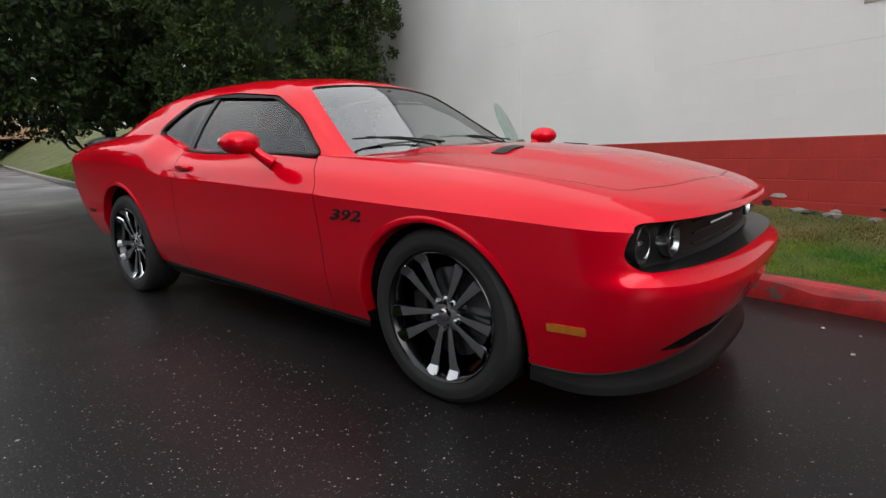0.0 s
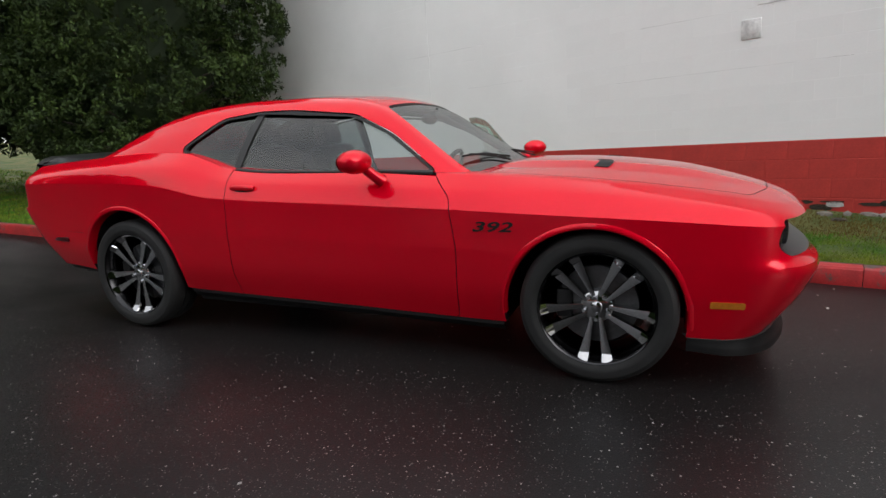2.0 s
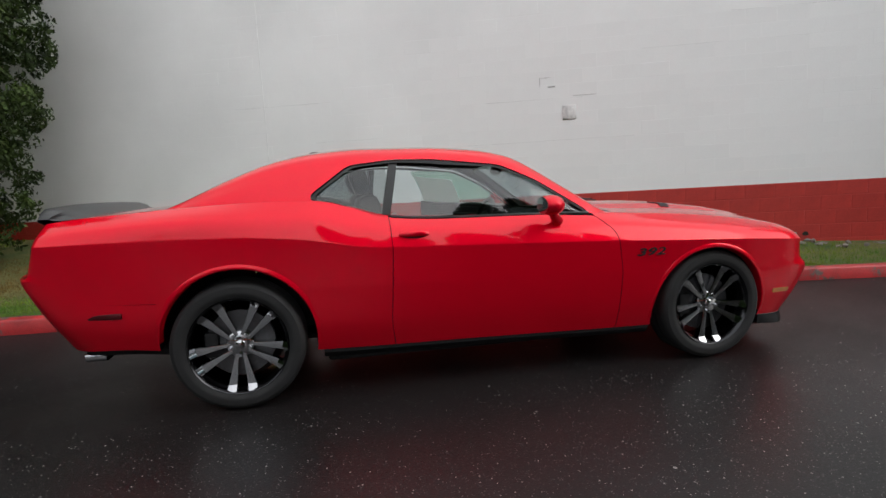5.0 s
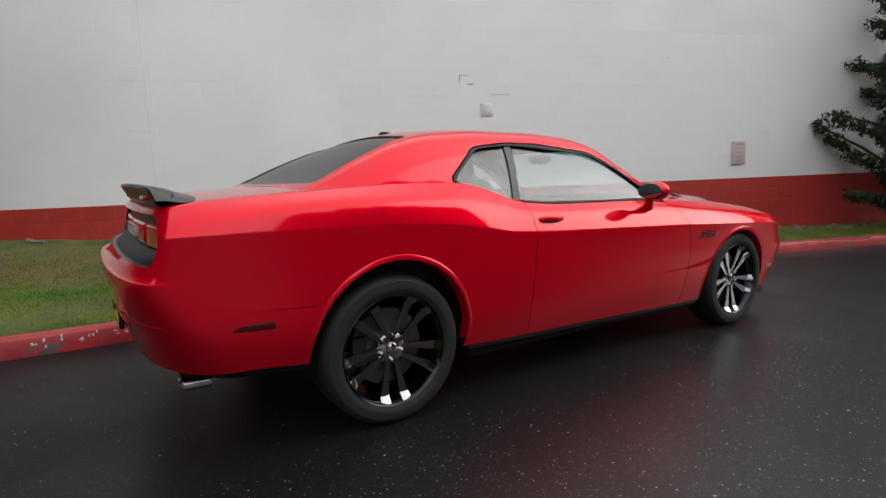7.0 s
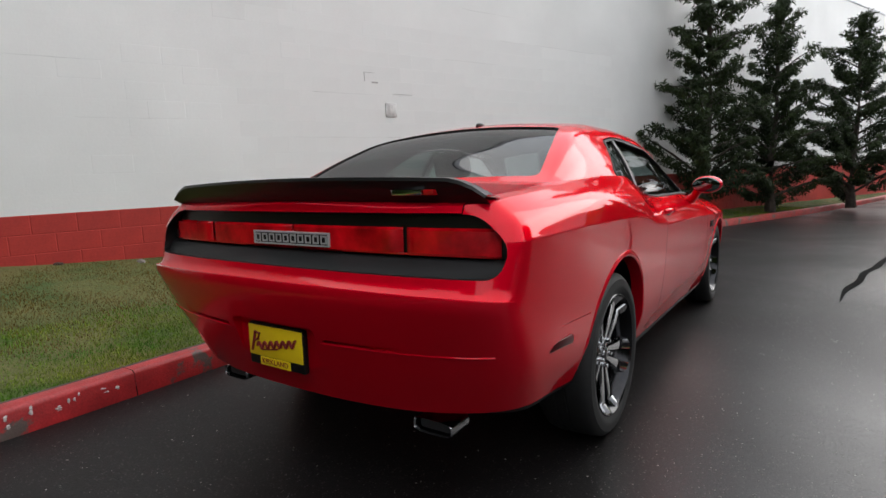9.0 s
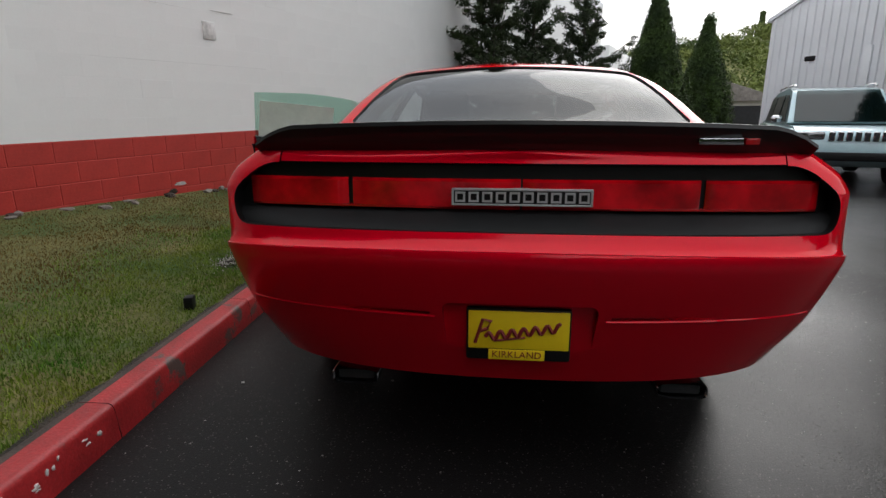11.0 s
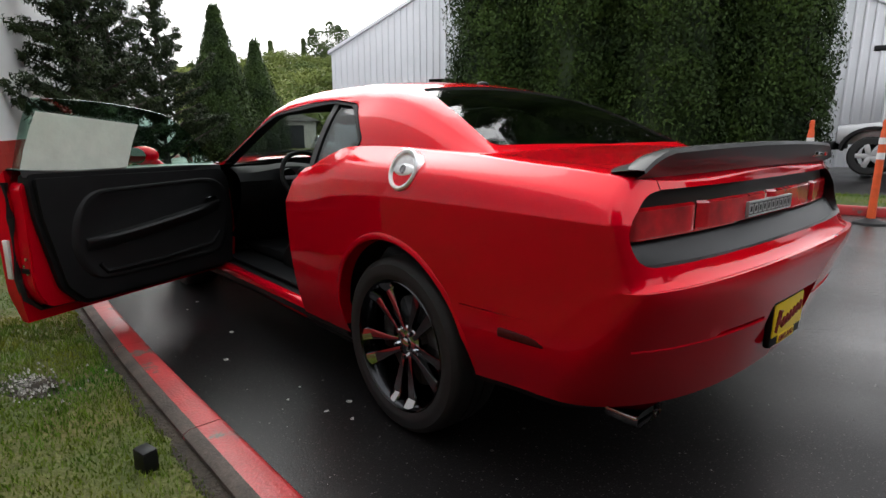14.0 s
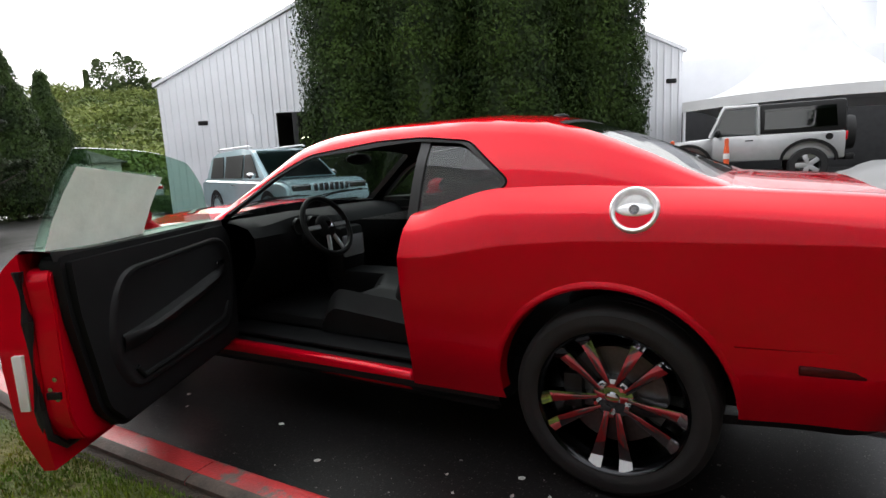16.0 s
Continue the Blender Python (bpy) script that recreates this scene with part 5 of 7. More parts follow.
sw = part("steering_wheel", bm, M_LEATHER, car, "black leather steering wheel")
bm = bmesh.new()
egg(bm, (0, 0, -0.012), (0.075, 0.068, 0.034))
rod(bm, (0, 0, -0.02), (0, 0, -0.25), 0.04, 0.05, 12)
bmesh.ops.transform(bm, matrix=swm, verts=bm.verts)
part("wheel_hub", bm, M_CABIN, sw)
for a in (90, -90, 160, 200):
    bm = bmesh.new()
    box(bm, (0.055, -0.013, -0.010), (0.165, 0.013, 0.004), 0.004, swm @ pose(0, 0, 0, 0, 0, a))
    part("wheel_spoke", bm, M_SILVER, sw)
bm = bmesh.new()
box(bm, (-0.022, -0.022, 0.018), (0.022, 0.022, 0.026), 0.006, swm)
part("wheel_badge", bm, M_CHROME, sw)


def seat(y):
    bm = bmesh.new()
    rows = []
    for i in range(15):
        u = i / 14
        x = -0.50 + 0.62 * u
        top = 0.485 + 0.055 * u - 0.10 * max(0, u - 0.82) / 0.18 * max(0, u - 0.82) / 0.18
        row = [(x, y - 0.262, 0.36), (x, y - 0.268, top - 0.03)]
        for j in range(13):
            q = -1 + j / 6
            roll = 0.065 * math.exp(-((abs(q) - 0.84) / 0.16) ** 2)
            row.append((x, y + 0.258 * q, top + roll - 0.04 * max(0, abs(q) - 0.9) / 0.1))
        rows.append(row + [(x, y + 0.268, top - 0.03), (x, y + 0.262, 0.36)])
    rows.append([(0.125, b, min(c, 0.40)) for a, b, c in rows[-1]])
    grid(bm, rows)
    s = part("seat", bm, M_LEATHER, car, "dark leather front seat")
    for q in (-0.15, 0.15):
        bm = bmesh.new()
        tube(bm, [(-0.46 + 0.05 * i, y + q, 0.492 + 0.0045 * i) for i in range(11)], 0.004, 6)
        part("seam", bm, M_CABIN, s)
    for q in (-1, 1):
        bm = bmesh.new()
        tube(bm, [(-0.40, y + 0.225 * q, 0.58), (-0.49, y + 0.225 * q, 0.80), (-0.58, y + 0.215 * q, 1.02)], [0.05, 0.055, 0.04], 12)
        part("bolster", bm, M_LEATHER, s)
    bm = bmesh.new()
    box(bm, (-0.07, y - 0.24, 0.0), (0.07, y + 0.24, 0.66), 0.05, pose(-0.50, 0, 0.52, 0, -20, 0), 4)
    part("seat_back", bm, M_LEATHER, s)
    bm = bmesh.new()
    box(bm, (-0.05, y - 0.13, 0.66), (0.06, y + 0.13, 0.83), 0.045, pose(-0.52, 0, 0.52, 0, -18, 0), 4)
    part("headrest", bm, M_LEATHER, s)
    bm = bmesh.new()
    box(bm, (-0.45, y - 0.22, 0.36), (0.0, y + 0.22, 0.44), 0.01)
    part("seat_base", bm, M_CABIN, s)


seat(0.38)
seat(-0.38)
bm = bmesh.new()
box(bm, (-1.25, -0.58, 0.40), (-0.85, 0.58, 0.62), 0.05, None, 3)
box(bm, (-0.06, -0.56, 0.0), (0.06, 0.56, 0.50), 0.045, pose(-1.25, 0, 0.58, 0, -24, 0), 3)
part("rear_bench", bm, M_LEATHER, car)
bm = bmesh.new()
box(bm, (-1.72, -0.62, 1.03), (-1.30, 0.62, 1.075), 0.015)
part("parcel_shelf", bm, M_CABIN, car)
bm = bmesh.new()
egg(bm, (0.30, 0.0, 1.285), (0.022, 0.125, 0.036))
rod(bm, (0.30, 0, 1.30), (0.36, 0, 1.345), 0.012, sides=8)
part("rear_view_mirror", bm, M_BLACK, car)
bm = bmesh.new()
box(bm, (-0.62, 0.60, 0.335), (0.78, 0.79, 0.352), 0.006)
part("sill_plate", bm, M_CABIN, car)

bm = bmesh.new()
box(bm, (-0.60, 0.745, 0.225), (0.77, 0.868, 0.318), 0.03, None, 4)
part("sill_panel", bm, M_RED_PAINT, car)

# ---- wall of painted blocks ----
# the courses run level while the road falls away along them
WALL = Matrix.Translation((2.607, 3.543, -0.014)) @ Matrix.Rotation(radians(WALL_ANGLE), 4, "Z") @ Matrix.Rotation(radians(-1.17), 4, "Y")
bm = bmesh.new()
box(bm, (-16, 0.0, 1.0), (26, 0.30, 6.25), m=WALL)
wall = part("wall_north", bm, M_WALL_WHITE, None, smooth=0)
tagged(wall, "tall white-painted block wall with faint joints and patches", "wall", kind="structure")
bm = bmesh.new()
box(bm, (-16, -0.002, -0.3), (26, 0.30, 1.0), m=WALL)
dado = part("wall_base", bm, M_WALL_RED, None, smooth=0)
tagged(dado, "red-painted lower courses of the block wall", "wall", kind="structure")
bm = bmesh.new()
box(bm, (-16, -0.03, 6.25), (26, 0.33, 6.37), 0.01, WALL)
tagged(part("trim", bm, M_METAL_WALL, None), "pale metal coping along the wall top", "trim", kind="structure")
bm = bmesh.new()
box(bm, (26.2, -0.4, -0.3), (36, 6, 4.4), 0.02, WALL)
tagged(part("wall_annex", bm, M_WALL_WHITE, None), "low white annex beyond the wall", "wall", kind="structure")


def block_mesh(name, mat, w=0.396, h=0.196):
    """One block face: a shallow pillow with worn edges."""
    bm = bmesh.new()
    o = [bm.verts.new(p) for p in ((0, 0.001, 0), (w, 0.001, 0), (w, 0.001, h), (0, 0.001, h))]
    e = 0.005
    i = [bm.verts.new(p) for p in ((e, -0.003, e), (w - e, -0.003, e), (w - e, -0.003, h - e), (e, -0.003, h - e))]
    bm.faces.new(i)
    for k in range(4):
        bm.faces.new((o[k], o[(k + 1) % 4], i[(k + 1) % 4], i[k]))
    bmesh.ops.recalc_face_normals(bm, faces=bm.faces)
    if bm.faces[0].normal.y > 0:
        bmesh.ops.reverse_faces(bm, faces=bm.faces)
    me = bpy.data.meshes.new(name)
    bm.to_mesh(me)
    bm.free()
    me.materials.append(mat)
    return me


white_block, red_block = block_mesh("block", M_WALL_WHITE), block_mesh("block", M_WALL_RED)
rng = random.Random(5)
rest_v, rest_f = {0: [], 1: []}, {0: [], 1: []}
pieces = []
for r in range(0, 31):
    for c in range(-28, 40):
        s, z = c * 0.4 + (0.2 if r % 2 else 0), r * 0.2
        if abs(s + 4.7) < 0.05:
            continue
        red = z < 0.99
        flush = (0.7 + 0.8 * rng.random()) if red else 0.03 + rng.random() ** 9 * 0.4
        if (-2.2 <= s < 5.0 and 0.99 < z < 3.39) or (red and z > 0.19 and -9 <= s < 9):
            pieces.append((s, z, red, flush))
        else:
            k = 1 if red else 0
            n = len(rest_v[k])
            e, w, h, d = 0.005, 0.396, 0.196, 0.003 * flush
            for x, y, q in ((0, 0.001, 0), (w, 0.001, 0), (w, 0.001, h), (0, 0.001, h), (e, -d, e), (w - e, -d, e), (w - e, -d, h - e), (e, -d, h - e)):
                rest_v[k].append(WALL @ Vector((s + x, y - 0.002 * k, z + q + 0.002)))
            rest_f[k] += [(n + 4, n + 5, n + 6, n + 7)] + [(n + a, n + (a + 1) % 4, n + 4 + (a + 1) % 4, n + 4 + a) for a in range(4)]
for k, (own, mat) in enumerate(((wall, M_WALL_WHITE), (dado, M_WALL_RED))):
    ob = solid("block_field", rest_v[k], rest_f[k], mat, own)
    ob["kind"] = "stuff"

# marks on the wall
M_SCAR = material("scarred_paint", (0.42, 0.41, 0.40), 0.8, vary=0.2, scale=14, fine=60, bump=0.5)
bm = bmesh.new()
box(bm, (-0.10, -0.012, 2.09), (0.09, 0.02, 2.29), 0.006, WALL)
part("wall_patch", bm, material("grey_filler", (0.60, 0.59, 0.58), 0.8, vary=0.25, scale=14, fine=60, bump=0.8), wall, "rough grey filler patch")
bm = bmesh.new()
for a, b, c, d in ((-0.42, -0.26, 2.70, 2.705), (-0.42, -0.412, 2.58, 2.70), (-0.30, -0.20, 2.56, 2.58), (0.05, 0.38, 2.42, 2.425)):
    box(bm, (a, -0.006, c), (b, 0.01, d), 0.001, WALL)
part("wall_scar", bm, M_SCAR, wall)
for s0, s1, z in ((-1.5, 0.9, 1.798), (-1.2, 0.2, 2.398), (1.0, 3.2, 2.998), (2.2, 4.6, 3.398), (-3.9, -2.9, 1.998), (-5.2, -3.6, 2.598), (1.4, 2.6, 3.798)):
    bm = bmesh.new()
    n = 24
    rows = []
    for i in range(n + 1):
        s = s0 + (s1 - s0) * i / n
        hgt = 0.0025 * abs(noise.noise((s * 3, z, 0))) + 0.0003
        rows.append([tuple(WALL @ Vector((s, -0.0052, z - hgt))), tuple(WALL @ Vector((s, -0.0052, z + hgt)))])
    grid(bm, rows, flip=True)
    part("wall_crack", bm, M_SCAR, wall)
bm = bmesh.new()
box(bm, (-4.695, -0.0035, 1.0), (-4.683, 0.01, 6.2), 0, WALL)
part("control_joint", bm, material("grey_sealant", (0.75, 0.75, 0.74), 0.7, vary=0.08), wall)
bm = bmesh.new()
box(bm, (4.40, -0.03, 1.24), (4.66, 0.0, 1.63), 0.004, WALL)
sign = part("wall_sign", bm, material("faded_pink_sign", (0.58, 0.44, 0.45), 0.5, vary=0.1, scale=10), None)
tagged(sign, "small faded pink notice on the white wall", "sign")
M_FADED = material("faded_red_print", (0.50, 0.34, 0.35), 0.6, vary=0.1)
for k, (w, h) in enumerate(((0.18, 0.03), (0.20, 0.018), (0.14, 0.018), (0.19, 0.018), (0.10, 0.018))):
    bm = bmesh.new()
    box(bm, (4.53 - w / 2, -0.034, 1.57 - 0.07 * k), (4.53 + w / 2, -0.028, 1.57 - 0.07 * k + h), 0.001, WALL)
    part("sign_bar", bm, M_FADED, sign)

# paint flaked off the wall foot down to dark block
fl = random.Random(17)
for i in range(22):
    s0 = fl.uniform(-0.9, 3.4)
    p = WALL @ Vector((s0, 0, 0))
    bm = bmesh.new()
    w, h, zc = fl.uniform(0.03, 0.10), fl.uniform(0.014, 0.035), lawn_z(p.x, p.y - 0.05) + fl.uniform(0.01, 0.12) - p.z
    ring = []
    for k in range(14):
        a = 6.283 * k / 14
        q = 1 + 0.45 * noise.noise((math.cos(a) * 1.5, math.sin(a) * 1.5, i * 3.1))
        ring.append(bm.verts.new(WALL @ Vector((s0 + w * q * math.cos(a), -0.0125, zc + h * q * math.sin(a)))))
    back = [bm.verts.new(WALL @ Vector(((WALL.inverted() @ v.co).x, 0.0, (WALL.inverted() @ v.co).z))) for v in ring]
    bm.faces.new(ring)
    for k in range(14):
        bm.faces.new((ring[k], ring[(k + 1) % 14], back[(k + 1) % 14], back[k]))
    part("paint_flake", bm, M_EARTH if i % 5 else M_SCAR, dado, smooth=0)

# ---- kerb stones ----
M_CONCRETE_DARK = material("damp_concrete", (0.06, 0.045, 0.036), 0.75, vary=0.4, scale=9, fine=90, bump=0.6)


def edge_of(f, path, u):
    """How far a face lies across the kerb."""
    c = f.calc_center_median()
    best = 1e9
    for k in range(-8, 9):
        p, d = path(u + 0.1 * k)
        q = math.hypot(c.x - p[0], c.y - p[1])
        if q < best:
            best, out = q, (c.x - p[0]) * d[0] + (c.y - p[1]) * d[1]
    return out


def kerb_run(owner, path, lengths, height, depth, mats, base=0.0):
    """Kerb stones end to end along a path; path(u) gives (x, y) and the way across."""
    u = 0
    made = []
    for i, ln in enumerate(lengths):
        bm = bmesh.new()
        rows = []
        n = 6
        for j in range(n + 1):
            q = u + (ln - 0.005) * j / n
            p, c = path(q)
            jit = 0.004 * noise.noise((q * 3, i, 0))
            prof = [(0.0, base - 0.08), (-0.004, base), (0.008 + jit, base + height - 0.025), (0.016, base + height - 0.007), (0.032, base + height), (0.112, base + height), (depth - 0.02, base + height + jit), (depth, base + height - 0.012), (depth, base - 0.08)]
            rows.append([(p[0] + c[0] * a, p[1] + c[1] * a, z) for a, z in prof])
        grid(bm, rows)
        bmesh.ops.holes_fill(bm, edges=[e for e in bm.edges if len(e.link_faces) == 1], sides=0)
        for f in bm.faces:
            f.material_index = 1 if sum(1 for v in f.verts if v.index >= 0) and edge_of(f, path, u + ln / 2) > 0.10 else 0
        made.append(part("kerb_stone", bm, [mats(u), M_CONCRETE_DARK], owner, smooth=50))
        u += ln
    return made


def near_path(u):
    x = -15 + u
    d = (kerb_y(x + 0.05) - kerb_y(x - 0.05)) / 0.1
    n = math.hypot(1, d)
    return (x, kerb_y(x)), (-d / n, 1 / n)


def worn_paint(name, base, under, amount):
    """Paint worn through to the concrete in patches."""
    m = material(name, base, 0.42, vary=0.25, scale=6, fine=90, bump=0.5, depth=0.004, piece=0.10)
    n, l = m.node_tree.nodes, m.node_tree.links
    b = n["Principled BSDF"]
    old = b.inputs["Base Color"].links[0].from_socket
    tc, t, r, mx = n.new("ShaderNodeTexCoord"), n.new("ShaderNodeTexNoise"), n.new("ShaderNodeValToRGB"), n.new("ShaderNodeMixRGB")
    t.inputs["Scale"].default_value, t.inputs["Detail"].default_value, t.inputs["Roughness"].default_value = 4.5, 8.0, 0.7
    r.color_ramp.elements[0].position, r.color_ramp.elements[1].position = amount, amount + 0.05
    l.new(tc.outputs["Object"], t.inputs["Vector"])
    l.new(t.outputs["Fac"], r.inputs[0])
    l.new(r.outputs[0], mx.inputs[0])
    l.new(old, mx.inputs[1])
    mx.inputs[2].default_value = (*under, 1)
    l.new(mx.outputs[0], b.inputs["Base Color"])
    return m


M_KERB_WORN = worn_paint("worn_red_kerb", (0.34, 0.018, 0.020), (0.10, 0.075, 0.065), 0.56)
M_SPLASH = material("worn_white_paint", (0.55, 0.50, 0.48), 0.7, vary=0.3, scale=60)
kerb = thing("kerb", "red-painted concrete kerb, worn and chipped", "kerb", kind="structure")
kr = random.Random(3)
kerb_run(kerb, near_path, [0.9 + 0.35 * kr.random() for _ in range(42)], 0.135, 0.16, lambda u: M_KERB_WORN if -15 + u > -9.5 else M_CONCRETE)
kerb_run(kerb, lambda u: near_path(u - 30), [1.5] * 19 + [1.49], 0.135, 0.16, lambda u: M_CONCRETE)
for x, w, h in ((-3.02, 0.02, 0.022), (-2.97, 0.008, 0.04), (-2.86, 0.010, 0.045), (-2.74, 0.022, 0.014), (-2.66, 0.010, 0.04), (-2.52, 0.018, 0.012), (-2.45, 0.008, 0.03), (-3.25, 0.014, 0.03)):
    bm = bmesh.new()
    y = kerb_y(x)
    for k in range(3):
        q = kr.uniform(0.35, 0.8)
        m = Matrix.Translation((x + kr.gauss(0, 0.010), y + 0.002, 0.06 + h * (0.2 + 0.4 * k) + kr.gauss(0, 0.008))) @ Matrix.Diagonal((max(w, 0.010) * q, 0.0035, h * 0.42 * q, 1))
        bmesh.ops.create_icosphere(bm, subdivisions=2, radius=1, matrix=m)
    for v in bm.verts:
        j = noise.noise_vector(v.co * 90) * 0.006
        v.co.x, v.co.z = v.co.x + j.x, v.co.z + j.z
    part("paint_mark", bm, M_SPLASH, kerb)

far_kerb_y = curve([(-30, -11.5), (-8, -9.2), (-4, -8.45), (-1.2, -7.85), (0, -7.5), (1.2, -6.95), (2.4, -6.3), (4.2, -5.9), (6.0, -5.9)])


def far_path(u):
    x = -14 + u
    d = (far_kerb_y(x + 0.05) - far_kerb_y(x - 0.05)) / 0.1
    n = math.hypot(1, d)
    return (x, far_kerb_y(x)), (d / n, -1 / n)


far_kerb = thing("kerb_far", "red-painted kerb across the car park", "kerb", kind="structure")
kerb_run(far_kerb, far_path, [1.2] * 15, 0.13, 0.15, lambda u: M_KERB_WORN)
bm = bmesh.new()
rows = []
for i in range(37):
    x = -14 + 0.5 * i
    y = far_kerb_y(x)
    rows.append([(x, y - 0.14, 0.11), (x, y - 0.7, 0.15), (x, y - 1.3, 0.16), (x, y - 1.8, 0.10), (x, y - 2.0, -0.05)])
grid(bm, rows)
tagged(part("verge", bm, M_SOIL, None, smooth=60), "narrow grass verge behind the far kerb", "lawn", kind="structure")


# bare earth in the gap behind the kerb
bm = bmesh.new()
rows = []
for i in range(260):
    x = -9 + 0.055 * i
    w = 0.07 + 0.05 * noise.noise((x * 3.1, 0, 5)) + 0.03 * noise.noise((x * 11, 0, 8))
    rows.append([(x, kerb_y(x) + 0.158 + w * k, lawn_z(x, kerb_y(x) + 0.158 + w * k) + (0.006 if k < 1 else -0.004)) for k in (0, 0.3, 0.7, 1)])
grid(bm, rows, flip=True)
tagged(part("earth_strip", bm, M_EARTH, None, smooth=60), "strip of bare dark earth behind the kerb", "earth", kind="structure")


# ---- grass ----
def grass(name, count, xr, yr, height, zf, mat, label, seed, dry=None, broad=1.0):
    g = np.random.default_rng(seed)
    V, F = [], []
    for i in range(count):
        x = g.uniform(*xr)
        y0, y1 = yr(x)
        y = y0 + (y1 - y0) * g.random() ** 1.15
        bare = noise.noise((x * 0.9, y * 1.3, 7))
        u = (y - y0) / max(0.1, y1 - y0)
        if (bare > 0.42 and g.random() < 0.7) or g.random() < 1.2 * (u - 0.5):
            continue
        if dry is not None:
            q = (y - kerb_y(x) - 1.15) / 0.7 + 1.6 * noise.noise((x * 1.1, y * 1.6, 3)) + 0.25 * g.normal()
            if (q > 0) != dry:
                continue
        h = height * (0.5 + 0.8 * g.random()) * (1.0 - 0.5 * max(0, bare))
        a, b = g.uniform(0, 6.283), g.normal(0, 0.45, 2)
        w = (0.0022 + 0.0022 * g.random()) * broad
        z = zf(x, y) - 0.004
        n = len(V)
        dx, dy = w * math.cos(a), w * math.sin(a)
        V += [(x - dx, y - dy, z), (x + dx, y + dy, z), (x + h * b[0] * 0.5, y + h * b[1] * 0.5, z + h)]
        F.append((n, n + 1, n + 2))
    ob = solid(name, V, F, mat)
    return tagged(ob, label, "grass", kind="stuff")


M_STRAW = material("dry_grass_blades", (0.140, 0.098, 0.014), 0.7, vary=0.3, scale=0.9, fine=8, bump=0, second=(0.125, 0.070, 0.016), island=0.4, spec=0.2)
grass("grass", 230000, (-6.0, 4.6), lambda x: (kerb_y(x) + 0.20, min(wall_y(x) - 0.05, kerb_y(x) + 3.4)), 0.026, lawn_z, M_GRASS, "short damp green grass along the kerb", 1, False)
grass("dry_grass", 140000, (-6.0, 4.6), lambda x: (kerb_y(x) + 0.20, min(wall_y(x) - 0.05, kerb_y(x) + 3.4)), 0.022, lawn_z, M_STRAW, "thin yellow-brown grass towards the wall", 6, True)
grass("grass", 70000, (-26, -6.0), lambda x: (kerb_y(x) + 0.15, kerb_y(x) + 5.0), 0.055, lawn_z, M_GRASS, "short damp green grass with bare brown patches", 2, broad=4.0)
grass("grass", 16000, (4.6, 14), lambda x: (kerb_y(x) + 0.15, wall_y(x) - 0.05), 0.05, lawn_z, M_GRASS, "thin grass and bark under the pines", 3)
grass("grass", 16000, (-5, 5), lambda x: (far_kerb_y(x) - 1.8, far_kerb_y(x) - 0.15), 0.06, lambda x, y: 0.14, M_GRASS, "grass on the far verge", 4)

# pale aggregate and grit in the asphalt
g = np.random.default_rng(11)
V, F = [], []
for i in range(17000):
    x, y = g.uniform(-6.5, 7), g.uniform(-5.2, 1.5)
    if g.random() < 0.35:
        x, y = g.uniform(-3, 3.5), g.uniform(-3.6, -1.0)
    r = 0.0018 + 0.0036 * g.random() ** 3
    if g.random() < 0.01:
        r *= 2.0
    a, z = g.uniform(0, 6.283), ground_z(x, y)
    n = len(V)
    for k in range(4):
        q = a + k * 1.57 + g.uniform(-0.3, 0.3)
        V.append((x + r * math.cos(q), y + r * math.sin(q), z + 0.0004))
    V.append((x, y, z + 0.0012 + r * 0.4))
    F += [(n + k, n + (k + 1) % 4, n + 4) for k in range(4)]
M_GRIT = material("pale_grit", (0.15, 0.14, 0.135), 0.6, vary=0.3, scale=5, bump=0, island=0.7)
tagged(solid("grit", V, F, M_GRIT), "pale aggregate grains in the wet asphalt", "grit", kind="stuff")
# litter flakes by the kerb side
lr = random.Random(8)
M_SCRAP = material("weathered_scrap", (0.42, 0.41, 0.39), 0.7, vary=0.3, scale=40)
M_CHIP = material("pale_chippings", (0.34, 0.33, 0.30), 0.8, vary=0.3, scale=20, bump=0, island=0.5)
spots = [(-0.94, 1.15), (-0.86, 1.05), (-1.15, 1.07), (-1.14, 0.95), (-1.28, 1.02), (0.88, 0.98), (0.74, 1.09), (-0.3, 1.2), (0.1, 1.02), (-1.9, 1.2), (2.6, 0.95), (2.9, 1.1), (2.75, 0.6)]
for i, (x, y) in enumerate(spots):
    bm = bmesh.new()
    r = lr.uniform(0.007, 0.018)
    bmesh.ops.create_icosphere(bm, subdivisions=1, radius=1)
    for v in bm.verts:
        v.co = Vector((v.co.x * r, v.co.y * r * 0.7, v.co.z * 0.004)) * lr.uniform(0.7, 1.3)
    ob = tagged(part("litter_flake", bm, M_SCRAP, None, smooth=0), "small pale scrap lying on the asphalt", "litter", group="scraps on the asphalt")
    ob.matrix_basis = pose(x, y, ground_z(x, y) + 0.004, 0, 0, lr.uniform(0, 360))
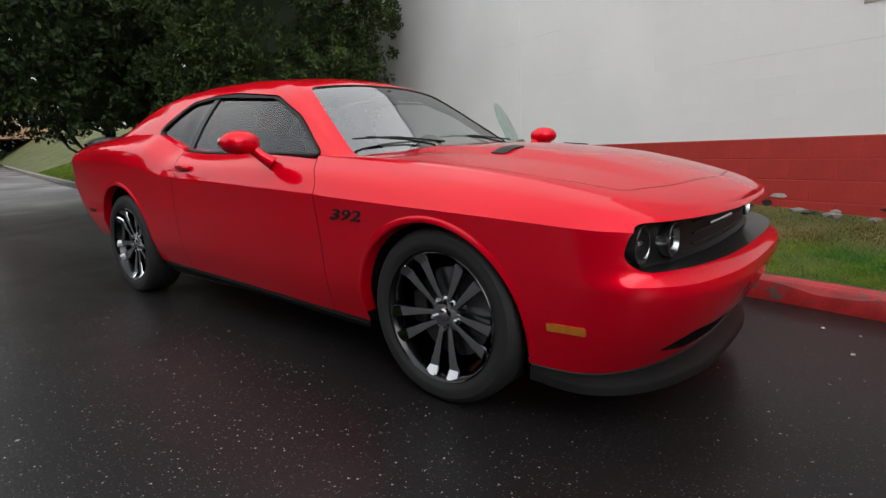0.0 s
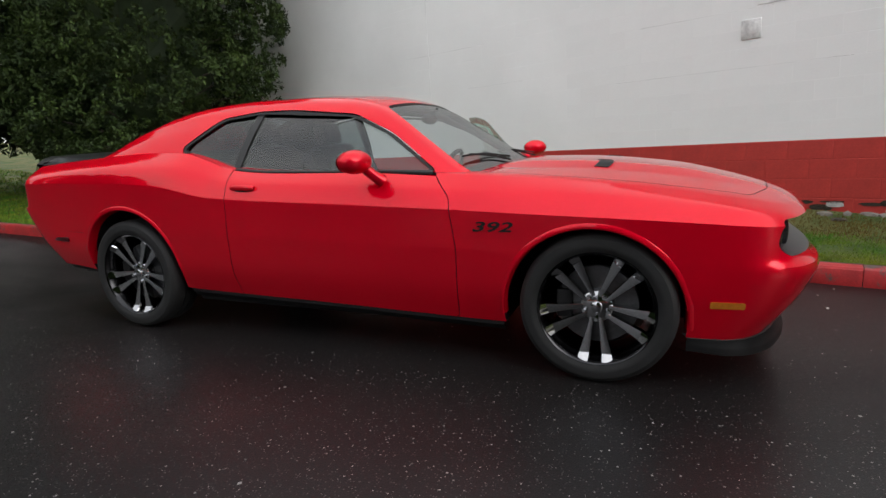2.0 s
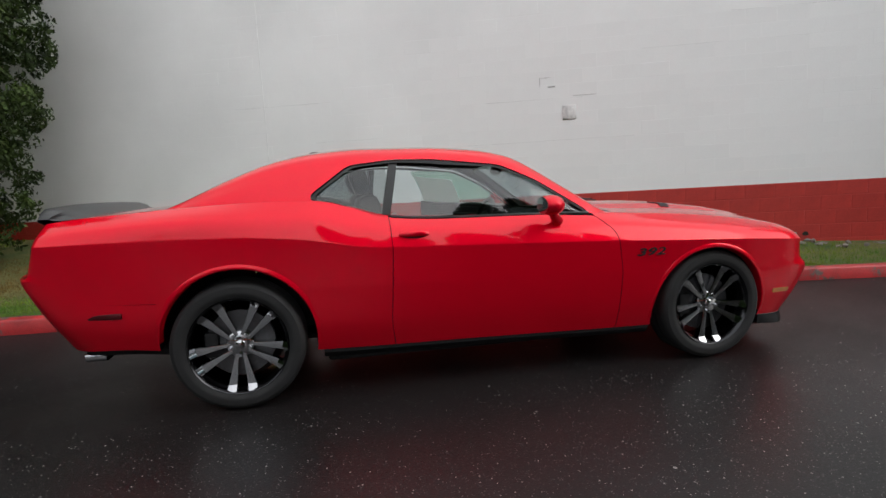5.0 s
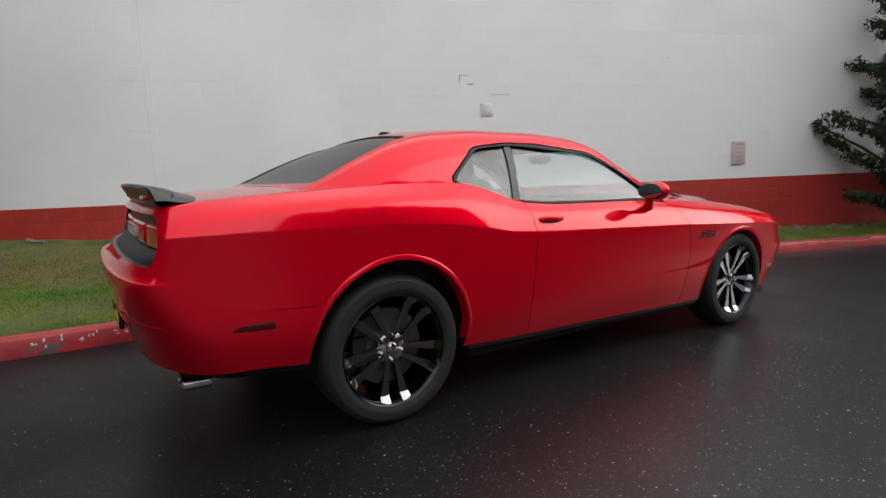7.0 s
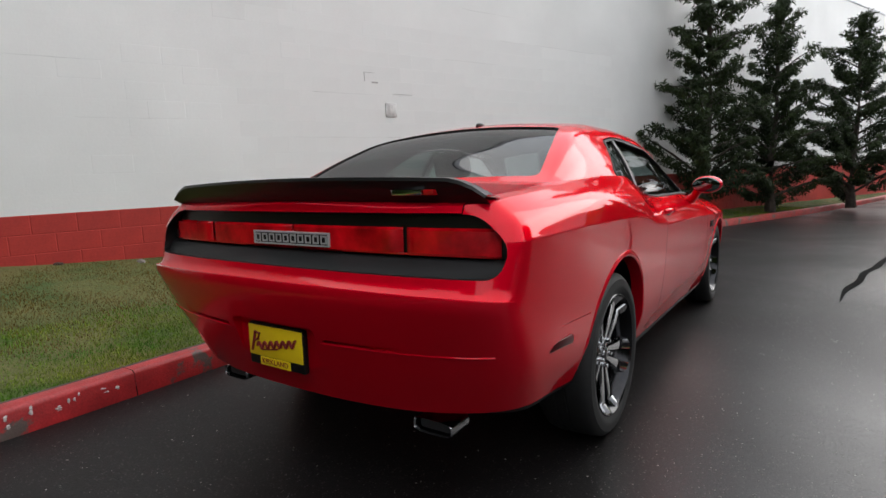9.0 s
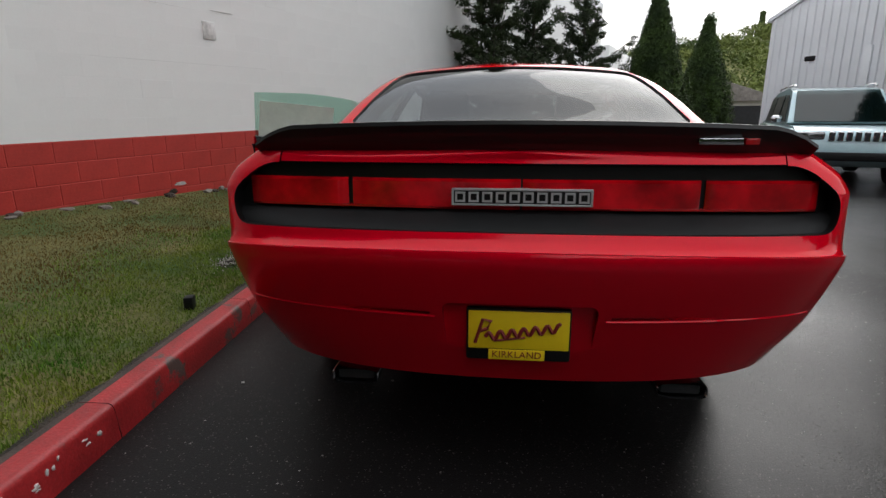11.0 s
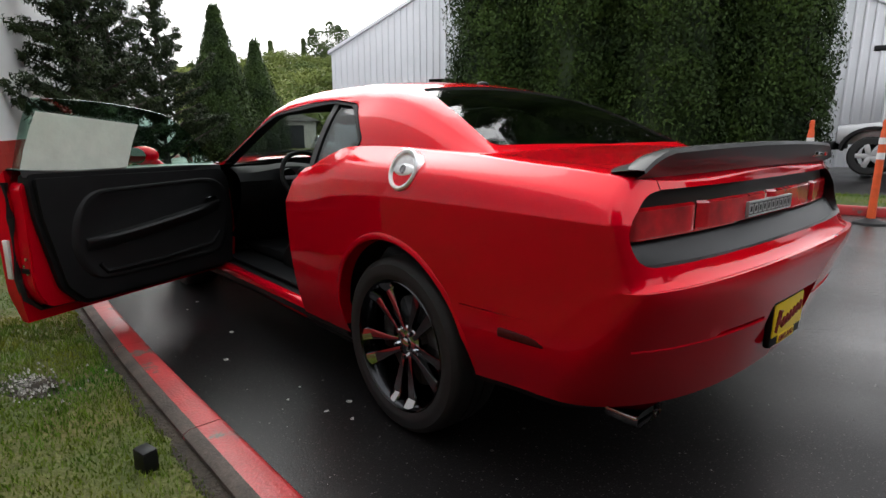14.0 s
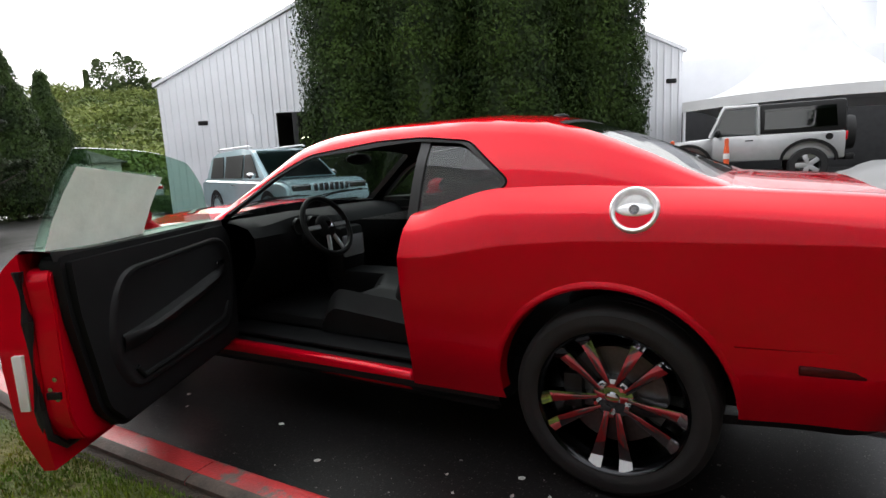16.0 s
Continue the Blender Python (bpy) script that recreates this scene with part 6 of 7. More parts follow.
# rubble along the foot of the wall
for i in range(96):
    s = lr.uniform(-8, 6) if i < 46 else lr.uniform(0.0, 7.5)
    bm = bmesh.new()
    bmesh.ops.create_icosphere(bm, subdivisions=1, radius=1)
    sx, sy, sz = lr.uniform(0.03, 0.10), lr.uniform(0.03, 0.06), lr.uniform(0.015, 0.045)
    for v in bm.verts:
        v.co = Vector((v.co.x * sx, v.co.y * sy, v.co.z * sz)) * lr.uniform(0.75, 1.2)
    p = WALL @ Vector((s, -lr.uniform(0.04, 0.22 if i < 46 else 0.5), 0))
    ob = tagged(part("stone", bm, M_CONCRETE if i % 3 else M_BARK, None, smooth=0), "lump of broken concrete at the wall foot", "stone", group="rubble at the wall foot")
    ob.matrix_basis = pose(p.x, p.y, lawn_z(p.x, p.y) + sz * 0.3, 0, 0, lr.uniform(0, 360))
# broken pale stone and earth showing through the turf
rubble = thing("rubble_patch", "patch of broken pale stone and dark earth in the turf", "stone", at=pose(-0.34, 2.04, lawn_z(-0.34, 2.04), 0, 0, 20))
bm = bmesh.new()
bmesh.ops.create_icosphere(bm, subdivisions=3, radius=1)
for v in bm.verts:
    k = 1 + 0.4 * noise.noise(v.co * 2.4) + 0.2 * noise.noise(v.co * 8)
    v.co = Vector((v.co.x * 0.15 * k, v.co.y * 0.09 * k, v.co.z * 0.016 * k))
part("earth", bm, M_EARTH, rubble)
V, F = [], []
for i in range(300):
    r0, a0 = abs(lr.gauss(0, 0.75)), lr.uniform(0, 6.283)
    x, y, q = 0.20 * r0 * math.cos(a0), 0.125 * r0 * math.sin(a0), lr.uniform(0.003, 0.010)
    n = len(V)
    for k in range(5):
        w = a0 + 1.257 * k + lr.uniform(-0.3, 0.3)
        V.append((x + q * math.cos(w), y + q * 0.7 * math.sin(w), lr.uniform(0.006, 0.016)))
    V.append((x, y, 0.016 + q * lr.uniform(0.4, 1.1)))
    F += [(n + k, n + (k + 1) % 5, n + 5) for k in range(5)]
solid("gravel", V, F, M_CHIP, rubble)["kind"] = "stuff"
# dark drain box in the lawn edge
bm = bmesh.new()
box(bm, (-0.035, -0.025, -0.05), (0.035, 0.025, 0.03), 0.008)
ob = tagged(part("utility_box", bm, M_BLACK, None), "small black box in the grass by the kerb", "box")
ob.matrix_basis = pose(-1.28, 1.80, 0.15, 0, 0, 15)
# tar seam across the road
bm = bmesh.new()
seam = curve([(-0.6, -1.9), (0.3, -1.86), (1.6, -1.85), (4.1, -2.26), (7.0, -3.01), (12.65, -4.88), (22, -8.6)])
rows = []
for i in range(120):
    x = 1.9 + 19 * (i / 119) ** 1.4
    w = min(1, 0.1 + (x - 1.9) / 0.9) * 0.035 + min(1, (x - 1.9) / 0.9) * 0.022 * noise.noise((x * 2, 0, 0))
    y = seam(x) + 0.05 * noise.noise((x * 1.5, 4, 0))
    rows.append([(x, y - w, ground_z(x, y) + 0.003), (x, y + w, ground_z(x, y) + 0.003)])
grid(bm, rows)
tagged(part("tar_seam", bm, material("tar", (0.004, 0.004, 0.004), 0.9, vary=0.2, scale=8, fine=90, bump=0.4, spec=0.05), None), "black tar-sealed crack winding over the road", "road", kind="structure")


# ---- trees ----
def leaves(centres, radii, per, size, g, flat=0.0, up=0.0, wide=0.42):
    """Many small leaf faces on and in clumps."""
    c = np.repeat(np.asarray(centres, float), per, 0)
    r = np.repeat(np.asarray(radii, float), per)[:, None]
    d = g.normal(size=c.shape)
    d /= np.linalg.norm(d, axis=1)[:, None]
    p = c + d * r * (0.55 + 0.5 * g.random((len(c), 1)))
    a = g.normal(size=c.shape)
    a[:, 2] = a[:, 2] * (1 - flat) + up
    a /= np.linalg.norm(a, axis=1)[:, None] + 1e-9
    b = np.cross(a, g.normal(size=c.shape))
    b /= np.linalg.norm(b, axis=1)[:, None] + 1e-9
    s = size * (0.6 + 0.8 * g.random((len(c), 1)))
    v = np.stack([p - a * s, p + b * s * wide, p + a * s, p - b * s * wide], 1).reshape(-1, 3)
    f = np.arange(len(v)).reshape(-1, 4)
    return v.tolist(), f.tolist()


def sprays(p, nrm, size, g, wide=0.42, jitter=0.5, upright=1.0):
    """Small leaf faces that lie along the surface they cover."""
    p, n = np.asarray(p, float), np.asarray(nrm, float) + jitter * g.normal(size=(len(p), 3))
    n /= np.linalg.norm(n, axis=1)[:, None] + 1e-9
    a = g.normal(size=p.shape) * 0.6
    a[:, 2] += upright
    a -= n * (a * n).sum(1)[:, None]
    a /= np.linalg.norm(a, axis=1)[:, None] + 1e-9
    b = np.cross(n, a)
    s = size * (0.55 + 0.9 * g.random((len(p), 1)))
    v = np.stack([p - a * s, p + b * s * wide, p + a * s, p - b * s * wide], 1).reshape(-1, 3)
    return v.tolist(), np.arange(len(v)).reshape(-1, 4).tolist()


def add(V, F, v, f):
    n = len(V)
    V += v
    F += [tuple(i + n for i in q) for q in f]


def trunk_mesh(h, r, limbs, lean=0.0):
    bm = bmesh.new()
    tube(bm, [(lean * (z / h) ** 2, 0.04 * math.sin(z * 1.7), z) for z in (h * i / 8 for i in range(9))], [r * (1 - 0.85 * i / 8) * (1.35 if i == 0 else 1) for i in range(9)], 9)
    for a, b, q in limbs:
        m = (Vector(a) + Vector(b)) / 2 + Vector((0, 0, 0.05))
        tube(bm, [a, m, b], [q, q * 0.7, q * 0.25], 5)
    return bm


def pine(x, y, z, h, spread, seed, label):
    """A ragged pine: whorls of limbs with tufts, and gaps between."""
    g = np.random.default_rng(seed)
    t = thing("pine_tree", label, "tree", group="pines along the wall")
    t.matrix_basis = pose(x, y, z)
    limbs, cs, rs = [], [], []
    n = int(h * 11)
    for i in range(n):
        u = 0.045 + 0.955 * (i / n)
        zz = h * u
        a = i * 2.4 + g.uniform(-0.5, 0.5)
        ln = spread * (1.06 - u) ** 0.72 * g.uniform(0.55, 1.25)
        rise = g.uniform(0.15, 0.85) * ln
        e = (ln * math.cos(a), ln * math.sin(a), min(h + 0.2, zz + rise))
        limbs.append(((0, 0, zz), e, 0.028 * (1.2 - u) + 0.006))
        m = max(3, int(ln / 0.11))
        for k in range(m):
            q = 0.22 + 0.8 * k / m
            cs.append((e[0] * q + g.normal(0, 0.03), e[1] * q + g.normal(0, 0.03), zz + (e[2] - zz) * q ** 1.5 + g.normal(0, 0.03)))
            rs.append(g.uniform(0.09, 0.19) * (1.2 - 0.35 * q))
    for k in range(10):
        cs.append((0, 0, h * (0.9 + 0.012 * k)))
        rs.append(0.08)
    part("trunk", trunk_mesh(h, 0.10, limbs), M_BARK, t)
    V, F = [], []
    per = 80
    d = g.normal(size=(len(cs) * per, 3))
    d /= np.linalg.norm(d, axis=1)[:, None]
    p = np.repeat(np.asarray(cs, float), per, 0) + d * np.repeat(np.asarray(rs, float), per)[:, None] * (0.5 + 0.6 * g.random((len(d), 1))) * np.array((1.15, 1.15, 0.75))
    v, f = sprays(p, d + np.array((0, 0, 0.5)), 0.052, g, wide=0.24, jitter=0.5, upright=0.5)
    solid("crown", v, f, M_PINE_TUFT, t)
    return t


pine(9.3, 0.30, 0.15, 6.8, 1.40, 21, "dark ragged pine beside the white wall")
pine(12.1, -0.80, 0.1, 5.1, 1.40, 22, "dark forked pine with open gaps")
pine(14.8, -2.55, 0.08, 5.0, 2.0, 23, "bushy dark pine leaning over the kerb")


def column_tree(x, y, z, h, r, seed, label, group, mat=M_HEDGE, lobes=150, per=540, size=0.040, point=5.0, lobe=0.60):
    """A dense columnar conifer: upright lobes of small sprays over a dark heart."""
    g = np.random.default_rng(seed)
    t = thing("conifer_tree", label, "tree", group=group)
    t.matrix_basis = pose(x, y, z)
    bm = bmesh.new()
    tube(bm, [(0, 0, 0), (0, 0, h * 0.5)], [0.16, 0.08], 8)
    part("trunk", bm, M_BARK, t)

    def rad(u, a):
        prof = r * (min(1, u * h / 0.6 + 0.35) ** 0.5) * max(0.0, 1 - u ** point * 0.97)
        return prof * (1 + 0.24 * noise.noise((math.cos(a) * 1.5, math.sin(a) * 1.5, u * h * 0.40 + seed)))
    V, F = [], []
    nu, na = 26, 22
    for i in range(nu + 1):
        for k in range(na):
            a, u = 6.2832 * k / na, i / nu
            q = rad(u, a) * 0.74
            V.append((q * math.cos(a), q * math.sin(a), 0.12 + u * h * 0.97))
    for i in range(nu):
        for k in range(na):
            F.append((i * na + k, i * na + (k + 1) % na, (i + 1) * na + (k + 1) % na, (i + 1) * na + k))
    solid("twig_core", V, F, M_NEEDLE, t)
    P, N = [], []
    for i in range(lobes):
        u, a = min(0.985, (i + g.random()) / lobes), i * 2.39996 + g.normal(0, 0.15)
        q = rad(u, a)
        w = lobe * g.uniform(0.65, 1.15) * (0.45 + 0.55 * q / r)
        w *= 0.8 + 0.4 * g.random()
        c = Vector(((q - 0.62 * w) * math.cos(a), (q - 0.62 * w) * math.sin(a), 0.12 + u * h))
        out = Vector((math.cos(a), math.sin(a), 0.35))
        d = g.normal(size=(per, 3))
        d /= np.linalg.norm(d, axis=1)[:, None]
        d[d @ np.array(out) < -0.1] *= -1
        P.append(np.array(c) + d * np.array((w, w, 1.7 * w)) * g.uniform(0.80, 1.06, (per, 1)))
        N.append(d + 0.4 * np.array(out))
    v, f = sprays(np.concatenate(P), np.concatenate(N), size, g, wide=0.42, jitter=0.6, upright=0.9)
    solid("crown", v, f, mat, t)
    return t


for u, r, back, h in ((0.008, 1.34, 0.25, 11.2), (0.33, 1.50, -0.35, 12.8), (0.64, 1.55, -0.30, 12.6), (0.905, 1.20, 0.35, 11.6)):
    column_tree(8.3 - 6.6 * u - 0.5 * back, -9.7 - 3.9 * u - 0.86 * back, 0.05, h, r, 40 + int(u * 20), "tall dense dark green arborvitae screening the metal building", "arborvitae row", lobes=190, per=500, size=0.050, lobe=0.70)
column_tree(20.6, -6.3, 0.0, 5.9, 1.55, 51, "tall tapered arborvitae at the bend of the road", "arborvitae by the bend", lobes=170, per=280, size=0.050, point=1.35)
column_tree(26.0, -10.2, 0.0, 5.6, 1.5, 52, "second tapered arborvitae behind the first", "arborvitae by the bend", lobes=140, per=240, size=0.060, point=1.35)


def bushy_tree(x, y, z, h, r, base, seed, label, mat, clumps=120, per=150, size=0.055, squash=1.0):
    """A bushy evergreen: clumps of small leaves at the ends of limbs."""
    g = np.random.default_rng(seed)
    t = thing("evergreen_tree", label, "tree", group="bushy evergreens at the wall end")
    t.matrix_basis = pose(x, y, z)
    cs, rs, limbs = [], [], []
    for i in range(clumps):
        u = (i + 0.5) / clumps
        a = i * 2.39996
        zz = base + (h - base) * u
        shape = math.sin(math.pi * min(1, 0.16 + 0.80 * u)) ** 0.6
        q = r * shape * (0.62 + 0.42 * g.random())
        if i % 4 == 0:
            q *= 0.7
        c = (q * math.cos(a), q * math.sin(a) * squash, zz + g.normal(0, 0.15))
        cs.append(c)
        rs.append(g.uniform(0.30, 0.52) * r / 2.1)
        if i % 3 == 0:
            limbs.append(((0, 0, max(0.5, zz - 0.6)), c, 0.035))
    part("trunk", trunk_mesh(h * 0.9, 0.16, limbs), M_BARK, t)
    V, F = [], []
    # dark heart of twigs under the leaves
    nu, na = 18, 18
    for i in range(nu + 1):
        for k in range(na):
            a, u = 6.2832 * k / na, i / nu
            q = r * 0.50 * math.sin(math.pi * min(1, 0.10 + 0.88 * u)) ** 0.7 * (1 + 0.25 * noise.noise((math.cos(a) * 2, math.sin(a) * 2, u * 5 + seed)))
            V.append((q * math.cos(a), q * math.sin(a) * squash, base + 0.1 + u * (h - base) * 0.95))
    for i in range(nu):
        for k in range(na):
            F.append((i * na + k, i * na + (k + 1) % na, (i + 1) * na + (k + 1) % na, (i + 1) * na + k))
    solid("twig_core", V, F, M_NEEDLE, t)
    V, F = [], []
    # tufts over the outer side of each clump
    tufts = []
    for c, q in zip(cs, rs):
        out = Vector((c[0], c[1] / squash, 0.35 * r)).normalized()
        for _ in range(per):
            d = Vector(g.normal(size=3)).normalized()
            if d.dot(out) < -0.15:
                d = -d
            tufts.append(tuple(Vector(c) + d * q * g.uniform(0.75, 1.1)))
    v, f = leaves(tufts, g.uniform(0.06, 0.13, len(tufts)) * size / 0.036, 34, size, g, up=0.7)
    add(V, F, v, f)
    solid("crown", V, F, mat, t)
    return t


bushy_tree(-6.95, 4.2, 0.2, 8.2, 2.15, 0.3, 61, "dense bushy evergreen with fresh green tips", M_LEAF_TUFT, 470, 15, 0.036)
spreading = bushy_tree(-13.4, 3.3, 0.2, 11.0, 4.0, 1.5, 62, "dark spreading evergreen with bare lower stems", M_LEAF, 420, 15, 0.07)
bushy_tree(-10.2, 6.8, 0.25, 8.5, 2.2, 0.6, 63, "dark evergreen behind the others", M_LEAF, 160, 9, 0.075)

for k, (dy, dz) in enumerate(((0, 0), (0.16, 0.12), (0.34, -0.1))):
    bm = bmesh.new()
    tube(bm, [(-0.05, -0.15 + 0.3 * dy, 0.25), (-0.15, -0.45 + dy, 0.58), (-0.35, -0.85 + dy, 0.9 + dz), (-0.45, -1.1 + dy, 1.4 + dz), (-0.42, -1.15 + dy, 2.1)], 0.035, 6)
    part("stem", bm, M_BARK, spreading)

# ---- metal building ----
A, B = Vector((14.45, -8.08, 0)), Vector((0.2, -16.19, 0))
along = (B - A).normalized()
inward = Vector((along.y, -along.x, 0))
if inward.y > 0:
    inward = -inward
SPAN = (B - A).length
building = thing("metal_building", "white ribbed metal building with an open workshop door", "building")
def roofline(s):
    return 4.05 + 0.45 * s if s < SPAN / 2 else 4.35 + 0.435 * (SPAN - s)


NP = 18
for i in range(NP):
    s0, s1 = SPAN * i / NP, SPAN * (i + 1) / NP
    opening = s0 > 2.9 and s1 < 5.6
    bm = bmesh.new()
    rows = []
    ribs = 4
    for k in range(ribs):
        w = (s1 - s0) / ribs
        for q, d in ((0.0, 0.0), (0.36, 0.0), (0.44, 0.03), (0.62, 0.03), (0.70, 0.0), (1.0, 0.0)):
            s = s0 + w * (k + q)
            p = A + along * s - inward * d
            rows.append([(p.x, p.y, 3.0 if opening else -0.1), (p.x, p.y, max(3.05, roofline(s)))])
    grid(bm, rows)
    part("siding_panel", bm, M_METAL_WALL, building, smooth=0)
bm = bmesh.new()
for u0, u1 in ((-0.10, SPAN / 2), (SPAN / 2, SPAN + 0.10)):
    pa, pb = A + along * u0, A + along * u1
    za, zb = 4.05 + 0.45 * u0 if u0 < SPAN / 2 else roofline(u0), roofline(u1) if u1 <= SPAN else 4.24
    lo = [pa - inward * 0.07 + Vector((0, 0, za - 0.05)), pb - inward * 0.07 + Vector((0, 0, zb - 0.05)), pb + inward * 22 + Vector((0, 0, zb - 0.05)), pa + inward * 22 + Vector((0, 0, za - 0.05))]
    vs = [bm.verts.new(p) for p in lo] + [bm.verts.new(p + Vector((0, 0, 0.11))) for p in lo]
    for f in ((0, 1, 2, 3), (7, 6, 5, 4), (0, 4, 5, 1), (1, 5, 6, 2), (2, 6, 7, 3), (3, 7, 4, 0)):
        bm.faces.new([vs[k] for k in f])
part("roof", bm, M_METAL_WALL, building, smooth=0)
bm = bmesh.new()
for s, z1 in ((0.0, 4.0), (SPAN, 4.3)):
    p0, p1 = A + along * s, A + along * s + inward * 22
    grid(bm, [[tuple(p0 + Vector((0, 0, -0.1))), tuple(p0 + Vector((0, 0, z1)))], [tuple(p1 + Vector((0, 0, -0.1))), tuple(p1 + Vector((0, 0, z1)))]])
part("side_wall", bm, M_METAL_WALL, building, smooth=0)
# workshop behind the opening, its indoor shade put into near-black walls and ceiling
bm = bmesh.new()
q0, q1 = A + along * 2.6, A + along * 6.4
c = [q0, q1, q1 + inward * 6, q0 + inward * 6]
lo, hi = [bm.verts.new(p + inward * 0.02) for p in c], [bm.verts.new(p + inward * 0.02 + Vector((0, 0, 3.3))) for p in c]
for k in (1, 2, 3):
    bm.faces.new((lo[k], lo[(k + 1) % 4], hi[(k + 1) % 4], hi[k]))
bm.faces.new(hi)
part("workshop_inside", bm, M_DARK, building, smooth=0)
M_TUBE = bpy.data.materials.new("lit_tube")
M_TUBE.use_nodes = True
M_TUBE.node_tree.nodes["Principled BSDF"].inputs["Emission Color"].default_value = (1, 0.9, 0.7, 1)
M_TUBE.node_tree.nodes["Principled BSDF"].inputs["Emission Strength"].default_value = 2.5
for s, d, z in ((3.4, 3.0, 2.35), (4.6, 3.4, 2.4), (4.1, 4.5, 2.0), (5.2, 2.6, 2.3)):
    bm = bmesh.new()
    p = A + along * s + inward * d
    rod(bm, tuple(p + Vector((0, 0, z))), tuple(p + along * 0.7 + Vector((0, 0, z))), 0.03, sides=8)
    part("tube_light", bm, M_TUBE, building)
for s in (2.85, 4.25, 5.65):
    bm = bmesh.new()
    p = A + along * s
    box(bm, (-0.09, -0.06, 0), (0.09, 0.06, 3.0), 0.01, Matrix.Translation(p) @ Matrix.Rotation(math.atan2(along.y, along.x), 4, "Z"))
    part("door_post", bm, M_METAL_WALL if s != 4.25 else M_DARK, building)
for s, z in ((1.33, 2.80), (SPAN - 0.35, 3.35)):
    bm = bmesh.new()
    p = A + along * s - inward * 0.05
    mm = Matrix.Translation(p) @ Matrix.Rotation(math.atan2(along.y, along.x), 4, "Z")
    box(bm, (-0.16, 0.0, z - 0.07), (0.16, 0.30, z + 0.07), 0.03, mm)
    part("wall_lamp", bm, M_BLACK, building)
# lower wing to the side
wing = thing("building_wing", "plain pale grey flat-roofed wing with a dark garage front", "building")
bm = bmesh.new()
box(bm, (-0.2, 0.0, 0), (16, 20, 4.75), 0.03, Matrix.Translation(B + inward * 6) @ Matrix.Rotation(radians(180 + 12), 4, "Z"))
part("wall", bm, M_METAL_WALL, wing)
# flat near-black slab, the garage's inner shade painted onto the wing's wall
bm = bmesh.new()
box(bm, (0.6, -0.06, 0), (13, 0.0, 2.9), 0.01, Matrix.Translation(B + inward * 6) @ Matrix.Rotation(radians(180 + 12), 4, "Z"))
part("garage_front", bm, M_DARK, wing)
bm = bmesh.new()
rod(bm, (-5.2, -25, 4.7), (-5.2, -25, 6.6), 0.55, 0.55, 20)
part("roof_vent", bm, M_METAL_WALL, wing)

# ---- canopy ----
LOT = 0.32
tent = thing("canopy_tent", "white peaked canopy tent on slim legs", "tent")
tent.matrix_basis = pose(-3.25, -17.0, LOT, 0, 0, -6)
bm = bmesh.new()
n = 22
rows = []
H0 = 2.95
for i in range(n + 1):
    row = []
    for j in range(n + 1):
        u, v = -1 + 2 * i / n, -1 + 2 * j / n
        m = max(abs(u), abs(v))
        z = 2.20 + 2.75 * (1 - m) ** 2.1 + 0.10 * (1 - m) + 0.10 * m * (1 - (min(abs(u), abs(v)) / max(m, 1e-6)) ** 2)
        row.append((H0 * u, H0 * v, z))
    rows.append(row)
grid(bm, rows)
part("canopy", bm, M_CANOPY, tent, smooth=60)
for a in range(4):
    bm = bmesh.new()
    rows = []
    for i in range(13):
        u = -1 + 2 * i / 12
        zt = 2.20 + 0.10 * (1 - u * u)
        p = Matrix.Rotation(radians(90 * a), 4, "Z") @ Vector((H0 * u, -H0, 0))
        rows.append([(p.x, p.y, zt + 0.01), (p.x * 1.002, p.y * 1.002, zt - 0.26)])
    grid(bm, rows)
    thick(bm, 0.01)
    part("valance", bm, M_CANOPY, tent)
    bm = bmesh.new()
    p = Matrix.Rotation(radians(90 * a), 4, "Z") @ Vector((-H0 + 0.05, -H0 + 0.05, 0))
    rod(bm, (p.x, p.y, 0), (p.x, p.y, 2.2), 0.04, sides=10)
    part("leg", bm, M_METAL_WALL, tent)


# ---- other vehicles ----
def plain_wheel(owner, c, r, w, side, rim=M_SILVER):
    bm = bmesh.new()
    spin(bm, [(r * 0.62, -w), (r * 0.9, -w), (r, -w * 0.7), (r, w * 0.7), (r * 0.9, w), (r * 0.62, w)], 32, close=True)
    bmesh.ops.translate(bm, verts=bm.verts, vec=c)
    t = part("wheel", bm, M_RUBBER, owner)
    for k in range(5):
        bm = bmesh.new()
        box(bm, (0.02, -0.02, -0.05), (r * 0.62, 0.02, 0.05), 0.01, Matrix.Translation(Vector(c) + Vector((0, side * w * 0.8, 0))) @ Matrix.Rotation(radians(72 * k), 4, "Y"))
        part("rim_spoke", bm, rim, t)
    bm = bmesh.new()
    spin(bm, [(0, 0), (r * 0.2, 0), (r * 0.22, side * -0.03)], 16)
    bmesh.ops.translate(bm, verts=bm.verts, vec=Vector(c) + Vector((0, side * w * 0.95, 0)))
    part("rim_hub", bm, rim, t)


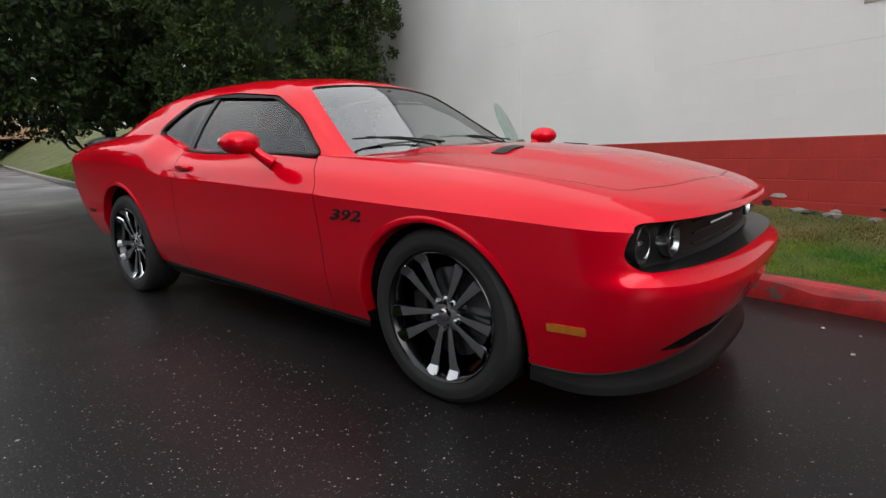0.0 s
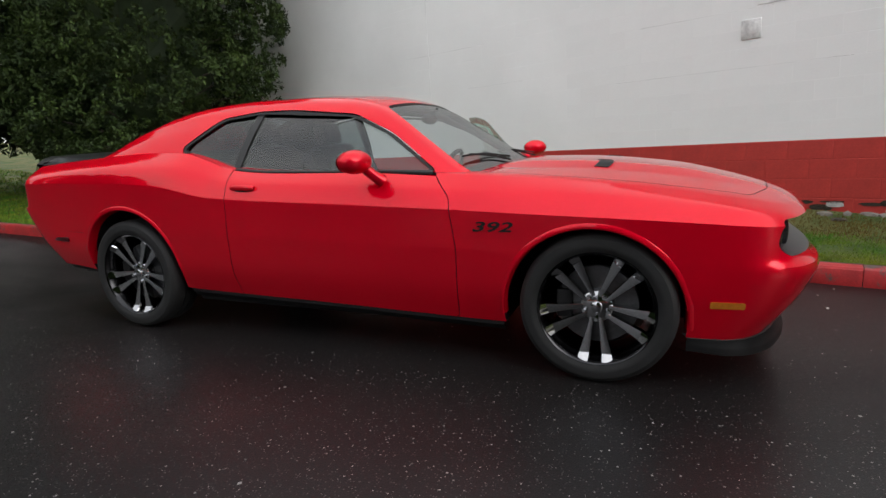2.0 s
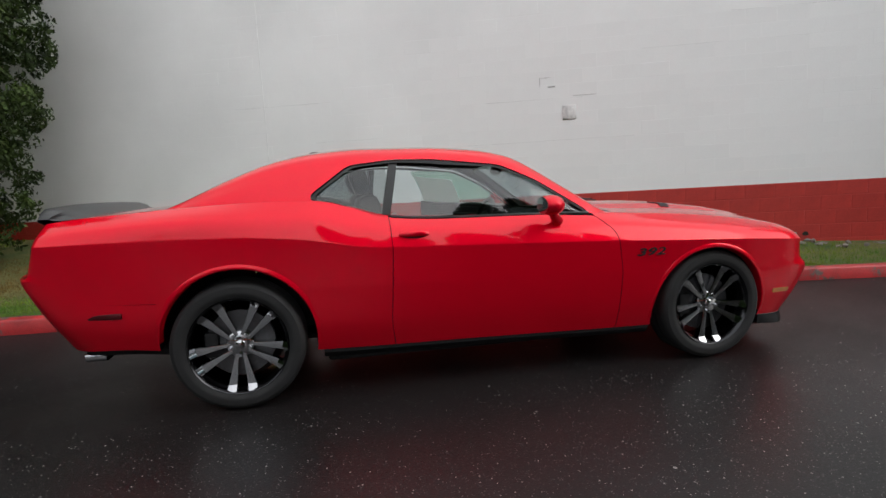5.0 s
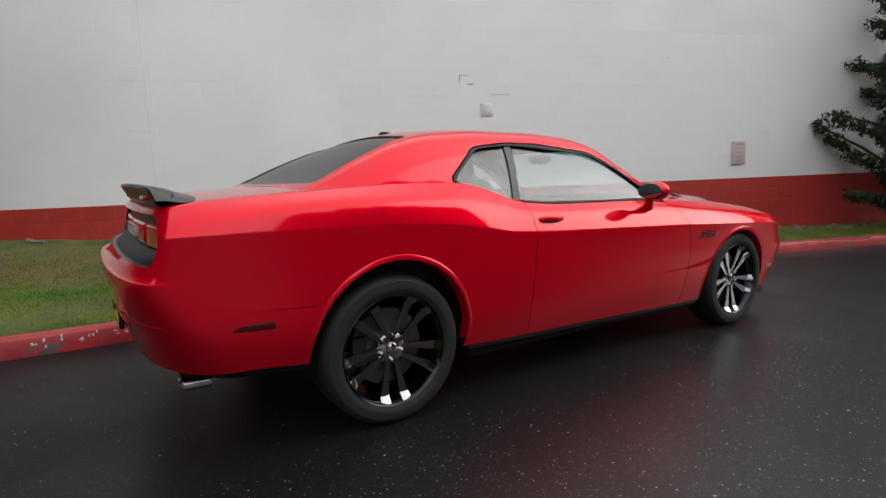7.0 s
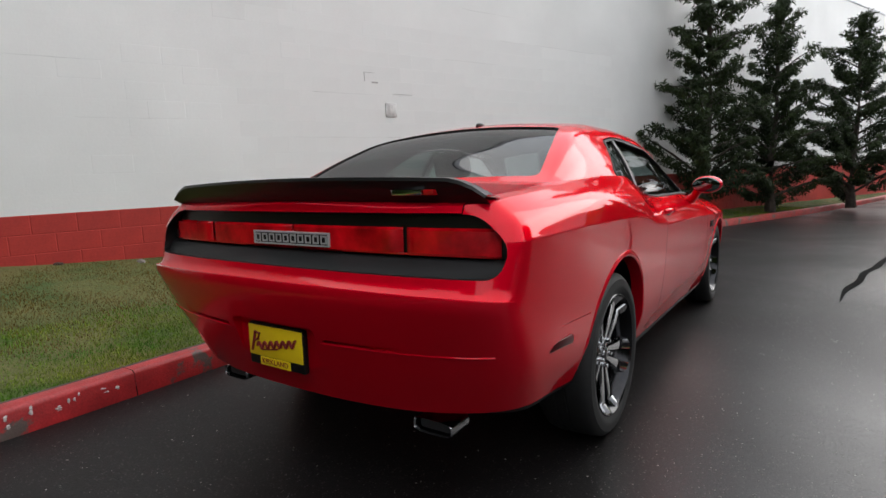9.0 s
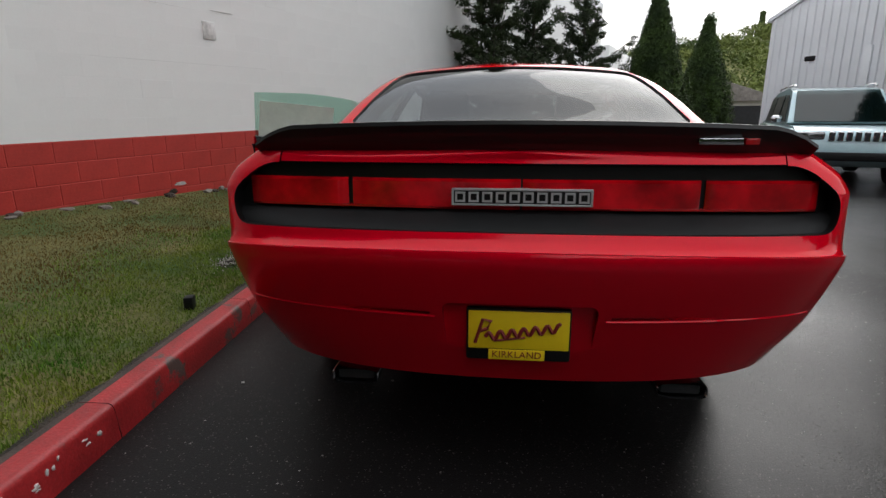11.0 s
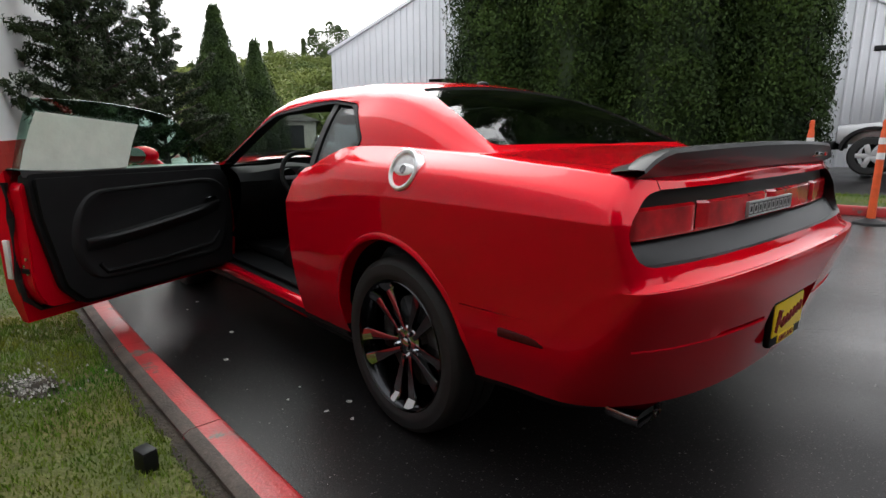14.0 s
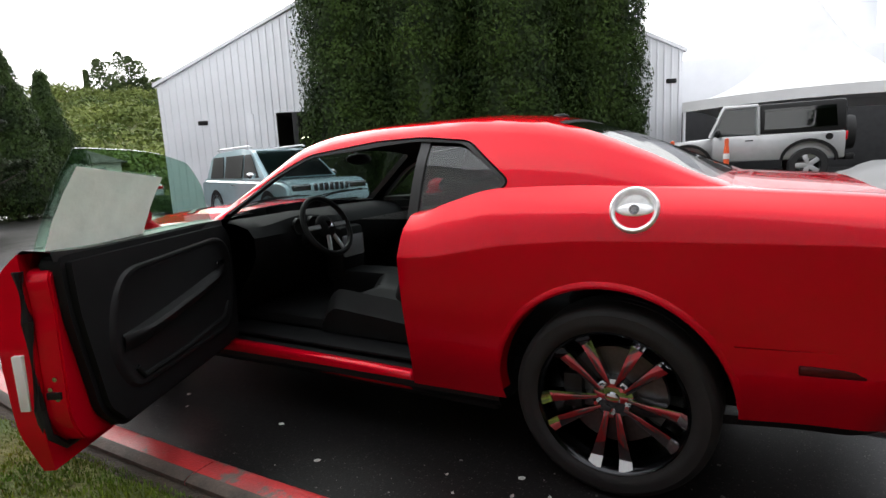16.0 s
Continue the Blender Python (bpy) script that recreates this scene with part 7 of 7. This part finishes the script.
def off_roader(at):
    """A boxy two-door off-roader with a dark hardtop."""
    t = thing("off_road_car", "silver boxy two-door off-roader with dark hardtop", "car", at=at)
    bm = bmesh.new()
    box(bm, (-1.85, -0.78, 0.52), (0.75, 0.78, 1.12), 0.05)
    part("body", bm, M_SILVER, t)
    bm = bmesh.new()
    box(bm, (0.70, -0.62, 0.62), (1.95, 0.62, 1.10), 0.07)
    for v in bm.verts:
        if v.co.z > 0.9:
            v.co.z -= 0.07 * (v.co.x - 0.7)
    part("hood", bm, M_SILVER, t)
    bm = bmesh.new()
    box(bm, (-1.86, -0.72, 1.12), (-0.18, 0.72, 1.80), 0.07)
    for v in bm.verts:
        v.co.y *= 1 - 0.12 * max(0, (v.co.z - 1.12) / 0.68)
    part("hardtop", bm, M_BLACK, t)
    bm = bmesh.new()
    box(bm, (-0.20, -0.70, 1.72), (0.55, 0.70, 1.82), 0.04)
    for v in bm.verts:
        v.co.y *= 0.89
    part("roof_panel", bm, M_SILVER, t)
    for side in (-1, 1):
        for a, b in (((0.80, 0.75, 1.10), (0.52, 0.66, 1.76)), ((-0.20, 0.75, 1.10), (-0.18, 0.66, 1.76))):
            bm = bmesh.new()
            tube(bm, [a, b], 0.045, 6)
            part("pillar", sided(bm, side), M_SILVER, t)
        bm = bmesh.new()
        grid(bm, [[(0.72, 0.745, 1.13), (0.50, 0.67, 1.72)], [(-0.15, 0.745, 1.13), (-0.15, 0.67, 1.72)]])
        thick(bm, 0.01)
        part("door_window", sided(bm, side), M_GLASS_REAR, t)
        bm = bmesh.new()
        grid(bm, [[(-0.32, 0.725, 1.22), (-0.32, 0.66, 1.68)], [(-1.70, 0.725, 1.22), (-1.66, 0.66, 1.68)]])
        thick(bm, 0.012)
        part("rear_side_window", sided(bm, side), M_GLASS_REAR, t)
        for x in (1.28, -1.18):
            bm = bmesh.new()
            rows = []
            for i in range(13):
                a = radians(5 + 170 * i / 12)
                cx, cz = x + 0.50 * math.cos(a), 0.44 + 0.50 * math.sin(a) * 0.95
                rows.append([(cx, 0.60, cz), (cx, 0.86, cz), (cx + 0.05 * math.cos(a), 0.86, cz + 0.06), (cx, 0.60, cz + 0.08)])
            grid(bm, rows)
            part("fender_flare", sided(bm, side), M_BLACK, t)
            plain_wheel(t, (x, side * 0.74, 0.39), 0.39, 0.11, side)
        bm = bmesh.new()
        egg(bm, (0.62, 0.88, 1.18), (0.06, 0.10, 0.09))
        part("mirror", sided(bm, side), M_BLACK, t)
        bm = bmesh.new()
        box(bm, (-0.10, 0.775, 0.98), (0.06, 0.80, 1.01), 0.008)
        part("door_handle", sided(bm, side), M_BLACK, t)
        bm = bmesh.new()
        box(bm, (-1.88, 0.62, 0.92), (-1.84, 0.76, 1.10), 0.01)
        part("tail_lamp", sided(bm, side), M_RED_LENS, t)
        bm = bmesh.new()
        spin(bm, [(0, 0.79), (0.07, 0.79), (0.075, 0.77)], 20)
        bmesh.ops.translate(bm, verts=bm.verts, vec=(-1.55, 0, 1.0))
        part("fuel_cap", sided(bm, side), M_BLACK, t)
    bm = bmesh.new()
    spin(bm, [(0.20, -2.10), (0.36, -2.10), (0.38, -2.05), (0.38, -1.92), (0.34, -1.88), (0.0, -1.88)], 28, axis="X")
    bmesh.ops.translate(bm, verts=bm.verts, vec=(0, -0.08, 1.08))
    part("spare_wheel", bm, M_RUBBER, t)
    for lo, hi in (((1.95, -0.75, 0.50), (2.12, 0.75, 0.68)), ((-2.02, -0.75, 0.48), (-1.85, 0.75, 0.62))):
        bm = bmesh.new()
        box(bm, lo, hi, 0.03)
        part("bumper", bm, M_BLACK, t)
    bm = bmesh.new()
    grid(bm, [[(0.80, -0.66, 1.12), (0.80, 0.66, 1.12)], [(0.54, -0.60, 1.74), (0.54, 0.60, 1.74)]])
    thick(bm, 0.01)
    part("windscreen", bm, M_GLASS_REAR, t)
    return t


off_roader(pose(-1.68, -12.6, LOT + 0.04, 0, 0, 2))


def wagon(name, label, at, paint):
    """A sport-utility wagon with a slatted grille."""
    t = thing(name, label, "car", at=at)
    prof = [(-2.38, 0.45), (-2.40, 0.95), (-2.28, 1.10), (2.05, 1.02), (2.36, 0.92), (2.42, 0.50), (2.2, 0.34), (-2.2, 0.34)]
    bm = bmesh.new()
    bm.from_mesh(prism(rounded(prof, 0.14), "y", -0.95, 0.95, [paint]))
    bmesh.ops.bevel(bm, geom=[e for e in bm.edges if abs(e.verts[0].co.y - e.verts[1].co.y) < 1e-6 and e.calc_face_angle(0) > 0.6], offset=0.07, segments=3, affect="EDGES")
    part("body", bm, paint, t)
    cab = [(-2.26, 1.06), (-2.05, 1.60), (-1.7, 1.70), (-0.2, 1.75), (0.35, 1.68), (1.22, 1.05)]
    bm = bmesh.new()
    bm.from_mesh(prism(rounded(cab, 0.10), "y", -0.86, 0.86, [paint]))
    for v in bm.verts:
        v.co.y *= 1 - 0.18 * max(0, (v.co.z - 1.05) / 0.7)
    part("cabin", bm, paint, t)
    for side in (-1, 1):
        for x0, x1, k in ((0.92, 0.10, 0.52), (0.02, -0.98, 0.0), (-1.08, -1.95, 0.12)):
            bm = bmesh.new()
            grid(bm, [[(x0, 0.872, 1.09), (x0 - k, 0.775, 1.60)], [(x1, 0.872, 1.09), (x1 + (0.10 if k == 0.12 else 0), 0.775, 1.60)]])
            thick(bm, 0.01)
            part("side_window", sided(bm, side), M_SATIN, t)
        for x in (1.45, -1.45):
            plain_wheel(t, (x, side * 0.83, 0.38), 0.38, 0.12, side)
            bm = bmesh.new()
            rows = []
            for i in range(13):
                a = radians(180 * i / 12)
                rows.append([(x + 0.43 * math.cos(a), 0.955, 0.40 + 0.43 * math.sin(a)), (x + 0.40 * math.cos(a), 0.958, 0.40 + 0.40 * math.sin(a)), (x + 0.36 * math.cos(a), 0.958, 0.36 + 0.36 * math.sin(a))])
            grid(bm, rows)
            part("wheel_arch", sided(bm, side), M_BLACK, t)
        bm = bmesh.new()
        egg(bm, (0.85, 1.0, 1.14), (0.07, 0.10, 0.07))
        part("mirror", sided(bm, side), M_CHROME, t)
        bm = bmesh.new()
        box(bm, (2.20, 0.45, 0.80), (2.40, 0.86, 0.93), 0.03)
        part("headlamp", sided(bm, side), M_LAMP, t)
        bm = bmesh.new()
        tube(bm, [(-1.8, 0.66, 1.76), (-1.7, 0.66, 1.79), (0.1, 0.66, 1.80), (0.2, 0.66, 1.76)], 0.02, 6)
        part("roof_rail", sided(bm, side), M_SILVER, t)
        bm = bmesh.new()
        box(bm, (-0.4, 0.948, 0.92), (-0.2, 0.965, 0.945), 0.005)
        part("door_handle", sided(bm, side), M_CHROME, t)
    bm = bmesh.new()
    grid(bm, [[(1.22, -0.76, 1.08), (1.22, 0.76, 1.08)], [(0.42, -0.66, 1.66), (0.42, 0.66, 1.66)]])
    thick(bm, 0.02)
    part("windscreen", bm, M_GLASS_REAR, t)
    for k in range(7):
        bm = bmesh.new()
        y = -0.36 + 0.12 * k
        box(bm, (2.37, y - 0.045, 0.78), (2.425, y + 0.045, 0.94), 0.015)
        slot = part("grille_slot", bm, M_CHROME, t)
        # near-black slab on the slot's face paints the shade of its opening
        bm = bmesh.new()
        box(bm, (2.42, y - 0.028, 0.795), (2.428, y + 0.028, 0.925), 0.008)
        part("slot_opening", bm, M_DARK, slot)
    bm = bmesh.new()
    box(bm, (2.36, -0.6, 0.46), (2.44, 0.6, 0.60), 0.03)
    part("air_intake", bm, M_BLACK, t)
    return t


wagon("sport_utility_car", "blue-grey sport utility wagon with a slatted chrome grille", pose(7.9, -6.5, 0, 0, 0, 162), M_BLUEGREY)
def sedan(label, at, paint):
    """A four-door saloon."""
    t = thing("sedan_car", label, "car", group="saloons by the shed", at=at)
    prof = [(-2.32, 0.42), (-2.36, 0.72), (-2.26, 0.98), (-1.55, 1.04), (1.05, 0.98), (2.05, 0.80), (2.30, 0.62), (2.30, 0.40), (2.1, 0.28), (-2.1, 0.28)]
    bm = bmesh.new()
    bm.from_mesh(prism(rounded(prof, 0.12), "y", -0.89, 0.89, [paint]))
    bmesh.ops.bevel(bm, geom=[e for e in bm.edges if abs(e.verts[0].co.y - e.verts[1].co.y) < 1e-6 and e.calc_face_angle(0) > 0.6], offset=0.08, segments=3, affect="EDGES")
    part("body", bm, paint, t)
    cab = [(-1.75, 1.00), (-1.05, 1.42), (-0.3, 1.46), (0.2, 1.41), (1.15, 0.95)]
    bm = bmesh.new()
    bm.from_mesh(prism(rounded(cab, 0.14), "y", -0.78, 0.78, [paint]))
    for v in bm.verts:
        v.co.y *= 1 - 0.22 * max(0, (v.co.z - 0.98) / 0.48)
    part("cabin", bm, paint, t)
    bm = bmesh.new()
    grid(bm, [[(-1.68, -0.70, 1.06), (-1.68, 0.70, 1.06)], [(-1.12, -0.60, 1.405), (-1.12, 0.60, 1.405)]])
    thick(bm, 0.012)
    part("rear_window", bm, M_GLASS_REAR, t)
    bm = bmesh.new()
    grid(bm, [[(1.02, -0.70, 1.03), (1.02, 0.70, 1.03)], [(0.32, -0.60, 1.39), (0.32, 0.60, 1.39)]])
    thick(bm, 0.012)
    part("windscreen", bm, M_GLASS_REAR, t)
    bm = bmesh.new()
    box(bm, (-2.40, -0.82, 0.40), (-2.28, 0.82, 0.60), 0.04)
    part("bumper", bm, paint, t)
    bm = bmesh.new()
    box(bm, (-2.375, -0.26, 0.70), (-2.35, 0.26, 0.82), 0.004)
    part("plate", bm, M_WHITE, t)
    for side in (-1, 1):
        for x0, x1, k in ((0.85, 0.0, 0.48), (-0.08, -1.35, 0.0)):
            bm = bmesh.new()
            grid(bm, [[(x0, 0.775, 1.03), (x0 - k, 0.640, 1.36)], [(x1, 0.775, 1.03), (x1 + (0.25 if k == 0 else 0), 0.640, 1.36)]])
            thick(bm, 0.012)
            part("side_window", sided(bm, side), M_SATIN, t)
        bm = bmesh.new()
        box(bm, (-2.36, 0.50, 0.74), (-2.24, 0.86, 0.92), 0.03)
        part("tail_lamp", sided(bm, side), M_RED_LENS, t)
        bm = bmesh.new()
        egg(bm, (0.70, 0.93, 1.03), (0.06, 0.09, 0.06))
        part("mirror", sided(bm, side), paint, t)
        for x in (1.38, -1.38):
            plain_wheel(t, (x, side * 0.80, 0.32), 0.32, 0.10, side)
    return t


sedan("silver saloon parked below the hillside, its tail turned to the road", pose(29.5, -16.2, -0.25, 0, 0, -24), M_SILVER)
sedan("dark red saloon beyond the silver one", pose(35.5, -21.0, -0.2, 0, 0, -20), material("dark_red_car_paint", (0.20, 0.02, 0.02), 0.35, vary=0.05, coat=1.0, bump=0))
# low shrub at the corner of the metal building
bush = thing("shrub", "low rounded green shrub by the building corner", "shrub", at=pose(15.2, -8.3, 0))
gb = np.random.default_rng(91)
d = gb.normal(size=(3200, 3))
d /= np.linalg.norm(d, axis=1)[:, None]
d[:, 2] = abs(d[:, 2])
v, f = sprays(d * np.array((0.55, 0.45, 0.50)) * (0.8 + 0.3 * gb.random((3200, 1))) + np.array((0, 0, 0.05)), d, 0.045, gb, jitter=0.6)
solid("crown", v, f, M_LEAF_PALE, bush)
bm = bmesh.new()
tube(bm, [(0, 0, -0.02), (0.03, 0, 0.4)], [0.04, 0.02], 6)
part("stem", bm, M_BARK, bush)

# ---- traffic cone and posts ----
cone = thing("traffic_cone", "orange traffic cone with white reflective bands", "traffic cone")
cone.matrix_basis = pose(0.66, -6.52, -0.005)
bm = bmesh.new()
spin(bm, [(0.035, 0.70), (0.03, 0.71), (0.025, 0.70), (0.150, 0.04), (0.155, 0.03)], 28, axis="Z")
part("cone_body", bm, M_ORANGE, cone)
for z0, z1 in ((0.34, 0.47), (0.54, 0.62)):
    bm = bmesh.new()
    rr = lambda z: 0.036 + (0.153 - 0.036) * (0.70 - z) / 0.66
    spin(bm, [(rr(z0) + 0.004, z0), (rr(z1) + 0.004, z1)], 28, axis="Z")
    part("reflective_band", bm, M_REFLECT, cone)
bm = bmesh.new()
box(bm, (-0.18, -0.18, 0.0), (0.18, 0.18, 0.035), 0.012)
part("cone_base", bm, M_ORANGE, cone)
post = thing("delineator_post", "orange plastic delineator post with white bands on a rubber base", "post", group="delineator posts")
bm = bmesh.new()
spin(bm, [(0.0, 1.28), (0.028, 1.27), (0.034, 1.22), (0.028, 1.18), (0.040, 1.12), (0.044, 0.90), (0.046, 0.30), (0.052, 0.06)], 20, axis="Z")
part("post_tube", bm, M_ORANGE, post)
for z0, z1 in ((0.98, 1.06), (0.80, 0.88)):
    bm = bmesh.new()
    spin(bm, [(0.046, z0), (0.047, z0 + 0.01), (0.046, z1)], 20, axis="Z")
    part("post_band", bm, M_REFLECT, post)
bm = bmesh.new()
spin(bm, [(0.052, 0.08), (0.10, 0.06), (0.19, 0.03), (0.20, 0.0)], 24, axis="Z")
part("post_base", bm, M_RUBBER, post)
post.matrix_basis = pose(-0.72, -6.72, -0.005) @ Matrix.Diagonal((1, 1, 1.08, 1))
copy_thing(post, pose(-1.48, -6.95, -0.005))
# red reflector stake by the bend
bm = bmesh.new()
box(bm, (-0.08, -0.08, 0), (0.08, 0.08, 1.05), 0.02)
bl = tagged(part("bollard", bm, M_WALL_RED, None), "dark red wooden bollard with a pale label", "bollard")
bl.matrix_basis = pose(23.0, -5.6, 0)
bm = bmesh.new()
box(bm, (-0.085, -0.06, 0.85), (-0.078, 0.06, 1.0), 0.002)
part("label_plate", bm, M_WHITE, bl)

# ---- hill, far trees, far house ----
hill_mat = material("hillside_scrub", (0.11, 0.135, 0.035), 0.9, vary=0.35, scale=0.12, fine=1.5, bump=0.6, depth=0.4, second=(0.22, 0.22, 0.06))
bm = bmesh.new()
rows = []
def hill_z(a, d):
    u = min(1, max(0, (d - 34) / 46))
    e = math.exp(-((a + 30) / 26) ** 2)
    return -0.3 + (11.5 * u ** 1.1) * (0.35 + 0.65 * e) + 1.2 * noise.noise((a * 0.15, d * 0.06, 1)) * u


for i in range(61):
    a = -75 + 1.9 * i
    row = []
    for j in range(15):
        d = 34 + 5 * j
        row.append((d * math.cos(radians(a)), d * math.sin(radians(a)), hill_z(a, d)))
    rows.append(row)
grid(bm, rows)
tagged(part("hillside", bm, hill_mat, None, smooth=80), "scrubby green hillside behind the buildings", "hill", kind="structure")
g = np.random.default_rng(77)


def clumps(cs, rs, per, size, g, squash=0.8):
    """Sprays over many round clumps."""
    d = g.normal(size=(len(cs) * per, 3))
    d /= np.linalg.norm(d, axis=1)[:, None]
    d[:, 2] = np.where(d[:, 2] < -0.3, -d[:, 2], d[:, 2])
    p = np.repeat(np.asarray(cs, float), per, 0) + d * np.repeat(np.asarray(rs, float), per)[:, None] * np.array((1, 1, squash)) * (0.75 + 0.35 * g.random((len(d), 1)))
    return sprays(p, d, size, g, wide=0.6, jitter=0.4, upright=0.4)


cs, rs = [], []
for i in range(900):
    a, d = g.uniform(-52, 2), g.uniform(36, 92)
    z = hill_z(a, d)
    q = g.uniform(0.7, 2.0)
    cs.append((d * math.cos(radians(a)), d * math.sin(radians(a)), z + q * 0.3))
    rs.append(q)
v, f = clumps(cs, rs, 170, 0.15, g)
tagged(solid("shrubs", v, f, M_SHRUB), "mixed shrubs covering the hillside", "shrubs", kind="stuff")
cs, rs = [], []
tall = [(-27.2, 5.0, True), (-28.7, 6.4, False), (-29.6, 7.4, False), (-30.7, 6.6, False), (-31.6, 4.0, False), (-24.0, 4.2, True), (-33.0, 4.0, False)]
for i in range(90):
    a, d = g.uniform(-66, 30), g.uniform(84, 99)
    h, slim = g.uniform(1.5, 3.6), g.random() < 0.4
    if i < len(tall):
        (a, h, slim), d = tall[i], 86
    z = hill_z(a, d) - 0.6
    x, y = d * math.cos(radians(a)), d * math.sin(radians(a))
    for k in range(14):
        u = k / 13
        w = 1.2 * (1 - 0.9 * u) if slim else 1.9 * math.sin(math.pi * (0.25 + 0.65 * u)) ** 0.7
        q = 0.0 if slim else w * 0.55
        cs.append((x + g.normal(0, q), y + g.normal(0, q), z + h * (0.12 + 0.88 * u)))
        rs.append(max(0.35, w * 0.7))
v, f = clumps(cs, rs, 130, 0.16, g, 0.9)
tagged(solid("far_woods", v, f, M_FAR_LEAF), "mixed woods along the far ridge", "woods", kind="stuff")
cs, rs = [], []
for i in range(60):
    a, d = g.uniform(112, 176), g.uniform(55, 80)
    h = g.uniform(4, 8)
    for k in range(8):
        cs.append((d * math.cos(radians(a)) + g.normal(0, 0.8), d * math.sin(radians(a)) + g.normal(0, 0.8), h * (0.1 + 0.9 * k / 7)))
        rs.append(2.4 * (1 - 0.7 * k / 7))
v, f = leaves(cs, rs, 30, 0.5, g, up=0.3)
tagged(solid("tree_line", v, f, M_LEAF), "line of trees closing the far end of the lane", "woods", kind="stuff")
# unseen woods, added to darken the car's reflections and cut its side light
cs, rs = [], []
for i in range(130):
    a, d = g.uniform(180, 252), g.uniform(34, 48)
    h = g.uniform(8, 12)
    for k in range(12):
        cs.append((d * math.cos(radians(a)) + g.normal(0, 0.8), d * math.sin(radians(a)) + g.normal(0, 0.8), h * (0.04 + 0.96 * k / 11)))
        rs.append(2.7 * (1 - 0.75 * k / 11))
v, f = leaves(cs, rs, 60, 0.55, g, up=0.3)
tagged(solid("tall_woods", v, f, M_LEAF), "unseen dark woods added across the road to darken the car's reflections", "woods", kind="stuff")


def small_house(at, w, d, h, mat, label, doorway=False):
    t = thing("small_house", label, "house", at=at)
    bm = bmesh.new()
    box(bm, (-w / 2, -d / 2, -0.2), (w / 2, d / 2, h), 0.02)
    part("wall", bm, mat, t)
    bm = bmesh.new()
    r = [(-w / 2 - 0.4, -d / 2 - 0.4, h), (w / 2 + 0.4, -d / 2 - 0.4, h), (w / 2 + 0.4, d / 2 + 0.4, h), (-w / 2 - 0.4, d / 2 + 0.4, h), (-w / 2 - 0.4, 0, h + 1.3), (w / 2 + 0.4, 0, h + 1.3)]
    vs = [bm.verts.new(p) for p in r]
    for q in ((0, 1, 5, 4), (2, 3, 4, 5), (0, 4, 3), (1, 2, 5), (3, 2, 1, 0)):
        bm.faces.new([vs[k] for k in q])
    part("roof", bm, M_CONCRETE, t, smooth=0)
    if doorway:
        # no hole in the wall: a near-black slab paints the doorway's shade
        bm = bmesh.new()
        box(bm, (-w / 2 - 0.03, -d / 2 + 0.8, 0), (-w / 2 + 0.1, d / 2 - 2.2, 2.2), 0.01)
        part("doorway", bm, M_DARK, t)
        return t
    for k in range(3):
        bm = bmesh.new()
        x = -w / 2 + w * (k + 0.5) / 3
        box(bm, (x - 0.8, -d / 2 - 0.05, 0.9), (x + 0.8, -d / 2 + 0.02, 2.2), 0.02)
        wf = part("window", bm, M_WHITE, t)
        for q in (-0.38, 0.38):
            bm = bmesh.new()
            box(bm, (x + q - 0.33, -d / 2 - 0.065, 1.0), (x + q + 0.33, -d / 2 - 0.04, 2.1), 0.005)
            part("pane", bm, M_SATIN, wf)
    return t


small_house(pose(-60, 8.6, 2.35, 0, 0, 84), 12, 8, 3.0, material("tan_brick", (0.36, 0.22, 0.13), 0.8, vary=0.2, scale=3), "tan brick bungalow with white-framed windows")
small_house(pose(37.5, -16.2, -0.3, 0, 0, -30), 7, 6.4, 2.5, M_CREAM, "low cream shed with an open dark doorway", doorway=True)

# ---- the nearest wall blocks, one by one ----
for s, z, red, flush in pieces:
    ob = new("block", red_block if red else white_block)
    ob.parent = dado if red else wall
    ob.matrix_basis = WALL @ Matrix.Translation((s, -0.002 if red else 0.0, z + 0.002)) @ Matrix.Diagonal((1, flush, 1, 1))
